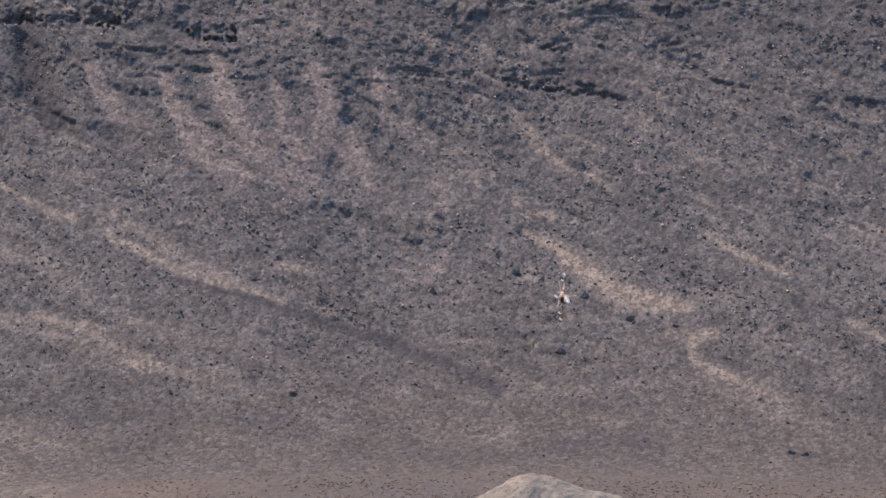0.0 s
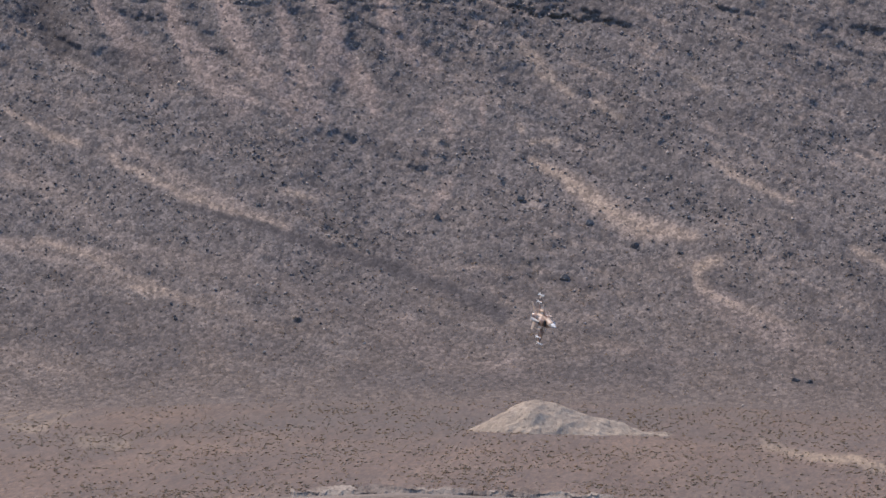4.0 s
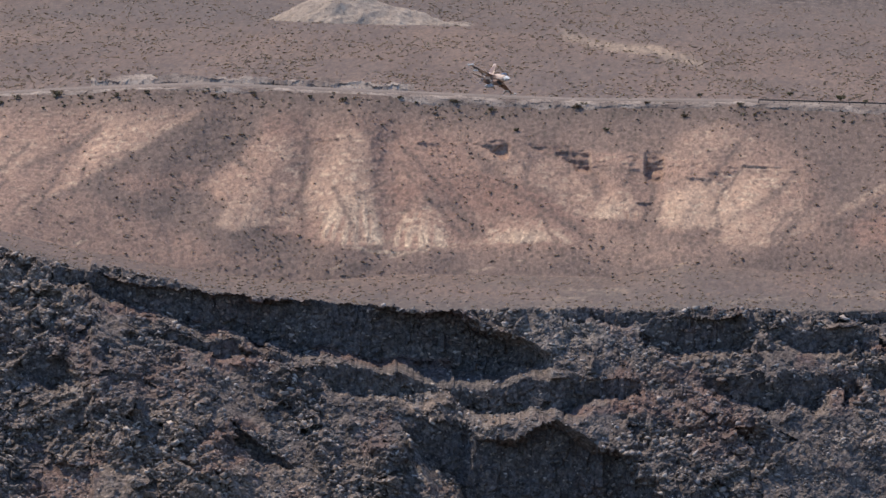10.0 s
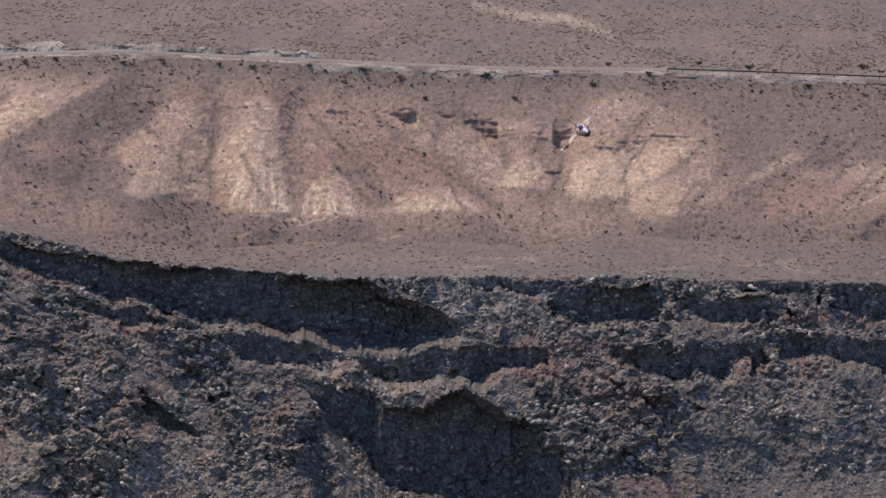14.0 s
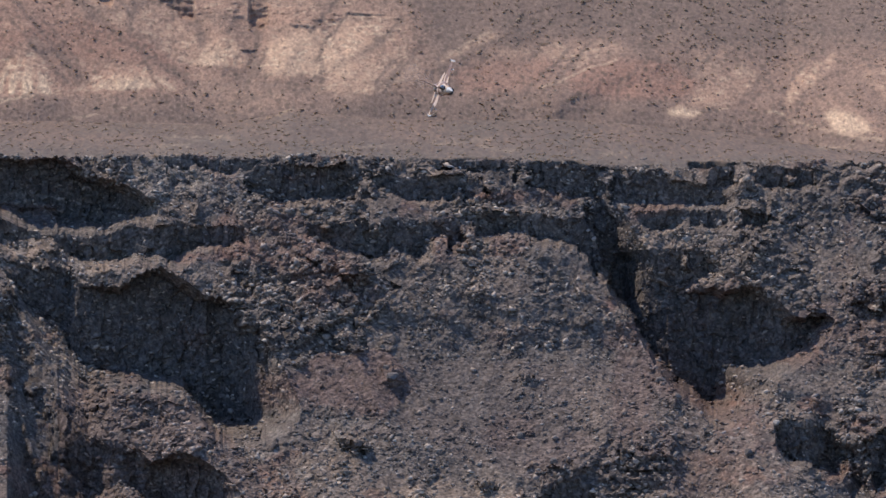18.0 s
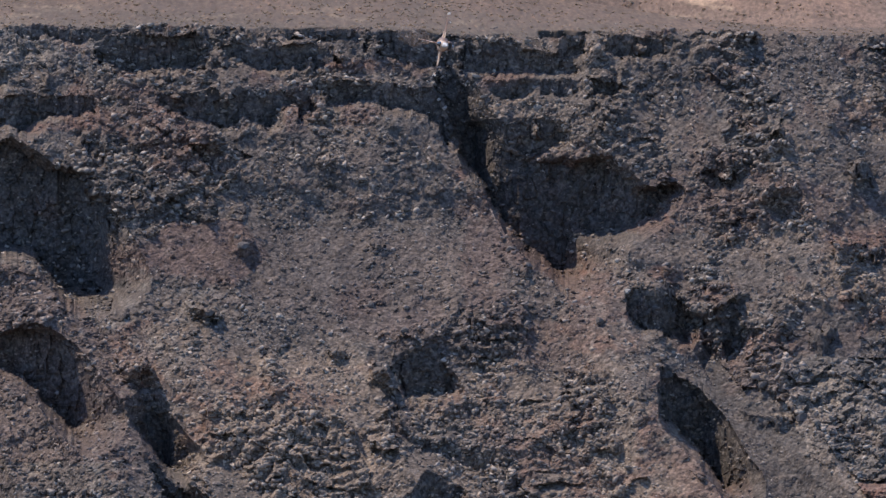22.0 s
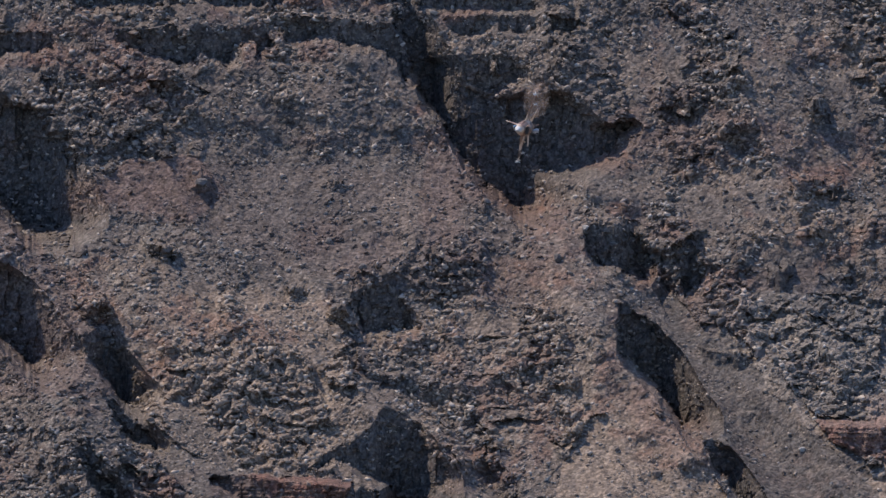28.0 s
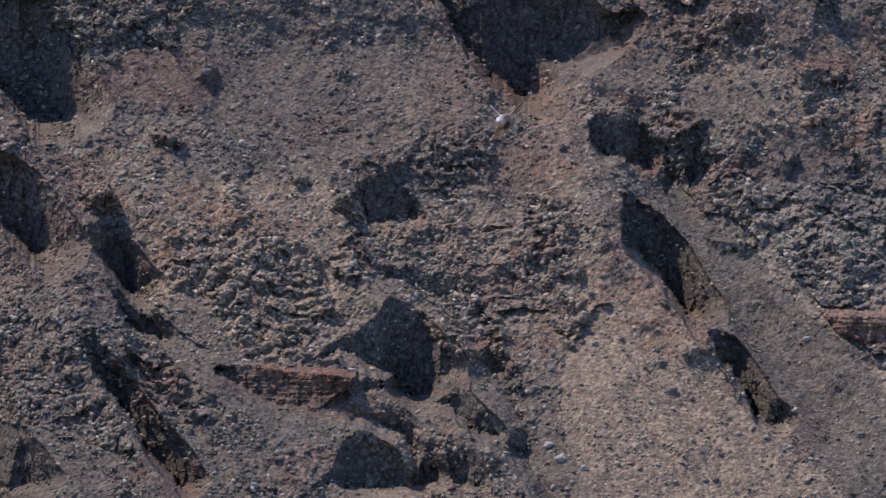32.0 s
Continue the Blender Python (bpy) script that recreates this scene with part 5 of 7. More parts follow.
stroke("scree", 0.115, [(2.43, -6.56), (2.78, -6.98), (3.09, -7.36)])
stroke("scree", 0.211, [(3.09, -7.36), (3.47, -7.82), (3.94, -8.27)])
stroke("scree", 0.23, [(1.08, -7.94), (1.39, -8.28), (1.70, -8.55)], 0.6)
stroke("scree", 0.172, [(-0.45, -5.38), (0.05, -5.49), (0.66, -5.53)], 0.25)
stroke("scree", 0.23, [(-0.38, -5.80), (0.20, -6.03)], 0.3)
stroke("scree", 0.115, [(-0.81, -7.36), (-0.47, -7.82), (0.07, -8.20)], 0.8)
stroke("scree", 0.134, [(3.21, -6.41), (3.44, -6.44)], 0.8)
stroke("scree", 0.115, [(2.67, -5.87), (2.78, -5.99)], 0.7)
stroke("scree", 0.077, [(1.97, -5.72), (2.36, -5.72)], 0.6)
stroke("scree", 0.1, [(0.42, -7.94), (0.85, -8.05), (1.23, -8.24)], 0.7)
stroke("scree", 0.134, [(3.22, -6.46), (3.41, -6.34)], 0.8)
stroke("scree", 0.115, [(-1.71, -8.58), (-1.32, -8.47)], 0.6)
stroke("pale", 0.1, [(-2.38, -4.41), (-2.23, -4.33), (-1.77, -4.41)], 0.36)
stroke("pale", 0.115, [(-2.29, -4.54), (-1.98, -4.42)], 0.42)
stroke("pale", 0.307, [(3.12, -6.94), (3.62, -7.09), (3.93, -7.20)], 0.36)
stroke("pale", 0.23, [(2.90, -6.68), (3.29, -6.94), (3.59, -6.86)], 0.3)


def soften(band, kinds, n):
    """Blends a strip's soils into one another over n cells."""
    box = np.ones(n) / n
    for kind in kinds:
        m = band.mask[kind]
        m = np.apply_along_axis(lambda q: np.convolve(np.pad(q, n // 2, "edge"), box, "valid"), 0, m)
        band.mask[kind] = np.apply_along_axis(lambda q: np.convolve(np.pad(q, n // 2, "edge"), box, "valid"), 1, m)


def fan(apex, left, right, foot, strength, depth):
    """A pale apron that spreads below a point, furrowed by rills that part on their way down."""
    a, e = HILLS.wa * 0.4 + HILLS.az * 0.6, HILLS.we * 0.4 + HILLS.el * 0.6
    t = (apex[1] - e) / (apex[1] - foot)
    mid, half = apex[0] + ((left + right) / 2 - apex[0]) * t, (right - left) / 2 * np.clip(t, 0.05, 2)
    x = (a - mid) / half
    inside = np.clip((1 - np.abs(x)) * 5, 0, 1) * np.clip(t * 3, 0, 1) * np.clip((1.03 - t + 0.06 * fbm(a * 9, e * 0, 89, 3)) * 14, 0, 1)
    x = x + 0.07 * fbm(a * 20, e * 9, 88, 3)
    near = ridged(x * 3.2 + apex[0] * 7, t * 0.9, 86, 2, 0.5)
    far = ridged(x * 7.5 + apex[0] * 5, t * 2.0, 87, 2, 0.5)
    rills = near * (1 - 0.6 * np.clip(t, 0, 1)) + far * 0.6 * np.clip(t, 0, 1)
    HILLS.d += inside * depth * np.clip(t * 1.6 - 0.6, 0.1, 1) * (0.5 - rills)
    HILLS.mask["pale"] = np.maximum(HILLS.mask["pale"] * (1 - inside), inside * strength * np.clip((t - 0.45) * 2.4, 0, 1) * np.clip((rills - 0.34) * 5, 0, 1))
    HILLS.mask["scrub"] *= 1 - 0.8 * inside
    HILLS.mask["tan"] = np.maximum(HILLS.mask["tan"], min(0.8, 0.25 + strength) * inside * np.clip(0.4 + t, 0, 1))


fan((-3.58, -3.15), -3.92, -3.40, -3.83, 1, 1.5)
fan((-3.16, -3.43), -3.42, -2.88, -3.86, 1, 1.3)
fan((-2.48, -3.59), -2.88, -2.08, -3.84, 0.85, 1)
fan((-1.86, -3.33), -2.02, -1.62, -3.67, 0.55, 0.8)
fan((-4.15, -3.14), -4.63, -3.94, -3.74, 0.25, 0.5)
fan((-1.06, -3.35), -1.60, -0.75, -3.76, 0.3, 0.5)
soften(HILLS, ("tan", "red", "scrub"), 3)
soften(PEAK, ("tan", "red", "pale", "dark"), 3)
gullies(0.22, 0.07, small_gullies(46, 5))
# rubble, ribs and soil waves


def rest(band, gentle, steep, side=None):
    """Lets the land come to rest: treads no flatter and faces no steeper than these, in metres of distance per degree; side: aprons to the right of cliffs."""
    d, up, before = band.d, np.diff(band.el, axis=0), band.d.copy()
    for r in range(d.shape[0] - 2, -1, -1):
        above = d[r + 1].copy()
        above[1:] = 0.35 * d[r + 1][:-1] + 0.65 * d[r + 1][1:]
        np.maximum(d[r], above - gentle * up[r], out=d[r])
    if side:
        across = np.diff(band.az[0])
        for c in range(1, d.shape[1]):
            if across[c - 1] < 0.02:
                beside = d[:, c - 1].copy()
                beside[2:-2] = (beside[:-4] + beside[1:-3] + beside[2:-2] + beside[3:-1] + beside[4:]) / 5
                np.maximum(d[:, c], beside - side * across[c - 1], out=d[:, c])
    grown = (d > before + 0.02) & (band.mask["cliff"] < 0.5)
    even = d
    for axis, n in ((1, 13), (0, 9), (1, 9)):
        even = np.apply_along_axis(lambda q: np.convolve(np.pad(q, n // 2, "edge"), np.ones(n) / n, "valid"), axis, even)
    share = grown * 1.0
    for axis, n in ((1, 21), (0, 15)):
        share = np.apply_along_axis(lambda q: np.convolve(np.pad(q, n // 2, "edge"), np.ones(n) / n, "valid"), axis, share)
    share = np.clip(2.5 * share, 0, 1) * np.clip((d - before) / 1.5, 0, 1) * (band.mask["cliff"] < 0.5)
    d += share * (even - d)
    if steep:
        for r in range(d.shape[0] - 1):
            np.maximum(d[r + 1], d[r] + steep * up[r], out=d[r + 1])


rest(WALL, 170, 0, 60)
rest(HILLS, 220, 17)
u, v = WALL.az * 261, WALL.el * 261
smooth = np.clip(np.maximum(WALL.mask["smooth"], WALL.mask["scree"]) + 0.3 * WALL.mask["red"], 0, 1)
chute = fbm((u + 0.35 * v) / 95, (v - 0.2 * u) / 170, 35, 4, 0.6)
crag = np.clip(np.maximum(0.9 * WALL.mask["crag"], 3.4 * chute - 0.1 + 0.45 * np.clip((WALL.el + 5.7) * 2, 0, 1)), 0, 1) * (1 - smooth)
rocky = np.clip(0.75 + 1.1 * fbm(u / 150, v / 90, 31, 3), 0.25, 1.3) + 0.45 * WALL.mask["crag"]
wu, wv = u + 3 * fbm(u / 14, v / 14, 38, 2), v + 3 * fbm(u / 14 + 9, v / 14, 39, 2)
h1 = blocks(wu / 46, wv / 34, 41)[0]
h2, k2 = blocks(wu / 21, wv / 17, 42)
h3, k3 = blocks(wu / 10, wv / 9, 43)
h4 = blocks((u + 4 * fbm(u / 40, v / 60, 49, 2)) / 15, v / 46, 44)[0]


def ledges(d, step, seed, share, size, reach=1.6):
    """Breaks a slope into steep faces and treads of about this depth in metres, shifted by chance along the slope; reach: how far a ledge runs on."""
    shift = step * 1.6 * fbm(u / (reach * size), v / (2.0 * size), seed, 4, 0.6) + 0.8 * step * blocks(u / (0.55 * reach * size), v / (1.1 * size), seed + 5)[0]
    s = (d + shift) / step
    k = np.floor(s)
    t = np.clip((s - k - 0.5) / 0.38 + 0.5, 0, 1)
    return d + share * (step * (k + t) - shift - d)


broken = (1 - smooth) * WALL.edge * (1 - WALL.mask["cliff"])
WALL.d -= broken * crag * (4.4 * (ridged((u + 0.55 * v) / 110, (v - 0.3 * u) / 100, 37, 3, 0.5) - 0.4) + 2.1 * (h1 - 0.3))
WALL.d = ledges(WALL.d, 4.2, 101, 0.72 * crag * broken, 55)
WALL.d = ledges(WALL.d, 1.5, 102, 0.45 * crag * broken, 22)
WALL.d -= broken * ((0.5 * np.clip(rocky - 0.45, 0, 1) + 0.5 * crag) * h2 + (0.05 + 0.32 * np.clip(rocky - 0.35, 0, 1) + 0.25 * crag) * h3)
WALL.d -= broken * (1 - 0.6 * crag) * np.clip(1.6 * fbm(u / 90, v / 70, 48, 3) + 0.35, 0, 1) * (1.0 * rocks(wu / 36, wv / 28, 45, 0.45) + 0.4 * rocks(wu / 17, wv / 14, 46, 0.4))
WALL.d -= WALL.edge * (1 - crag) * (1 - WALL.mask["cliff"]) * (0.6 * fbm((u - 0.4 * v) / 60, (v + 0.5 * u) / 24, 47, 3) + 0.3 * fbm(u / 9, v / 8, 50, 3, 0.65))
WALL.d -= WALL.edge * WALL.mask["cliff"] * WALL.mask["red"] * 1.1 * ridged(u / 90, v / 9, 40, 2)
WALL.d -= WALL.edge * WALL.mask["cliff"] * (0.9 * h4 + 0.25 * h3 + 0.5 * h2)
stony = np.clip(rocky, 0.2, 1) * (1 - 0.75 * smooth)
WALL.mask["pale"] = np.maximum(WALL.mask["pale"], stony * np.maximum(0.4 * (k3 < 0.08), 0.3 * (k2 < 0.07)))
varnish = np.clip(3.4 * fbm(u / 90 + 2, v / 50, 32, 5, 0.65) - 0.15, 0, 0.65) * (1 - smooth) * np.clip(1 - 1.3 * WALL.mask["tan"], 0, 1)
# dark cover: random varnish and blocks, plus the shade painted on the cliff faces
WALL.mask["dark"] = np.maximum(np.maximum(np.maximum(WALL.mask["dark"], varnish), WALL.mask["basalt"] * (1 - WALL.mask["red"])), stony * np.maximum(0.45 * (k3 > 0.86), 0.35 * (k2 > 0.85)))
warm = fbm(u / 210, v / 130, 33, 4, 0.6)
WALL.mask["tan"] = np.maximum(WALL.mask["tan"], np.clip(warm * 2.2 - 0.1, 0, 0.6))
WALL.mask["red"] = np.maximum(WALL.mask["red"], np.clip(fbm(u / 130 + 9, v / 80, 34, 4, 0.6) * 3.0 - 0.5, 0, 0.5))
u, v = PEAK.az * 261, PEAK.el * 261
along, across = u - 0.46 * v, v + 0.46 * u
fans = np.clip(PEAK.mask["red"] + PEAK.mask["pale"] + PEAK.mask["tan"] + PEAK.mask["smooth"], 0, 1)
PEAK.d -= (1 - 0.8 * fans) * PEAK.edge * (0.9 * fbm((u - 0.46 * v) / 60, (v + 0.46 * u) / 16, 51, 2) + 0.8 * fbm(u / 15, v / 15, 52, 2, 0.5) + 1.1 * PEAK.mask["cliff"] * fbm(u / 14, v / 10, 53, 2, 0.5)) * np.clip(PEAK.r * 5, 0.1, 1)
upper = np.clip((PEAK.el - 0.35) * 2.0, 0, 1)
PEAK.d = ledges(PEAK.d, 3.0, 111, np.clip((PEAK.el - 0.3) * 2.5, 0, 1) * np.clip(0.3 + 1.2 * fbm(u / 120, v / 60, 112, 3), 0, 0.6) * (1 - 0.8 * PEAK.mask["red"]), 15, 7.0)
outcrop = np.clip(3.0 * fbm(u / 90, v / 45, 113, 4, 0.6) - 1.3 + 1.8 * np.clip((PEAK.el - 0.7) * 2, 0, 1), 0, 1) * PEAK.edge
b1, b2 = blocks(u / 22, v / 15, 114)[0], blocks(u / 10, v / 8, 115)[0]
outcrop *= 1 - fans
PEAK.d -= outcrop * (1.5 * b1 + 0.9 * b2)
PEAK.d -= 0.35 * (1 - 0.9 * fans) * PEAK.edge * blocks(u / 9, v / 7, 117)[0]
strata = upper * np.clip(0.1 + 2.2 * fbm(u / 110, v / 9, 58, 4, 0.65), 0, 1) * np.clip(0.4 + 1.5 * fbm(u / 60, v / 50, 65, 3), 0, 1)
tone = np.clip(0.1 + 1.6 * fbm(along / 150, across / 26, 59, 5, 0.65), 0, 1)
stripes = np.clip(5.0 * fbm(along / 80, across / 7, 66, 4, 0.65) - 0.8, 0, 1) * np.clip(0.45 + 1.8 * fbm(u / 130, v / 90, 67, 3), 0, 1)
mottle = np.clip(4.5 * fbm(u / 13, v / 8, 68, 3, 0.75) - 0.9, 0, 1) * np.clip(0.5 + 1.2 * fbm(u / 90, v / 60, 69, 3), 0.15, 1)
PEAK.mask["dark"] = np.maximum(PEAK.mask["dark"], np.maximum(np.maximum(strata, 0.6 * tone), 0.95 * mottle) * (1 - 0.85 * fans) * np.clip(PEAK.r * 5, 0, 1))
hummock = np.clip(2.6 * fbm((u - 0.8 * v) / 130, (v + 0.25 * u) / 26, 118, 4, 0.6) - 0.15, 0, 0.7) * np.clip(1.5 - 3.2 * PEAK.r, 0, 1) * np.clip(PEAK.r * 9, 0, 1)
PEAK.mask["dark"] = np.maximum(PEAK.mask["dark"], hummock * (1 - fans))
PEAK.mask["scree"] = np.clip(1.1 - PEAK.r * 3.2 + 0.6 * fbm(u / 60, v / 25, 60, 4), 0, 1)
PEAK.mask["tan"] = np.maximum(PEAK.mask["tan"], np.maximum(0.8 * stripes, np.clip(1.6 * fbm(u / 90 + 3, v / 26, 62, 5, 0.6) - 0.25, 0, 0.35) * (PEAK.el < 0.1)))
u, v = HILLS.az * 261, HILLS.el * 261
rill = ridged(u / 13 + 0.5 * fbm(u / 30, v / 30, 28, 2), v / 40, 57, 2)
HILLS.d -= HILLS.edge * (0.25 * fbm(u / 22, v / 13, 55, 5, 0.65) + HILLS.mask["cliff"] * (0.6 * ridged(u / 90, v / 9, 56, 2) + 0.5 * blocks(u / 16, v / 8, 54)[0]) + (0.15 + 0.3 * HILLS.mask["pale"]) * (rill - 0.5))
HILLS.mask["pale"] = HILLS.mask["pale"] * np.clip(0.75 + 0.4 * rill + 0.4 * fbm(u / 9, v / 7, 29, 3), 0, 1)
HILLS.mask["red"] = np.maximum(HILLS.mask["red"], 0.5 * HILLS.mask["cliff"])
flank = fbm((u + 0.5 * v) / 40, (v - 0.2 * u) / 14, 25, 4, 0.65)
fleck = np.clip(5 * fbm(u / 11, v / 4.5, 24, 2, 0.5) - 1.3, 0, 1) * np.clip(HILLS.mask["tan"] * 1.6 - 0.35, 0, 1)
HILLS.mask["pale"] = np.maximum(HILLS.mask["pale"], 0.75 * fleck)
grain = fbm((u + 0.7 * v) / 9, (v - 0.4 * u) / 30, 23, 4, 0.65)
HILLS.mask["tan"] = np.clip(HILLS.mask["tan"] * (0.95 + 0.6 * flank + 0.7 * grain), 0, 1)
HILLS.mask["scrub"] = np.maximum(HILLS.mask["scrub"], np.clip(2.2 * fbm(u / 40, v / 16, 30, 5, 0.7) - 0.35, 0, 0.5) * (1 - 0.8 * HILLS.mask["tan"]))
for band, size in ((SHELF, 0.4), (PLAIN, 0.5)):
    x, y = band.d * np.sin(band.az * DEG), band.d * np.cos(band.az * DEG)
    band.lift += size * fbm(x / 14, y / 14, 61, 4, 0.6) * np.sin(band.r * np.pi) * band.edge
    band.mask["scrub"] = np.maximum(band.mask["scrub"], 0.5 * np.clip(fbm(x / 22, y / 90, 64, 4) * 2.5, 0, 1))
x, y = PLAIN.d * np.sin(PLAIN.az * DEG), PLAIN.d * np.cos(PLAIN.az * DEG)
PLAIN.mask["scree"] = np.clip(3.2 * (PLAIN.r - 0.62) + 1.4 * fbm(x / 45, y / 160, 116, 4, 0.6), 0, 1)
SHELF.mask["scrub"] = np.maximum(SHELF.mask["scrub"], np.clip(1.25 - SHELF.r * 1.8, 0, 0.95))
HILLS.mask["scrub"] = np.maximum(HILLS.mask["scrub"], np.clip((HILLS.r - 0.76) * 4, 0, 0.75))
# neighbouring strips share their common line
for low, high in zip(BANDS[1:], BANDS[2:]):
    high.d[0], high.lift[0] = low.d[-1], low.lift[-1]


def land(name, band, mat, label, category, smooth):
    p = band.place()
    rows, cols = p.shape[:2]
    me = bpy.data.meshes.new(name)
    me.vertices.add(rows * cols)
    me.vertices.foreach_set("co", p.reshape(-1).astype(np.float32))
    k = np.arange(rows * cols).reshape(rows, cols)
    quads = np.stack([k[:-1, :-1], k[:-1, 1:], k[1:, 1:], k[1:, :-1]], -1).reshape(-1, 4)
    n = len(quads)
    me.loops.add(n * 4)
    me.loops.foreach_set("vertex_index", quads.reshape(-1).astype(np.int32))
    me.polygons.add(n)
    me.polygons.foreach_set("loop_start", np.arange(0, n * 4, 4, dtype=np.int32))
    me.update(calc_edges=True)
    me.polygons.foreach_set("use_smooth", np.full(n, smooth))
    for layer, kinds in (("soil", ("red", "tan", "pale")), ("cover", ("dark", "scrub", "scree"))):
        at = me.color_attributes.new(layer, "FLOAT_COLOR", "POINT")
        rgba = np.ones((rows * cols, 4), np.float32)
        for i, kind in enumerate(kinds):
            rgba[:, i] = np.clip(band.mask[kind], 0, 1).reshape(-1)
        at.data.foreach_set("color", rgba.reshape(-1))
    me.materials.append(mat)
    ob = tagged(new(name, me), label, category, kind="structure")
    ob.scale = (GROW,) * 3
    return ob


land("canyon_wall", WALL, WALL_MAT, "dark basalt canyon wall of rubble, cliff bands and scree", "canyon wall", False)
land("canyon_shelf", SHELF, SHELF_MAT, "flat scrubby desert shelf behind the canyon rim", "ground", True)
land("badland_hills", HILLS, HILL_MAT, "eroded tan and reddish badland hills with small cliffs", "hills", True)
land("desert_plain", PLAIN, PLATEAU_MAT, "brown gravel desert plain dotted with scrub", "ground", True)
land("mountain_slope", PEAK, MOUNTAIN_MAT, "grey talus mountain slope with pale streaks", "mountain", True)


def profile(name, lines, rows, tie, source, mat, label, category):
    """Land beyond the view, from a line of points by elevation and distance, tied to a strip's outer row."""
    e, d = np.array(rows).T
    z = lines.b * 0 + 1
    band = Band(lines, len(e), z, z, z, z)
    band.el, band.d = np.repeat(e[:, None], z.size, 1), np.repeat(d[:, None], z.size, 1)
    band.el[tie], band.d[tie] = source.el[-1 - tie], source.d[-1 - tie]
    return land(name, band, mat, label, category, True)


profile("canyon_floor", FINE, [(-27.5, 3.4), (-26, 6), (-24, 30), (-24, 120), (-22, 330), (-17.5, 720), (-13.2, 1000), (-12.2, 1080), (-9.3, 1260)], -1, WALL, WALL_MAT, "dark rubble slope from the overlook down to the canyon floor", "ground")
profile("mountain_top", PLAINER, [(1.45, 2455), (2.3, 2560), (2.9, 2700), (2.6, 2900), (0.5, 3300), (-0.6, 3700)], 0, PEAK, MOUNTAIN_MAT, "grey mountain crest and the land behind it", "mountain")


def sheet(name, x, y, z, mat, label):
    """A grid of ground, heights by x and y."""
    rows, cols = x.shape
    me = bpy.data.meshes.new(name)
    k = np.arange(rows * cols).reshape(rows, cols)
    quads = np.stack([k[:-1, :-1], k[:-1, 1:], k[1:, 1:], k[1:, :-1]], -1).reshape(-1, 4)
    me.from_pydata(np.stack([x, y, z], -1).reshape(-1, 3).tolist(), [], quads.tolist())
    for layer in ("soil", "cover"):
        at = me.color_attributes.new(layer, "FLOAT_COLOR", "POINT")
        at.data.foreach_set("color", np.zeros(rows * cols * 4, np.float32))
    me.materials.append(mat)
    return tagged(new(name, me), label, "ground", kind="structure")


OVERLOOK_MAT = terrain_material("stony_ground", (0.2, 0.15, 0.118), (0.155, 0.122, 0.1), 6.0, 3.0, 0.62, (0.6, 0.04), stones=((0.12, 0.2), (0.05, 0.2)))
# the overlook behind and under the tripod, and the low ground all round
x, y = np.meshgrid(np.concatenate([np.linspace(-70, -8, 32), np.linspace(-7, 7, 71), np.linspace(8, 70, 32)]), np.concatenate([np.linspace(-260, -20, 25), np.linspace(-18, -6.4, 12), np.linspace(-6, 4.6, 54)]))
near = np.clip(np.hypot(x, y) / 12, 0, 1)
z = -1.78 + 0.05 * fbm(x / 0.8, y / 0.8, 97, 4, 0.6) + near * (0.5 * fbm(x / 6, y / 6, 95, 4) - 0.012 * np.maximum(np.abs(x) - 10, 0) ** 1.5 - 0.35) + 0.04 * np.maximum(-y - 14, 0) - 3.0 * np.clip((y - 3.2) / 1.4, 0, 1) ** 2
sheet("overlook", x, y, z, OVERLOOK_MAT, "stony brown overlook on the canyon's near rim")
x, y = np.meshgrid(np.linspace(-9000, 9000, 61), np.linspace(-7000, 11000, 61))
sheet("desert_ground", x, y, -455 + 20 * fbm(x / 2500, y / 2500, 96, 4) + 0.042 * np.maximum(-y, 0), OVERLOOK_MAT, "low brown desert round the canyon")


# ---- road, gravel mound, scrub and loose rock ----
def ribbon(name, across, mat, label, category, lo=-7.7, hi=4.25, ragged=0.0, seed=80, kind="structure"):
    """A strip along the road's line; across: (metres beyond the line, metres above it)."""
    b = np.arange(lo, hi, 0.012)
    d0 = np.interp(b, PLAINER.b, PLAINER.road_d)
    e0 = np.interp(b, PLAINER.b, PLAINER.road_el)
    z0 = d0 * np.tan(e0 * DEG)
    verts, n = [], len(across)
    for k, (dy, dz) in enumerate(across):
        wob = ragged * fbm(b * 9, b * 0 + k * 1.7, seed, 6, 0.7)
        d = d0 + dy + 2 * wob
        verts.append(np.stack([d * np.sin(b * DEG), d * np.cos(b * DEG), z0 + dz + (wob if 0 < k < n - 1 else 0)], -1))
    v = np.concatenate(verts)
    m = b.size
    faces = [(k * m + i, k * m + i + 1, (k + 1) * m + i + 1, (k + 1) * m + i) for k in range(n - 1) for i in range(m - 1)]
    me = bpy.data.meshes.new(name)
    me.from_pydata(v.tolist(), [], faces)
    me.materials.append(mat)
    ob = tagged(new(name, me), label, category, kind=kind)
    ob.scale = (GROW,) * 3
    return ob


BANK_MAT = terrain_material("pale_road_bank", (0.4, 0.33, 0.265), (0.17, 0.13, 0.105), 2.6, 1.2, 0.56, (0.5, 0.2))
ASPHALT = terrain_material("old_asphalt", (0.2, 0.165, 0.135), (0.235, 0.19, 0.155), 2.0, 2.0, 0.7, (0.3, 0.05))
ribbon("road_bank", [(-3.6, -2.8), (-2.0, -1.0), (-1.2, -0.3), (-0.6, 0.1), (0.0, 0.3), (1.2, 0.35), (2.2, 0.1)], BANK_MAT, "pale gravel bank along the road's edge", "road bank", ragged=0.7)
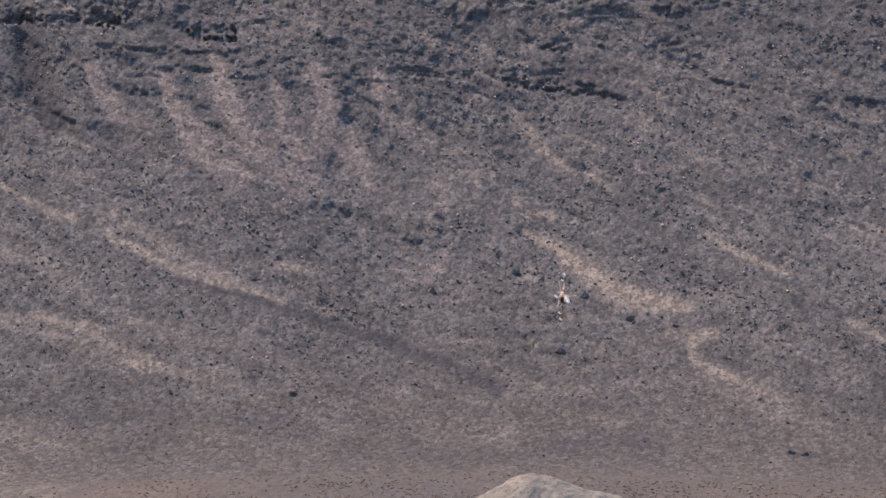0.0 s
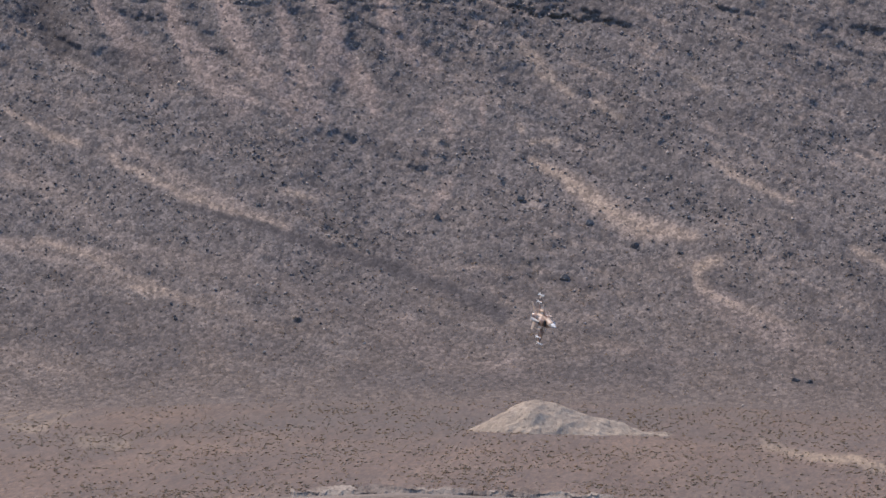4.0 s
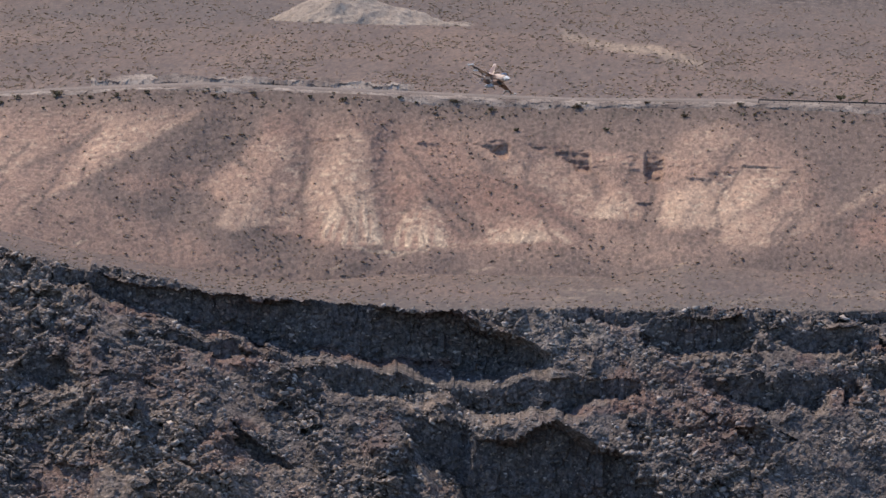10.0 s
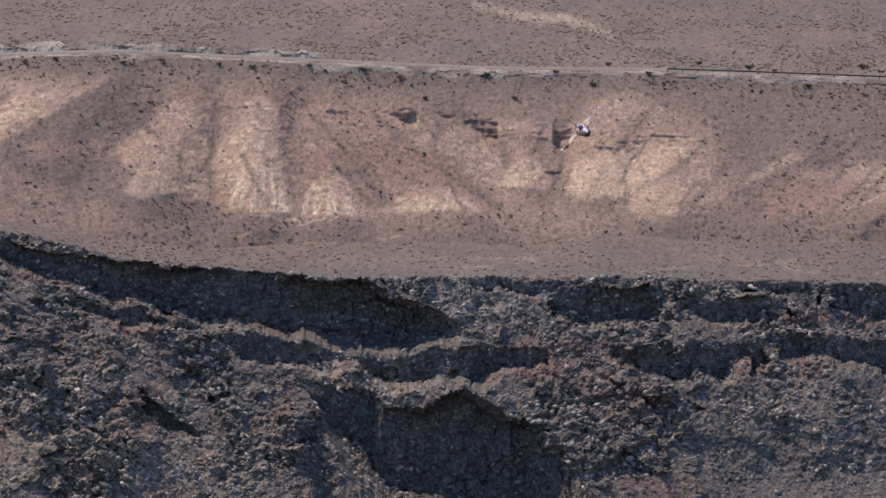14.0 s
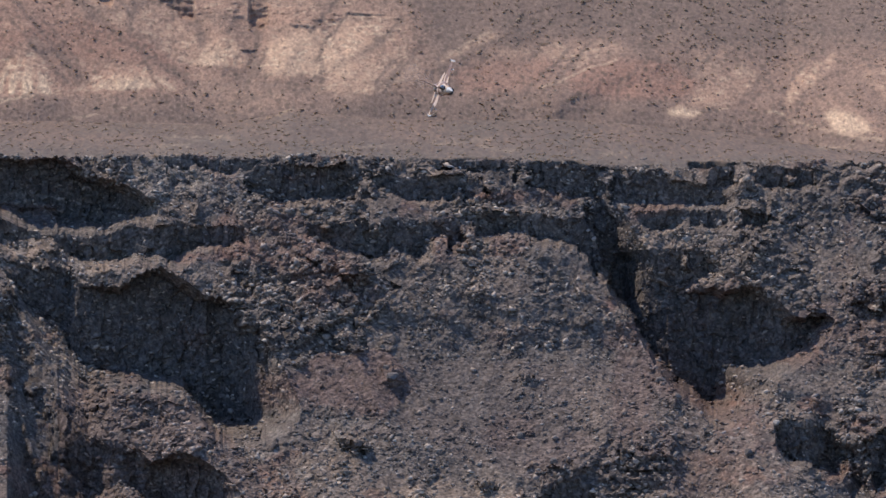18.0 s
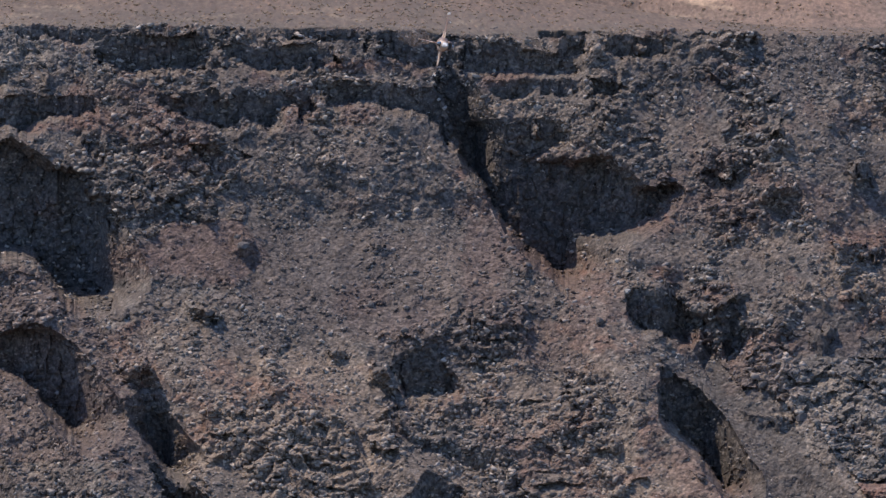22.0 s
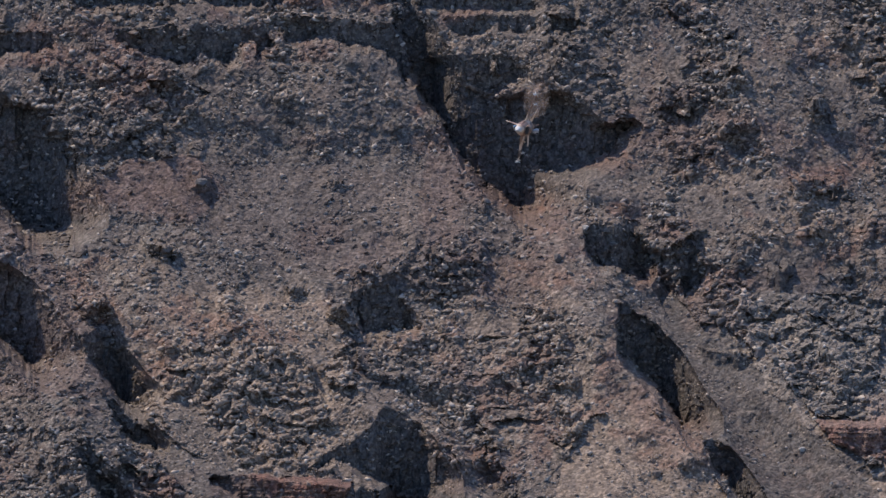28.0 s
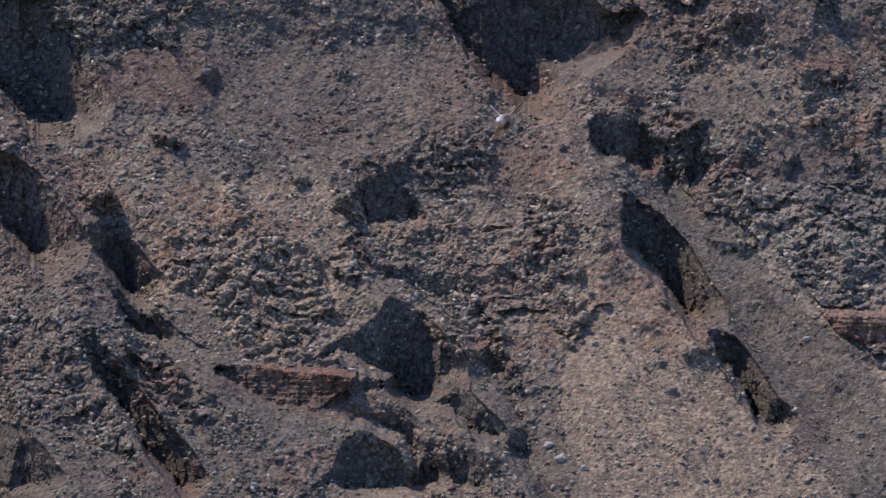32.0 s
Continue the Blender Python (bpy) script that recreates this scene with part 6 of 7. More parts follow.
ribbon("road", [(2.0, 0.2), (3.0, 0.55), (10.0, 0.6), (11.0, 0.2)], ASPHALT, "worn two-lane desert road of grey asphalt", "road")
ribbon("road_cutting", [(10.8, 0.0), (11.6, 0.9), (12.4, 1.6), (13.6, 1.9), (16.0, 0.6)], BANK_MAT, "pale eroded cutting behind the road", "road bank", -5.4, -3.2, ragged=1.3, seed=84)


def gravel_mound():
    """A pale heap with a steep side and a long low tail."""
    c_b, c_d, high = -3.74, 1962.0, 9.1
    x, y = np.meshgrid(np.linspace(-22, 34, 110), np.linspace(-20, 16, 70))
    wide = np.where(x < 0, 17.5, 29.0)
    t = np.sqrt((x / wide) ** 2 + (y / 16.0) ** 2)
    t = np.sqrt(t * t + 0.02)
    h = high * 1.13 * np.clip(1 - t, 0, 1) ** (1.15 + 0.2 * np.tanh(x / 8)) + 1.1 * fbm(x / 9, y / 9, 90, 5, 0.6) * np.clip(1.1 - t, 0, 1)
    h = h - 0.5 - 2.0 * fbm(x / 7, y / 7, 93, 4, 0.6) * np.clip(t * 1.3, 0, 1)
    s, c = math.sin(c_b * DEG), math.cos(c_b * DEG)
    h = h - 2.0 * np.clip(t - 0.8, 0, 1)
    ground = c_d * math.tan(-2.345 * DEG)
    v = np.stack([c_d * s + x * c + y * s, c_d * c - x * s + y * c, ground + h], -1).reshape(-1, 3)
    k = np.arange(v.shape[0]).reshape(x.shape)
    q = np.stack([k[:-1, :-1], k[:-1, 1:], k[1:, 1:], k[1:, :-1]], -1).reshape(-1, 4)
    me = bpy.data.meshes.new("gravel_mound")
    me.from_pydata(v.tolist(), [], q.tolist())
    me.materials.append(terrain_material("pale_gravel", (0.41, 0.335, 0.26), (0.3, 0.24, 0.185), 0.8, 1.0, 0.6, (0.6, 0.3), dark=(0.1, 0.085, 0.07)))
    ob = tagged(new("gravel_mound", me), "pale bare gravel mound on the desert plain", "mound", kind="structure")
    ob.scale = (GROW,) * 3
    return ob


gravel_mound()


def lump(seed, flat, points=14):
    """A small irregular closed clump or stone of unit size: its corners and triangles."""
    bm = bmesh.new()
    bmesh.ops.create_icosphere(bm, subdivisions=2, radius=1)
    rng = random.Random(seed)
    keep = rng.sample(list(bm.verts), points)
    for v in list(bm.verts):
        if v not in keep:
            bm.verts.remove(v)
    for v in bm.verts:
        v.co = v.co * rng.uniform(0.7, 1.25)
        v.co.z *= flat
    bmesh.ops.convex_hull(bm, input=bm.verts)
    for v in [v for v in bm.verts if not v.link_faces]:
        bm.verts.remove(v)
    bm.verts.index_update()
    tri = np.array([[v.index for v in f.verts] for f in bm.faces])
    co = np.array([v.co[:] for v in bm.verts])
    bm.free()
    return co, tri


def scatter(name, spots, sizes, shapes, mat, label, category, seed, sink=0.25, soil=None, tilt=0.0):
    """Many small clumps or stones joined into one object; soil: red, tan and pale shares of the ground under each."""
    rng = np.random.RandomState(seed)
    co, tri, tint, base = [], [], [], 0
    pick = rng.randint(0, len(shapes), len(spots))
    for k, (verts, faces) in enumerate(shapes):
        at, size = spots[pick == k], sizes[pick == k]
        a = rng.rand(len(at)) * 6.283
        c, s = np.cos(a)[:, None], np.sin(a)[:, None]
        sx = size[:, None] * (0.8 + 0.5 * rng.rand(len(at)))[:, None]
        x, y = verts[None, :, 0] * sx, verts[None, :, 1] * size[:, None]
        z = verts[None, :, 2] * size[:, None]
        lie = tilt * rng.randn(len(at))[:, None]
        x, z = x * np.cos(lie) - z * np.sin(lie), x * np.sin(lie) + z * np.cos(lie)
        p = np.stack([c * x - s * y, s * x + c * y, z + sink * size[:, None]], -1) + at[:, None, :]
        co.append(p.reshape(-1, 3))
        tri.append((faces[None] + (np.arange(len(at)) * len(verts))[:, None, None]).reshape(-1, 3) + base)
        base += len(at) * len(verts)
        if soil is not None:
            tint.append(np.repeat(soil[pick == k], len(verts), 0))
    co, tri = np.concatenate(co), np.concatenate(tri)
    me = bpy.data.meshes.new(name)
    me.vertices.add(len(co))
    me.vertices.foreach_set("co", co.reshape(-1).astype(np.float32))
    me.loops.add(tri.size)
    me.loops.foreach_set("vertex_index", tri.reshape(-1).astype(np.int32))
    me.polygons.add(len(tri))
    me.polygons.foreach_set("loop_start", np.arange(0, tri.size, 3, dtype=np.int32))
    me.update(calc_edges=True)
    if soil is not None:
        rgba = np.ones((len(co), 4), np.float32)
        rgba[:, :3] = np.concatenate(tint)
        me.color_attributes.new("soil", "FLOAT_COLOR", "POINT").data.foreach_set("color", rgba.reshape(-1))
    me.materials.append(mat)
    ob = tagged(new(name, me), label, category, kind="stuff")
    ob.scale = (GROW,) * 3
    return ob


def spots_on(band, count, seed, thin=None, lo=-7.6, hi=4.2, low=0.0, high=1.0):
    """Random places on a strip of land, fewer where thin is small."""
    rng = np.random.RandomState(seed)
    p = band.place()
    rows, cols = p.shape[:2]
    ok = np.flatnonzero((band.az[0] > lo) & (band.az[0] < hi))
    i, j = rng.randint(int(low * (rows - 1)), int(high * (rows - 1)), count), rng.choice(ok[:-1], count)
    if thin is not None:
        keep = rng.rand(count) < thin[i, j]
        i, j = i[keep], j[keep]
    f, g = rng.rand(len(i))[:, None], rng.rand(len(i))[:, None]
    return (p[i, j] * (1 - f) + p[i + 1, j] * f) * (1 - g) + (p[i, j + 1] * (1 - f) + p[i + 1, j + 1] * f) * g, i, j


def leafy(name, a, b, through_light=0.0):
    m, nt, bs = material(name, 0.9)
    n = noise_tex(nt, 1.1, 5, 0.7)
    isl = nt.nodes.new("ShaderNodeNewGeometry").outputs["Random Per Island"]
    col = mix(nt, isl, a, b)
    nt.links.new(mix(nt, 1.0, col, mix(nt, ramp(nt, n, 0.3, 0.7), (0.6, 0.6, 0.6), (1.4, 1.4, 1.35)), "MULTIPLY"), bs.inputs["Base Color"])
    bs.inputs["Specular IOR Level"].default_value = 0.1
    if through_light:
        tr = nt.nodes.new("ShaderNodeBsdfTranslucent")
        nt.links.new(col, tr.inputs[0])
        mx = nt.nodes.new("ShaderNodeMixShader")
        mx.inputs[0].default_value = through_light
        nt.links.new(bs.outputs[0], mx.inputs[1])
        nt.links.new(tr.outputs[0], mx.inputs[2])
        nt.links.new(mx.outputs[0], nt.nodes["Material Output"].inputs["Surface"])
    return m


def rubble_material():
    """Broken basalt: each stone with its own tone, tinted by the soil it lies in."""
    m, nt, bs = material("basalt_stones", 0.92)
    soil = nt.nodes.new("ShaderNodeVertexColor"); soil.layer_name = "soil"
    s = nt.nodes.new("ShaderNodeSeparateColor"); nt.links.new(soil.outputs[0], s.inputs[0])
    isl = nt.nodes.new("ShaderNodeNewGeometry").outputs["Random Per Island"]
    pick = nt.nodes.new("ShaderNodeMath")
    pick.operation, pick.inputs[1].default_value = "POWER", 2.1
    nt.links.new(isl, pick.inputs[0])
    col = mix(nt, pick.outputs[0], (0.09, 0.08, 0.073), (0.46, 0.405, 0.355))
    for mask, colour in ((s.outputs[0], (0.17, 0.098, 0.078)), (s.outputs[1], (0.37, 0.3, 0.24)), (s.outputs[2], (0.34, 0.315, 0.28))):
        col = mix(nt, ramp(nt, mask, 0, 1, 0, 0.75), col, mix(nt, isl, tuple(0.75 * q for q in colour), tuple(1.2 * q for q in colour)))
    n = noise_tex(nt, 2.2, 5, 0.7)
    nt.links.new(mix(nt, 1.0, col, mix(nt, ramp(nt, n, 0.3, 0.7), (0.65, 0.65, 0.66), (1.35, 1.35, 1.32)), "MULTIPLY"), bs.inputs["Base Color"])
    bs.inputs["Specular IOR Level"].default_value = 0.15
    return m


SCRUB = leafy("dry_scrub", (0.4, 0.335, 0.262), (0.6, 0.5, 0.395), 0.68)
GREEN_SCRUB = leafy("grey_green_scrub", (0.13, 0.12, 0.075), (0.21, 0.185, 0.12), 0.3)
BASALT = leafy("loose_basalt", (0.12, 0.104, 0.092), (0.32, 0.275, 0.235))
RUBBLE = rubble_material()


def clump(seed):
    """A low dry bush of unit size: a few ragged tufts side by side, as corners and triangles."""
    rng = random.Random(seed)
    co, tri, base = [], [], 0
    for k in range(3):
        v, t = lump(seed * 20 + k, 0.52, 7)
        a, r = rng.uniform(0, 6.283), rng.uniform(0.1, 0.75)
        v = v * rng.uniform(0.34, 0.58) * (1.1 - 0.4 * r) + np.array([r * math.cos(a), r * math.sin(a), rng.uniform(0.15, 0.5) * (1.1 - 0.7 * r)])
        co.append(v)
        tri.append(t + base)
        base += len(v)
    return np.concatenate(co), np.concatenate(tri)


stones = [lump(k, 0.75, 11) for k in range(120, 128)]
rng = np.random.RandomState(12)
clumps = [clump(k) for k in range(140, 150)]
patch = lambda band, seed: np.clip(0.55 + 1.3 * fbm(band.az * 3, band.d / 60, seed, 4, 0.6), 0.1, 1)
p, i, j = spots_on(PLAIN, 24000, 31, patch(PLAIN, 201))
scatter("plain_scrub", p, 0.32 + 0.5 * rng.rand(len(p)) ** 2, clumps, SCRUB, "low dry scrub scattered over the desert plain", "scrub", 1, 0.0)
p, i, j = spots_on(SHELF, 6500, 32, patch(SHELF, 202), low=0.03)
scatter("shelf_scrub", p, 0.26 + 0.4 * rng.rand(len(p)) ** 2, clumps, SCRUB, "low dry scrub scattered over the canyon shelf", "scrub", 2, 0.0)
bare = np.clip(0.35 + 0.9 * HILLS.mask["scrub"] - HILLS.mask["tan"] * 0.5 - HILLS.mask["pale"], 0.03, 1)
p, i, j = spots_on(HILLS, 16000, 33, bare * patch(HILLS, 203))
scatter("hill_scrub", p, 0.25 + 0.45 * rng.rand(len(p)) ** 2, clumps, SCRUB, "dark scrub dotting the badland hills", "scrub", 3, 0.0)
p, i, j = spots_on(HILLS, 420, 34, low=0.9)
scatter("roadside_scrub", p, 0.3 + 0.45 * rng.rand(len(p)) ** 2, clumps, GREEN_SCRUB, "grey-green bushes along the road bank", "scrub", 4, 0.0)
p, i, j = spots_on(PEAK, 85000, 35, np.clip(0.5 + 0.9 * fbm(PEAK.az * 3, PEAK.el * 4, 98, 4) + 1.1 * fbm((PEAK.az - 0.46 * PEAK.el) * 1.3, (PEAK.el + 0.46 * PEAK.az) * 11, 94, 4, 0.6), 0.04, 1) * (1 - 0.85 * fans) * np.clip((PEAK.r - 0.04) * 2.4, 0.02, 1))
scatter("mountain_rocks", p, 0.22 + 0.5 * rng.rand(len(p)) ** 3, [lump(k, 0.8, 6) for k in range(180, 190)], leafy("dark_mountain_rock", (0.1, 0.087, 0.081), (0.4, 0.345, 0.31)), "dark and pale rocks strewn over the mountain talus", "rocks", 5)
p, i, j = spots_on(PEAK, 14000, 39, np.clip(1.2 - PEAK.r * 2.6, 0, 1) * (1 - 0.8 * fans), high=0.5)
scatter("foothill_scrub", p, 0.2 + 0.4 * rng.rand(len(p)) ** 2, clumps, SCRUB, "low scrub at the mountain's foot", "scrub", 7)
seen = np.where((WALL.az < -2.8) & (WALL.el < -6.1), 0.2, np.where(WALL.az < -3.0, 0.5, 1.0)) * (WALL.el > -8.95)
ground = np.stack([WALL.mask[k] for k in ("red", "tan", "pale")], -1)
heap = np.clip(0.5 + 1.5 * fbm(WALL.az * 4, WALL.el * 5, 99, 4), 0.08, 1)
p, i, j = spots_on(WALL, 135000, 36, (1 - 0.65 * WALL.mask["cliff"]) * (1 - 0.45 * smooth) * seen * heap, lo=-7.3)
big = 0.55 + 0.75 * crag[i, j] - 0.35 * smooth[i, j]
scatter("canyon_rubble", p, (0.15 + 0.5 * rng.rand(len(p)) ** 4) * (0.7 + 0.5 * big), [lump(k, 0.62, 8) for k in range(120, 132)], RUBBLE, "loose angular basalt rubble on the canyon slopes", "rocks", 6, 0.15, ground[i, j], 0.45)
p, i, j = spots_on(WALL, 34000, 37, np.clip(0.25 + crag - 0.85 * WALL.mask["cliff"], 0.06, 1) * (1 - 0.92 * smooth) * seen, lo=-7.3)
scatter("canyon_blocks", p, 0.32 + 0.6 * rng.rand(len(p)) ** 3, [lump(k, 0.6, 7) for k in range(150, 166)], RUBBLE, "angular basalt blocks piled on the canyon slopes", "rocks", 8, 0.05, ground[i, j], 0.5)
p, i, j = spots_on(SHELF, 5200, 38, np.clip(1.05 - 2.4 * SHELF.r, 0, 1) * patch(SHELF, 204), high=0.5)
scatter("rim_rocks", p, 0.16 + 0.34 * rng.rand(len(p)) ** 3, [lump(k, 0.7, 7) for k in range(170, 178)], RUBBLE, "dark basalt stones strewn along the canyon rim", "rocks", 10, 0.1, np.zeros((len(p), 3)))
rng2 = np.random.RandomState(14)
at = np.stack([rng2.uniform(-12, 12, 500), rng2.uniform(-16, 2.8, 500)], -1)
at = at[np.hypot(at[:, 0], at[:, 1]) > 0.9]
near = np.clip(np.hypot(at[:, 0], at[:, 1]) / 12, 0, 1)
level = -1.78 + 0.05 * fbm(at[:, 0] / 0.8, at[:, 1] / 0.8, 97, 4, 0.6) + near * (0.5 * fbm(at[:, 0] / 6, at[:, 1] / 6, 95, 4) - 0.35)
pebbles = scatter("overlook_stones", np.stack([at[:, 0], at[:, 1], level], -1), 0.03 + 0.16 * rng2.rand(len(at)) ** 4, stones, BASALT, "brown stones lying on the overlook", "rocks", 9, 0.3)
pebbles.scale = (1, 1, 1)


def part(name, bm, mat, parent, label=""):
    me = bpy.data.meshes.new(name)
    bm.to_mesh(me)
    bm.free()
    me.materials.append(mat)
    ob = new(name, me)
    ob.parent = parent
    return tagged(ob, label)


# ---- single boulders and bushes: bearing, elevation, half width in tenths of a metre ----
DARK_ROCKS = [(-3.524, -1.292, 13), (-3.047, -1.083, 10), (-3.355, -0.926, 10), (-3.820, -0.756, 9), (-3.935, -1.410, 6), (-1.970, -2.002, 10), (-1.875, -2.014, 7), (-4.392, -0.872, 8), (-5.601, -0.773, 7), (-2.745, -1.121, 7), (-5.572, -0.571, 6), (-3.232, 0.772, 9), (-4.642, 0.383, 7)]
CANYON_BOULDERS = [(2.439, -7.762, 12), (2.494, -7.942, 13), (2.412, -7.667, 7), (2.645, -7.991, 6), (2.277, -7.839, 5), (2.801, -8.545, 9), (2.161, -7.591, 6), (3.070, -8.200, 7), (3.804, -8.234, 10), (2.703, -8.201, 6)]
PALE_BOULDERS = [(1.667, -8.312, 11), (1.745, -8.411, 12), (1.911, -8.472, 9), (1.563, -8.205, 6), (2.007, -8.242, 5), (3.427, -7.586, 7), (3.628, -7.814, 5), (3.367, -7.969, 5), (2.143, -8.242, 5), (-0.353, -8.585, 9), (-0.198, -8.356, 6), (1.350, -7.937, 5), (3.164, -7.625, 5), (3.881, -8.118, 5)]
SLOPE_BOULDERS = [(-0.676, -5.781, 13), (-0.715, -5.723, 8), (0.189, -6.184, 9), (0.286, -5.839, 9), (1.152, -5.800, 10), (1.267, -5.915, 9), (0.420, -6.356, 8), (-0.235, -6.624, 7), (-0.640, -6.719, 8), (-0.908, -6.240, 9), (1.750, -6.297, 9), (2.502, -6.620, 8), (2.868, -6.714, 12), (3.138, -6.942, 12), (2.790, -6.562, 8), (3.001, -6.408, 8), (0.980, -7.064, 9), (0.131, -7.371, 8)]
PALE_STONES = [(-1.039, -4.593, 6), (-1.000, -4.612, 4), (0.655, -4.790, 4), (1.035, -4.598, 4), (-0.061, -6.567, 5), (0.324, -6.414, 4), (-0.408, -6.260, 4), (0.209, -5.380, 4), (-0.486, -6.643, 5), (0.632, -6.758, 4), (1.942, -6.086, 7), (1.884, -6.029, 5), (-1.349, -5.683, 5), (-1.751, -5.146, 6), (-1.846, -5.088, 5)]
BUSHES = [(-6.180, -2.890, 13), (-6.027, -2.884, 11), (-5.636, -2.828, 12), (-5.234, -2.834, 8), (-5.023, -2.812, 7), (-4.564, -2.837, 7), (-4.295, -2.838, 6), (-3.299, -2.860, 7), (-2.934, -2.896, 10), (-2.685, -2.950, 9), (-2.110, -2.932, 10), (-1.631, -2.906, 8), (-1.382, -2.991, 8), (-1.267, -2.857, 8), (-0.999, -2.922, 8), (-5.904, -2.842, 8), (-5.407, -2.845, 7), (-3.912, -2.851, 6), (-3.682, -2.878, 7)]
GREEN_BUSHES = [(-0.316, -2.879, 10), (-0.144, -2.894, 7), (0.450, -2.870, 11), (0.584, -2.904, 7), (1.005, -2.922, 8), (1.407, -2.990, 11), (1.503, -3.004, 9), (-0.661, -2.849, 8), (-1.754, -2.881, 7), (-2.060, -2.908, 6), (-2.520, -3.081, 7), (-1.907, -3.080, 7), (0.086, -3.001, 8), (0.738, -3.095, 7)]
RAIL = [(-0.872, -2.907, 0), (-0.144, -2.921, 0), (0.584, -2.950, 0), (1.281, -2.982, 0)]


def on_land(bearing, elevation):
    """The place on the land that lies in this direction from the overlook."""
    for band in BANDS:
        j = int(np.abs(band.az[0] - bearing).argmin())
        column = band.el[:, j]
        if column[0] <= elevation <= column[-1]:
            i = int(np.abs(column - elevation).argmin())
            d = band.d[i, j]
            return Vector((d * math.sin(bearing * DEG), d * math.cos(bearing * DEG), d * math.tan(column[i] * DEG) + band.lift[i, j])) * GROW, d
    raise ValueError("no land there")


def boulder_mesh(seed, flat):
    """An angular weathered block of about unit half width, chipped along its edges."""
    bm = bmesh.new()
    rng = random.Random(seed)
    bmesh.ops.create_icosphere(bm, subdivisions=3, radius=1.25)
    for k in range(11):
        n = Vector((rng.gauss(0, 1), rng.gauss(0, 1), rng.gauss(0, 0.8))).normalized()
        far = rng.uniform(0.68, 0.98)
        for v in bm.verts:
            over = v.co.dot(n) - far
            if over > 0:
                v.co -= n * over
    for v in bm.verts:
        v.co += Vector((rng.gauss(0, 0.035), rng.gauss(0, 0.035), rng.gauss(0, 0.035)))
        v.co.z = v.co.z * flat + 0.25 * flat
    me = bpy.data.meshes.new("boulder")
    bm.to_mesh(me)
    bm.free()
    return me


def boulder_material(name, base, second):
    m, nt, b = material(name, 0.92)
    n = noise_tex(nt, 1.6, 6, 0.7)
    col = mix(nt, ramp(nt, n, 0.35, 0.65), base, second)
    rnd = nt.nodes.new("ShaderNodeObjectInfo").outputs["Random"]
    nt.links.new(mix(nt, 1.0, col, mix(nt, rnd, (0.8, 0.8, 0.8), (1.2, 1.19, 1.17)), "MULTIPLY"), b.inputs["Base Color"])
    bp = add(nt, "ShaderNodeBump", Strength=0.6, Distance=0.15)
    nt.links.new(noise_tex(nt, 4.0, 5, 0.7), bp.inputs["Height"])
    nt.links.new(bp.outputs[0], b.inputs["Normal"])
    return m


def boulders(rows, mat, label, group, seed):
    rng = random.Random(seed)
    shapes = [boulder_mesh(seed + k, 0.75 + 0.1 * k) for k in range(4)]
    for me in shapes:
        me.materials.append(mat)
    for k, (b, e, size) in enumerate(rows):
        at, d = on_land(b, e)
        s = size * 0.07 * d / 1400 * GROW
        ob = tagged(new("boulder", shapes[k % 4]), label if size < 9 else "large " + label, "boulder", group)
        ob.matrix_world = pose(at.x, at.y - 0.4 * s, at.z - 0.25 * s, rng.uniform(-14, 14), rng.uniform(-14, 14), rng.uniform(0, 360)) @ Matrix.Diagonal((s * rng.uniform(0.9, 1.25), s, s, 1))


DARK_STONE = boulder_material("dark_basalt_boulder", (0.1, 0.09, 0.085), (0.16, 0.14, 0.128))
GREY_STONE = boulder_material("brown_basalt_boulder", (0.12, 0.1, 0.088), (0.19, 0.155, 0.135))
PALE_STONE = boulder_material("pale_boulder", (0.3, 0.275, 0.25), (0.42, 0.39, 0.35))
boulders(DARK_ROCKS, DARK_STONE, "dark angular rock lying on the mountain talus", "rocks on the mountain", 300)
boulders(CANYON_BOULDERS, GREY_STONE, "dark brown boulder resting on the gravel slope", "boulders on the gravel slope", 310)
boulders(PALE_BOULDERS, PALE_STONE, "pale grey boulder fallen at the slope's foot", "pale boulders", 320)
boulders(SLOPE_BOULDERS, DARK_STONE, "dark basalt boulder half buried in rubble", "boulders on the canyon wall", 330)
boulders(PALE_STONES, PALE_STONE, "pale stone lying among dark rubble", "pale stones on the canyon wall", 340)


def desert_bush(seed, mat):
    """A rounded desert shrub: bare forked stems and a loose crown of many small leaf clumps."""
    rng = random.Random(seed)
    root = new("desert_bush")
    bm = bmesh.new()
    tips = []
    for k in range(9):
        a, lean = rng.uniform(0, 6.283), rng.uniform(0.2, 0.75)
        tip = Vector((math.cos(a) * lean, math.sin(a) * lean, rng.uniform(0.55, 0.95)))
        tips.append(tip)
        q = Vector((0, 0, 1)).rotation_difference(tip.normalized()).to_matrix().to_4x4()
        bmesh.ops.create_cone(bm, segments=5, radius1=0.035, radius2=0.012, depth=tip.length, matrix=Matrix.Translation(tip / 2) @ q)
    part("stems", bm, BARK, root)
    bm = bmesh.new()
    for tip in tips:
        for k in range(9):
            c = tip * rng.uniform(0.6, 1.05) + Vector((rng.gauss(0, 0.17), rng.gauss(0, 0.17), rng.gauss(0, 0.1)))
            if c.z < 0.08:
                continue
            got = bmesh.ops.create_icosphere(bm, subdivisions=1, radius=rng.uniform(0.06, 0.15), matrix=Matrix.Translation(c))
            for v in got["verts"]:
                v.co = c + (v.co - c) * rng.uniform(0.5, 1.4)
    part("crown", bm, mat, root)
    return root


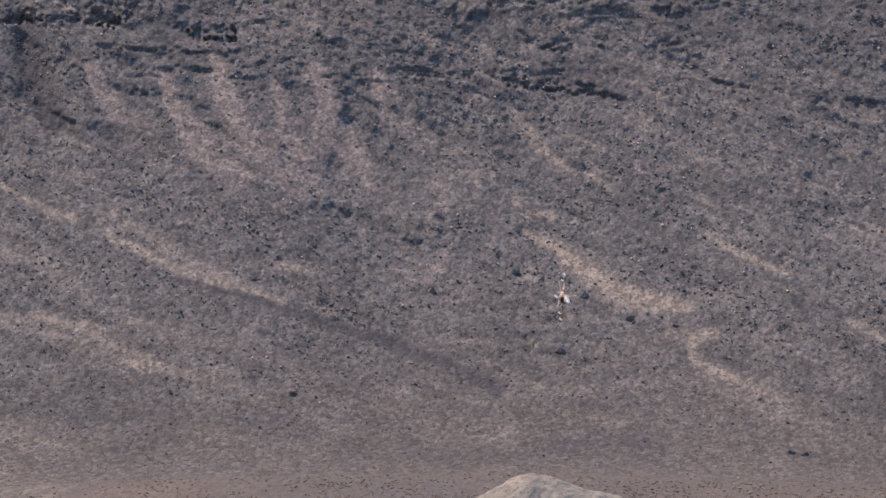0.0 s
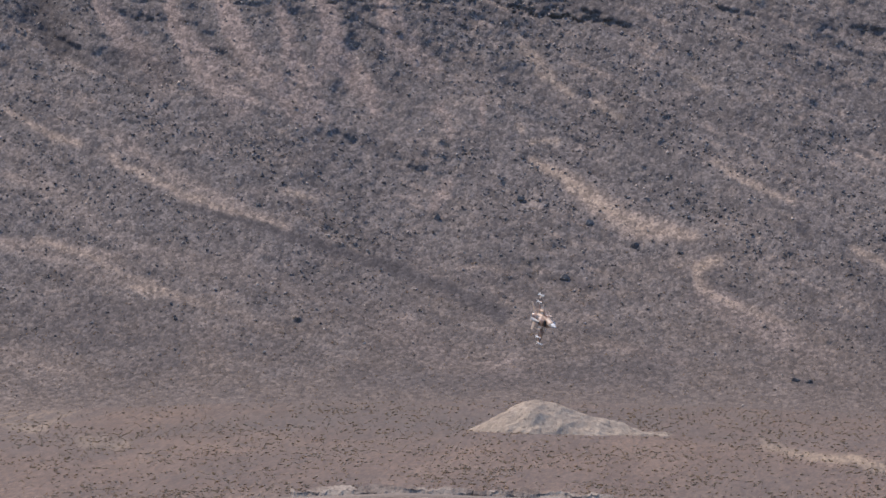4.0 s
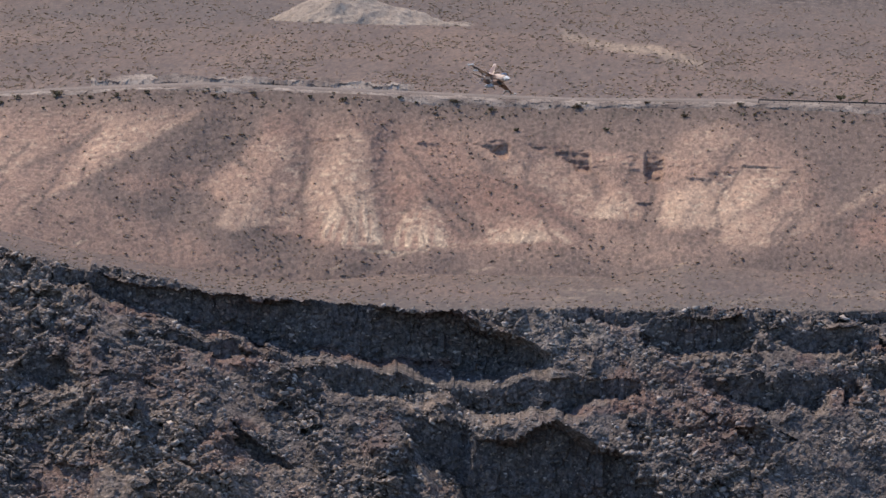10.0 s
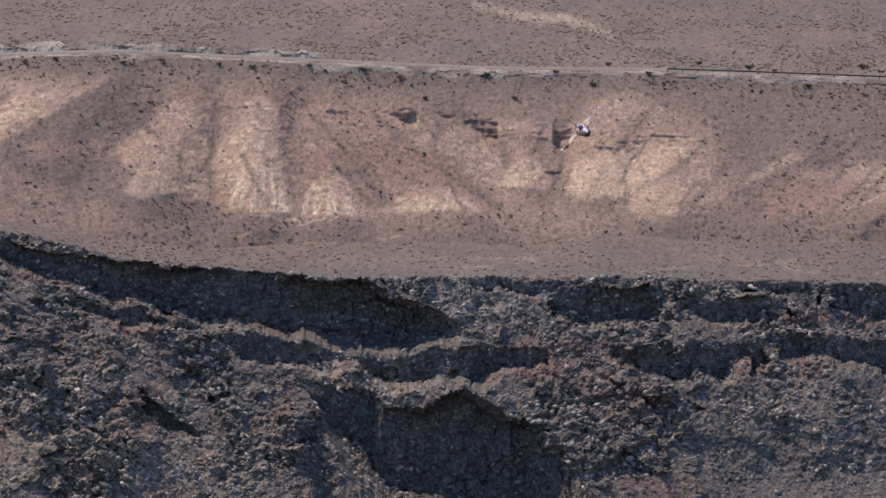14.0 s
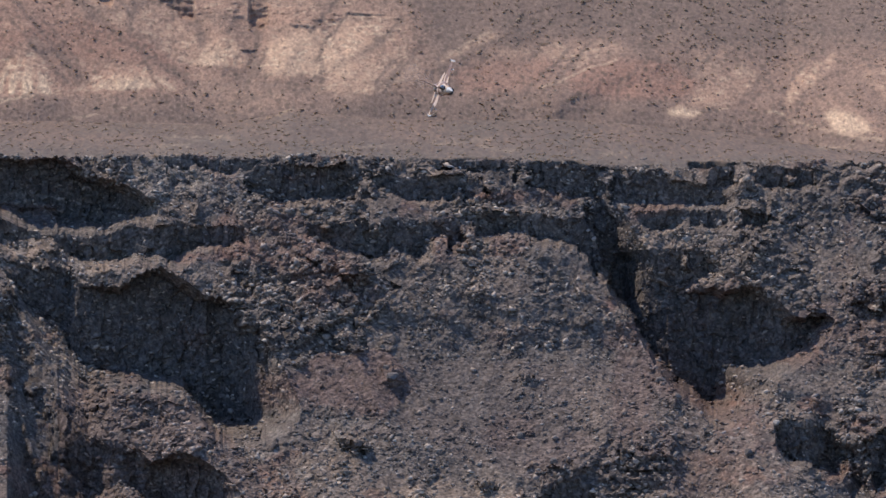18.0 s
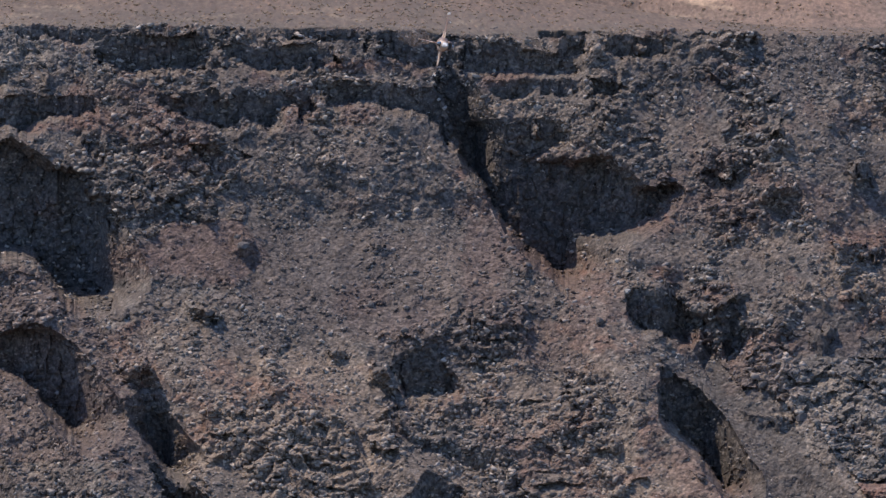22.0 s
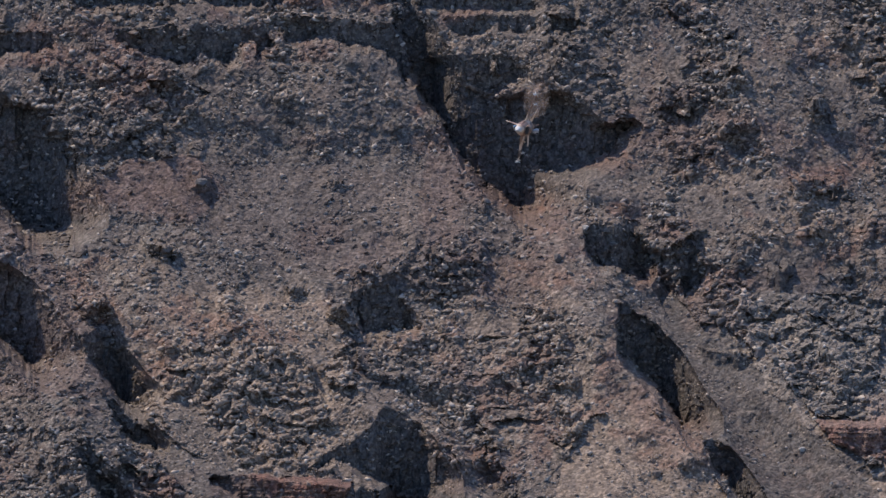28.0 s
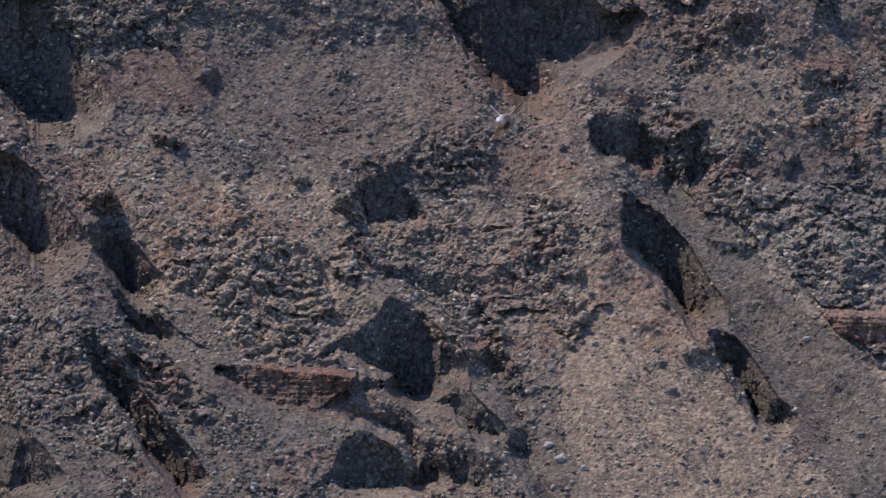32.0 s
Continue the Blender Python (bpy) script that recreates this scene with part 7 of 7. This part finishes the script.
def bushes_at(rows, mat, label, group, seed):
    rng = random.Random(seed)
    kinds = [desert_bush(seed + k, mat) for k in range(3)]
    places = []
    for k, (b, e, size) in enumerate(rows):
        at, d = on_land(b, e)
        s = size * 0.1 * d / 1400 * GROW
        m = pose(at.x, at.y, at.z - 0.05 * s, 0, 0, rng.uniform(0, 360)) @ Matrix.Diagonal((s * 1.1, s * 1.1, s * rng.uniform(0.75, 0.95), 1))
        places.append(m)
    for k, m in enumerate(places):
        ob = copy_thing(kinds[k % 3], m) if k > 2 else kinds[k]
        tagged(ob, label, "bush", group)
    for k in range(3):
        kinds[k].matrix_world = places[k]


BARK = leafy("grey_stems", (0.12, 0.1, 0.085), (0.2, 0.17, 0.14))
bushes_at(BUSHES, leafy("olive_bush_leaves", (0.2, 0.17, 0.115), (0.32, 0.27, 0.19), 0.6), "rounded olive-brown desert bush beside the gravel road bank", "bushes along the road", 400)
bushes_at(GREEN_BUSHES, leafy("green_bush_leaves", (0.17, 0.165, 0.1), (0.28, 0.26, 0.165), 0.6), "grey-green desert bush on the plain near the road", "green bushes near the road", 410)


def guard_rail():
    """A weathered steel rail on posts along the road's edge, coloured dark like its shaded side."""
    root = new("guard_rail")
    lo, hi = RAIL[0][0], RAIL[-1][0]
    spots = []
    for b in np.linspace(lo, hi, 22):
        d = float(np.interp(b, PLAINER.b, PLAINER.road_d)) + 1.0
        e = float(np.interp(b, PLAINER.b, PLAINER.road_el))
        spots.append(Vector((d * math.sin(b * DEG), d * math.cos(b * DEG), (d - 1.0) * math.tan(e * DEG) + 0.35)) * GROW)
    root.location = spots[0]
    # base colours are kept dark because the rail shows its shaded side
    steel = boulder_material("weathered_shade_steel", (0.05, 0.047, 0.045), (0.09, 0.08, 0.07))
    wood = boulder_material("dark_rail_post", (0.06, 0.05, 0.042), (0.11, 0.09, 0.075))
    bm = bmesh.new()
    shape = [(-0.04, 0.5), (-0.1, 0.58), (-0.04, 0.66), (-0.04, 0.72), (-0.1, 0.8), (-0.04, 0.88)]
    rows = []
    for p in spots:
        q = p - spots[0]
        rows.append([bm.verts.new(q + Vector((0, y, z))) for y, z in shape] + [bm.verts.new(q + Vector((0, y + 0.02, z))) for y, z in reversed(shape)])
    for r, s in zip(rows, rows[1:]):
        for i in range(12):
            bm.faces.new((r[i], r[(i + 1) % 12], s[(i + 1) % 12], s[i]))
    part("beam", bm, steel, root)
    bm = bmesh.new()
    bmesh.ops.create_cube(bm, size=1, matrix=Matrix.Translation((0, 0, 0.35)) @ Matrix.Diagonal((0.2, 0.2, 1.1, 1)))
    first = part("post", bm, wood, root)
    for p in spots[1:]:
        ob = new("post", first.data)
        ob.parent = root
        ob.location = p - spots[0] + Vector((0, 0.1, 0))
    first.location = (0, 0.1, 0)
    return tagged(root, "weathered steel guard rail on posts beside the road, coloured dark as in shade", "guard rail")


guard_rail()


# ---- the fighter jet ----
def camouflage():
    m, nt, b = material("desert_camouflage", 0.55)
    tc = nt.nodes.new("ShaderNodeTexCoord").outputs["Object"]
    edge = noise_tex(nt, 0.34, 1.5, 0.4, tc)
    col = mix(nt, ramp(nt, edge, 0.49, 0.52), (0.2, 0.115, 0.075), (0.56, 0.42, 0.31))
    second = noise_tex(nt, 0.27, 1.0, 0.4, tc, (1.3, 0.8, 1.1))
    col = mix(nt, ramp(nt, second, 0.6, 0.62), col, (0.07, 0.05, 0.042))
    wear = noise_tex(nt, 3.5, 6, 0.7, tc)
    col = mix(nt, 1.0, col, mix(nt, ramp(nt, wear, 0.3, 0.7), (0.86, 0.86, 0.86), (1.1, 1.1, 1.1)), "MULTIPLY")
    nt.links.new(col, b.inputs["Base Color"])
    return m


def plain(name, colour, rough, metal=0.0, scale=4.0):
    m, nt, b = material(name, rough, metal)
    n = noise_tex(nt, scale, 5, 0.65)
    nt.links.new(mix(nt, 1.0, colour, mix(nt, ramp(nt, n, 0.3, 0.7), (0.82, 0.82, 0.82), (1.15, 1.15, 1.15)), "MULTIPLY"), b.inputs["Base Color"])
    return m


CAMO = camouflage()
WHITE = plain("white_paint", (0.5, 0.5, 0.485), 0.5)
PALE_GREY = plain("pale_grey_paint", (0.3, 0.29, 0.28), 0.55)
CANOPY = plain("smoked_canopy", (0.02, 0.02, 0.022), 0.06)
DARK = plain("intake_dark", (0.03, 0.03, 0.03), 0.7)
STEEL = plain("burnt_steel", (0.22, 0.2, 0.18), 0.38, 0.9)
MISSILE = plain("missile_white", (0.6, 0.6, 0.58), 0.5)
TAN = plain("tan_paint", (0.5, 0.37, 0.27), 0.55)


def hull(rings, sides=20, caps=True):
    """A lofted body: rings of (y, half width, half height, centre z, squareness)."""
    bm = bmesh.new()
    loops = []
    for y, w, h, z, sq in rings:
        loop = []
        for i in range(sides):
            a = 2 * math.pi * i / sides
            c, s = math.cos(a), math.sin(a)
            loop.append(bm.verts.new((w * math.copysign(abs(c) ** sq, c), y, z + h * math.copysign(abs(s) ** sq, s))))
        loops.append(loop)
    for p, q in zip(loops, loops[1:]):
        for i in range(sides):
            bm.faces.new((p[i], p[(i + 1) % sides], q[(i + 1) % sides], q[i]))
    if caps:
        bm.faces.new(loops[0])
        bm.faces.new(loops[-1][::-1])
    bmesh.ops.recalc_face_normals(bm, faces=bm.faces)
    for f in bm.faces:
        f.smooth = len(f.verts) == 4
    return bm


def blade(root, tip, thick_root, thick_tip):
    """A wing or fin: root and tip are (lead point, trail point); a thin lens section between them."""
    bm = bmesh.new()
    (ra, rb), (ta, tb) = [[Vector(p) for p in pair] for pair in (root, tip)]
    up = (rb - ra).cross(ta - ra).normalized()
    loops = []
    for k in range(5):
        s = k / 4
        a, b, th = ra.lerp(ta, s), rb.lerp(tb, s), thick_root * (1 - s) + thick_tip * s
        loop = [bm.verts.new(a.lerp(b, f) + up * th * g) for f, g in ((0, 0), (0.12, 0.36), (0.4, 0.5), (0.75, 0.28), (1, 0.02), (1, -0.02), (0.75, -0.28), (0.4, -0.5), (0.12, -0.36))]
        loops.append(loop)
    n = len(loops[0])
    for p, q in zip(loops, loops[1:]):
        for i in range(n):
            bm.faces.new((p[i], p[(i + 1) % n], q[(i + 1) % n], q[i]))
    bm.faces.new(loops[0])
    bm.faces.new(loops[-1][::-1])
    bmesh.ops.recalc_face_normals(bm, faces=bm.faces)
    return bm


def store(length, radius, at, nose=0.3):
    """A round store: tank or missile body, lying along y."""
    x, y, z = at
    rings = [(y + length / 2 * f, max(radius * g, 0.01), max(radius * g, 0.01), z, 1) for f, g in ((1, 0.02), (1 - nose * 0.4, 0.5), (1 - nose, 0.85), (1 - nose * 1.6, 1), (-0.5, 1), (-0.8, 0.75), (-1, 0.35))]
    bm = hull(rings, 12)
    bmesh.ops.translate(bm, verts=bm.verts, vec=(x, 0, 0))
    return bm


def fins(at, size, count=4, turn=45):
    bm = bmesh.new()
    x, y, z = at
    for k in range(count):
        a = radians(turn + k * 360 / count)
        d = Vector((math.cos(a), 0, math.sin(a)))
        side = Vector((-math.sin(a), 0, math.cos(a))) * 0.015
        base = Vector((x, y, z))
        pts = [base + d * 0.05 + Vector((0, size, 0)), base + d * size + Vector((0, 0.1, 0)), base + d * size + Vector((0, -size * 0.3, 0)), base + d * 0.05 + Vector((0, -size * 0.4, 0))]
        lo, hi = [bm.verts.new(p - side) for p in pts], [bm.verts.new(p + side) for p in pts]
        bm.faces.new(lo[::-1])
        bm.faces.new(hi)
        for i in range(4):
            bm.faces.new((lo[i], lo[(i + 1) % 4], hi[(i + 1) % 4], hi[i]))
    return bm


def fighter_jet():
    jet = tagged(new("fighter_jet"), "single-engine fighter jet in tan and brown desert camouflage, white nose", "aircraft")
    part("fuselage", hull([(5.5, 0.46, 0.5, 0.06, 1), (4.2, 0.62, 0.66, 0.08, 0.95), (2.6, 0.85, 0.78, 0.08, 0.85), (1.0, 1.1, 0.78, 0.0, 0.8), (-1.0, 1.2, 0.76, 0.0, 0.8), (-3.0, 1.05, 0.74, 0.0, 0.85), (-4.8, 0.78, 0.72, 0.02, 0.95), (-5.9, 0.62, 0.62, 0.03, 1)]), CAMO, jet)
    part("nose_cone", hull([(8.0, 0.02, 0.02, -0.12, 1), (7.4, 0.16, 0.17, -0.09, 1), (6.6, 0.32, 0.34, -0.03, 1), (5.48, 0.47, 0.51, 0.06, 1)]), WHITE, jet, "white nose cone")
    part("probe", hull([(8.7, 0.015, 0.015, -0.13, 1), (7.95, 0.03, 0.03, -0.12, 1)], 8), STEEL, jet)
    part("canopy", hull([(5.0, 0.05, 0.05, 0.55, 1), (4.5, 0.3, 0.3, 0.62, 1), (3.7, 0.42, 0.5, 0.7, 1), (2.8, 0.42, 0.5, 0.74, 1), (1.8, 0.3, 0.32, 0.7, 1), (0.9, 0.1, 0.1, 0.62, 1)], 16), CANOPY, jet, "dark smoked canopy")
    part("spine", hull([(1.6, 0.26, 0.26, 0.66, 1), (-1.0, 0.3, 0.26, 0.66, 1), (-4.5, 0.2, 0.2, 0.6, 1), (-6.0, 0.08, 0.1, 0.5, 1)], 14), CAMO, jet)
    intake = part("intake", hull([(3.1, 0.62, 0.34, -0.86, 0.8), (2.4, 0.72, 0.42, -0.84, 0.8), (0.5, 0.8, 0.46, -0.66, 0.85), (-2.5, 0.66, 0.36, -0.46, 0.9), (-4.5, 0.4, 0.2, -0.4, 1)], 20), CAMO, jet)
    part("intake_mouth", hull([(3.14, 0.55, 0.28, -0.86, 0.8), (2.2, 0.5, 0.26, -0.84, 0.8)], 20), DARK, intake, "dark intake opening")
    nozzle = part("nozzle", hull([(-5.85, 0.6, 0.6, 0.03, 1), (-6.5, 0.56, 0.56, 0.03, 1), (-7.0, 0.46, 0.46, 0.03, 1)], 24), STEEL, jet, "burnt steel nozzle")
    part("nozzle_throat", hull([(-7.02, 0.4, 0.4, 0.03, 1), (-6.6, 0.3, 0.3, 0.03, 1)], 24), DARK, nozzle)
    part("vertical_fin", blade(((0, -2.6, 0.7), (0, -6.3, 0.6)), ((0, -5.3, 3.55), (0, -6.7, 3.55)), 0.28, 0.08), CAMO, jet)
    for s in (1, -1):
        part("wing", blade(((s * 0.9, 1.5, 0.02), (s * 0.9, -3.5, 0.02)), ((s * 4.75, -2.0, 0.0), (s * 4.75, -3.3, 0.0)), 0.3, 0.1), CAMO, jet)
        part("strake", blade(((s * 0.55, 4.3, 0.12), (s * 0.55, 1.2, 0.1)), ((s * 1.15, 1.7, 0.06), (s * 1.15, 0.9, 0.05)), 0.1, 0.06), CAMO, jet)
        part("tailplane", blade(((s * 0.75, -4.2, 0.0), (s * 0.75, -6.6, 0.0)), ((s * 2.8, -6.2, -0.3), (s * 2.8, -7.2, -0.3)), 0.18, 0.06), TAN, jet)
        part("ventral_fin", blade(((s * 0.42, -3.9, -0.5), (s * 0.42, -5.4, -0.5)), ((s * 0.72, -4.6, -1.25), (s * 0.72, -5.4, -1.25)), 0.08, 0.05), CAMO, jet)
        rail = part("missile_rail", hull([(-1.3, 0.06, 0.07, 0, 1), (-1.7, 0.09, 0.1, 0, 1), (-3.6, 0.09, 0.1, 0, 1), (-3.8, 0.05, 0.05, 0, 1)], 8), TAN, jet)
        rail.location = (s * 4.8, 0, 0)
        body = part("missile", store(3.2, 0.11, (s * 4.95, -2.1, 0.0), 0.2), MISSILE, jet, "white wing-tip missile")
        part("missile_fins", fins((s * 4.95, -3.5, 0.0), 0.36), MISSILE, body)
        part("missile_canards", fins((s * 4.95, -0.95, 0.0), 0.24), MISSILE, body)
        part("pylon", blade(((s * 1.95, 0.0, -0.1), (s * 1.95, -2.9, -0.1)), ((s * 1.95, -0.3, -0.45), (s * 1.95, -2.6, -0.45)), 0.14, 0.12), CAMO, jet)
        part("outer_pylon", blade(((s * 3.6, -1.2, -0.05), (s * 3.6, -3.0, -0.05)), ((s * 3.6, -1.3, -0.32), (s * 3.6, -2.8, -0.32)), 0.12, 0.1), TAN, jet)
        pod = part("under_wing_missile", store(2.9, 0.1, (s * 3.6, -1.9, -0.42), 0.2), MISSILE, jet, "white missile under the wing")
        part("pod_fins", fins((s * 3.6, -3.1, -0.42), 0.3), MISSILE, pod)
    part("centre_pylon", blade(((0, 0.2, -0.75), (0, -2.6, -0.75)), ((0, 0.0, -1.15), (0, -2.4, -1.15)), 0.16, 0.14), TAN, jet)
    tank = part("drop_tank", store(5.2, 0.33, (0, -1.2, -1.5), 0.45), PALE_GREY, jet, "pale grey drop tank under the belly")
    part("tank_fins", fins((0, -3.5, -1.5), 0.42, 3, 90), PALE_GREY, tank)
    return jet


JET = fighter_jet()


def haze():
    """Brownish exhaust smoke behind the jet, in soft thin puffs."""
    m, nt, b = material("thin_smoke", 1.0)
    b.inputs["Base Color"].default_value = (0.5, 0.4, 0.34, 1)
    clear = nt.nodes.new("ShaderNodeBsdfTransparent")
    mx = nt.nodes.new("ShaderNodeMixShader")
    nt.links.new(ramp(nt, noise_tex(nt, 0.6, 4, 0.6), 0.42, 0.7, 0.0, 0.15), mx.inputs[0])
    lit = nt.nodes.new("ShaderNodeBsdfTranslucent")
    lit.inputs[0].default_value = (0.5, 0.4, 0.34, 1)
    both = nt.nodes.new("ShaderNodeMixShader")
    nt.links.new(b.outputs[0], both.inputs[1])
    nt.links.new(lit.outputs[0], both.inputs[2])
    nt.links.new(clear.outputs[0], mx.inputs[1])
    nt.links.new(both.outputs[0], mx.inputs[2])
    nt.links.new(mx.outputs[0], nt.nodes["Material Output"].inputs["Surface"])
    plume = tagged(new("exhaust_plume"), "faint brown exhaust smoke trailing behind the jet", "smoke")
    for k, size in enumerate((1.0, 0.7, 0.4)):
        bm = bmesh.new()
        bmesh.ops.create_icosphere(bm, subdivisions=4, radius=1)
        for v in bm.verts:
            back = 0.5 - 0.5 * v.co.y
            wide = size * (0.5 + 2.1 * back) * (1 + 0.45 * noise.fractal(Vector((v.co.x, 3.5 * v.co.y, v.co.z)) * 1.6 + Vector((k * 3.1, 0, 0)), 1.0, 2.0, 4))
            v.co = Vector((v.co.x * wide, -6.0 - 18.5 * back * (0.85 + 0.15 * size), v.co.z * wide))
        for f in bm.faces:
            f.smooth = True
        part("puff", bm, m, plume)
    return plume


PLUME = haze()


# ---- what moves ----
# seconds, place in metres and turn in degrees of the jet
JET_PATH = [
    (0.0, -111.58, 1826.57, -29.79, -121.3, -81.9, -46.6), (0.5, -111.20, 1799.00, -31.28, -113.3, -84.4, -53.3), (1.0, -111.03, 1771.40, -33.63, -114.1, -84.7, -53.2),
    (1.5, -110.33, 1743.85, -35.54, -99.4, -84.8, -66.8), (2.0, -109.30, 1716.34, -37.85, -104.0, -84.9, -62.0), (2.5, -109.60, 1709.61, -39.43, -114.1, -82.3, -48.7),
    (4.5, -107.26, 1682.69, -49.54, -86.1, -82.1, -71.2), (5.0, -105.65, 1676.02, -52.25, -77.3, -82.7, -79.1), (5.5, -103.54, 1663.87, -55.33, -47.6, -81.6, -105.6),
    (6.0, -100.87, 1651.86, -57.72, -46.0, -81.6, -108.2), (6.5, -98.13, 1639.90, -59.22, -32.1, -80.1, -121.5), (7.0, -95.33, 1627.90, -61.37, -19.6, -76.9, -133.6),
    (7.5, -91.78, 1615.87, -63.70, -8.2, -72.2, -145.7), (8.0, -87.95, 1603.79, -66.18, -6.0, -68.0, -148.4), (8.5, -84.89, 1591.70, -67.68, -4.0, -62.9, -150.0),
    (9.0, -80.87, 1579.62, -70.02, -0.1, -54.3, -152.4), (9.5, -76.44, 1567.54, -72.26, 2.5, -44.4, -157.6), (10.0, -72.10, 1555.48, -74.20, 4.2, -34.6, -159.9),
    (10.5, -68.77, 1543.40, -75.41, 4.4, -28.8, -159.4), (11.0, -63.94, 1531.35, -77.21, 4.7, -18.7, -162.3), (11.5, -59.24, 1519.29, -79.03, 8.9, -7.6, -165.8),
    (12.0, -54.40, 1507.23, -80.42, 6.9, 5.4, -166.6), (12.5, -50.75, 1498.35, -81.52, 7.2, 13.1, -166.4), (13.0, -45.89, 1489.48, -82.88, 6.7, 29.0, -169.6),
    (13.5, -41.33, 1480.63, -83.63, 1.4, 40.4, -171.6), (15.5, -25.99, 1444.82, -88.40, 2.4, 64.3, -168.5), (16.0, -22.23, 1435.83, -89.55, 0.5, 66.4, -168.1),
    (16.5, -18.93, 1426.87, -90.41, 3.8, 63.9, -167.0), (17.0, -15.40, 1417.90, -91.40, 3.1, 65.8, -166.1), (17.5, -11.63, 1408.92, -92.58, 2.1, 66.2, -168.1),
    (18.0, -8.00, 1399.95, -93.81, 3.1, 65.6, -166.7), (18.5, -5.44, 1390.98, -94.68, 5.6, 63.9, -164.5), (19.0, -1.97, 1382.00, -95.91, 1.7, 66.0, -168.7),
    (19.5, 1.27, 1371.94, -96.91, 5.0, 67.6, -166.7), (20.0, 4.69, 1361.85, -98.06, 7.3, 69.6, -165.8), (20.5, 7.16, 1351.78, -98.73, 6.5, 70.5, -166.7),
    (21.0, 10.02, 1341.65, -99.90, 10.0, 72.9, -163.9), (21.5, 12.91, 1331.50, -101.09, 15.0, 74.8, -161.7), (22.0, 15.78, 1321.35, -102.15, 12.5, 76.0, -164.5),
    (22.5, 17.79, 1311.22, -102.86, 13.0, 78.7, -166.0), (23.0, 20.27, 1301.03, -103.91, 13.3, 78.3, -165.9), (23.5, 22.55, 1290.83, -105.02, 12.8, 79.4, -169.3),
    (24.0, 24.43, 1280.62, -106.27, 11.2, 78.3, -172.6), (24.5, 25.86, 1270.47, -107.03, 13.7, 77.8, -170.7), (25.0, 27.49, 1260.28, -108.15, 20.2, 77.8, -165.3),
    (25.5, 28.85, 1250.10, -109.29, 16.7, 78.1, -170.1), (27.5, 31.83, 1209.49, -113.12, 8.9, 75.6, -179.5), (28.0, 31.91, 1199.37, -113.79, 14.3, 75.2, -175.8),
    (28.5, 31.81, 1190.49, -114.69, 12.5, 75.5, -177.3), (29.0, 31.55, 1181.59, -115.84, 12.4, 72.9, -179.4), (29.5, 31.13, 1172.69, -116.93, 13.8, 71.4, -176.7),
    (30.0, 30.42, 1163.86, -117.37, 16.1, 69.3, -176.6), (30.5, 29.80, 1154.96, -118.50, 9.3, 67.0, 179.1), (31.0, 28.68, 1146.07, -119.62, 12.4, 61.5, -178.7),
    (31.5, 27.79, 1137.20, -120.51, 11.4, 54.1, -179.3), (32.0, 26.82, 1128.37, -121.02, 10.6, 50.3, 179.8),
]


# seconds, and how far the smoke's end lies to the side and above the jet, in metres, over its 24 m
SMOKE = [(0, 0, 0), (5, -1, -0.5), (8, -2, 0.5), (9.2, -2.5, 0.3), (10.5, -7, 0), (13, -10, 0.5), (16, -7, 1), (19, -5, 1), (22, -6, 0.5), (25, -3, 1), (28, 3, 3), (29, 5, 2), (29.6, 9, 2), (30, 14, 2.5), (31, 14, 6), (31.5, 15, 8), (32, 16, 9)]


def drift(t, x, y, z):
    side, up = (float(np.interp(t, [r[0] for r in SMOKE], [r[k] for r in SMOKE])) for k in (1, 2))
    away = math.sqrt(24.0 ** 2 - side ** 2 - up ** 2)
    return pose(x, y, z, math.degrees(math.asin(-up / 24.0)), 0, math.degrees(math.atan2(side, -away)))


def motions():
    flight = [(t, pose(*p)) for t, *p in JET_PATH]
    walk(JET, flight)
    walk(PLUME, [(t, drift(t, *p[:3])) for t, *p in JET_PATH])


motions()
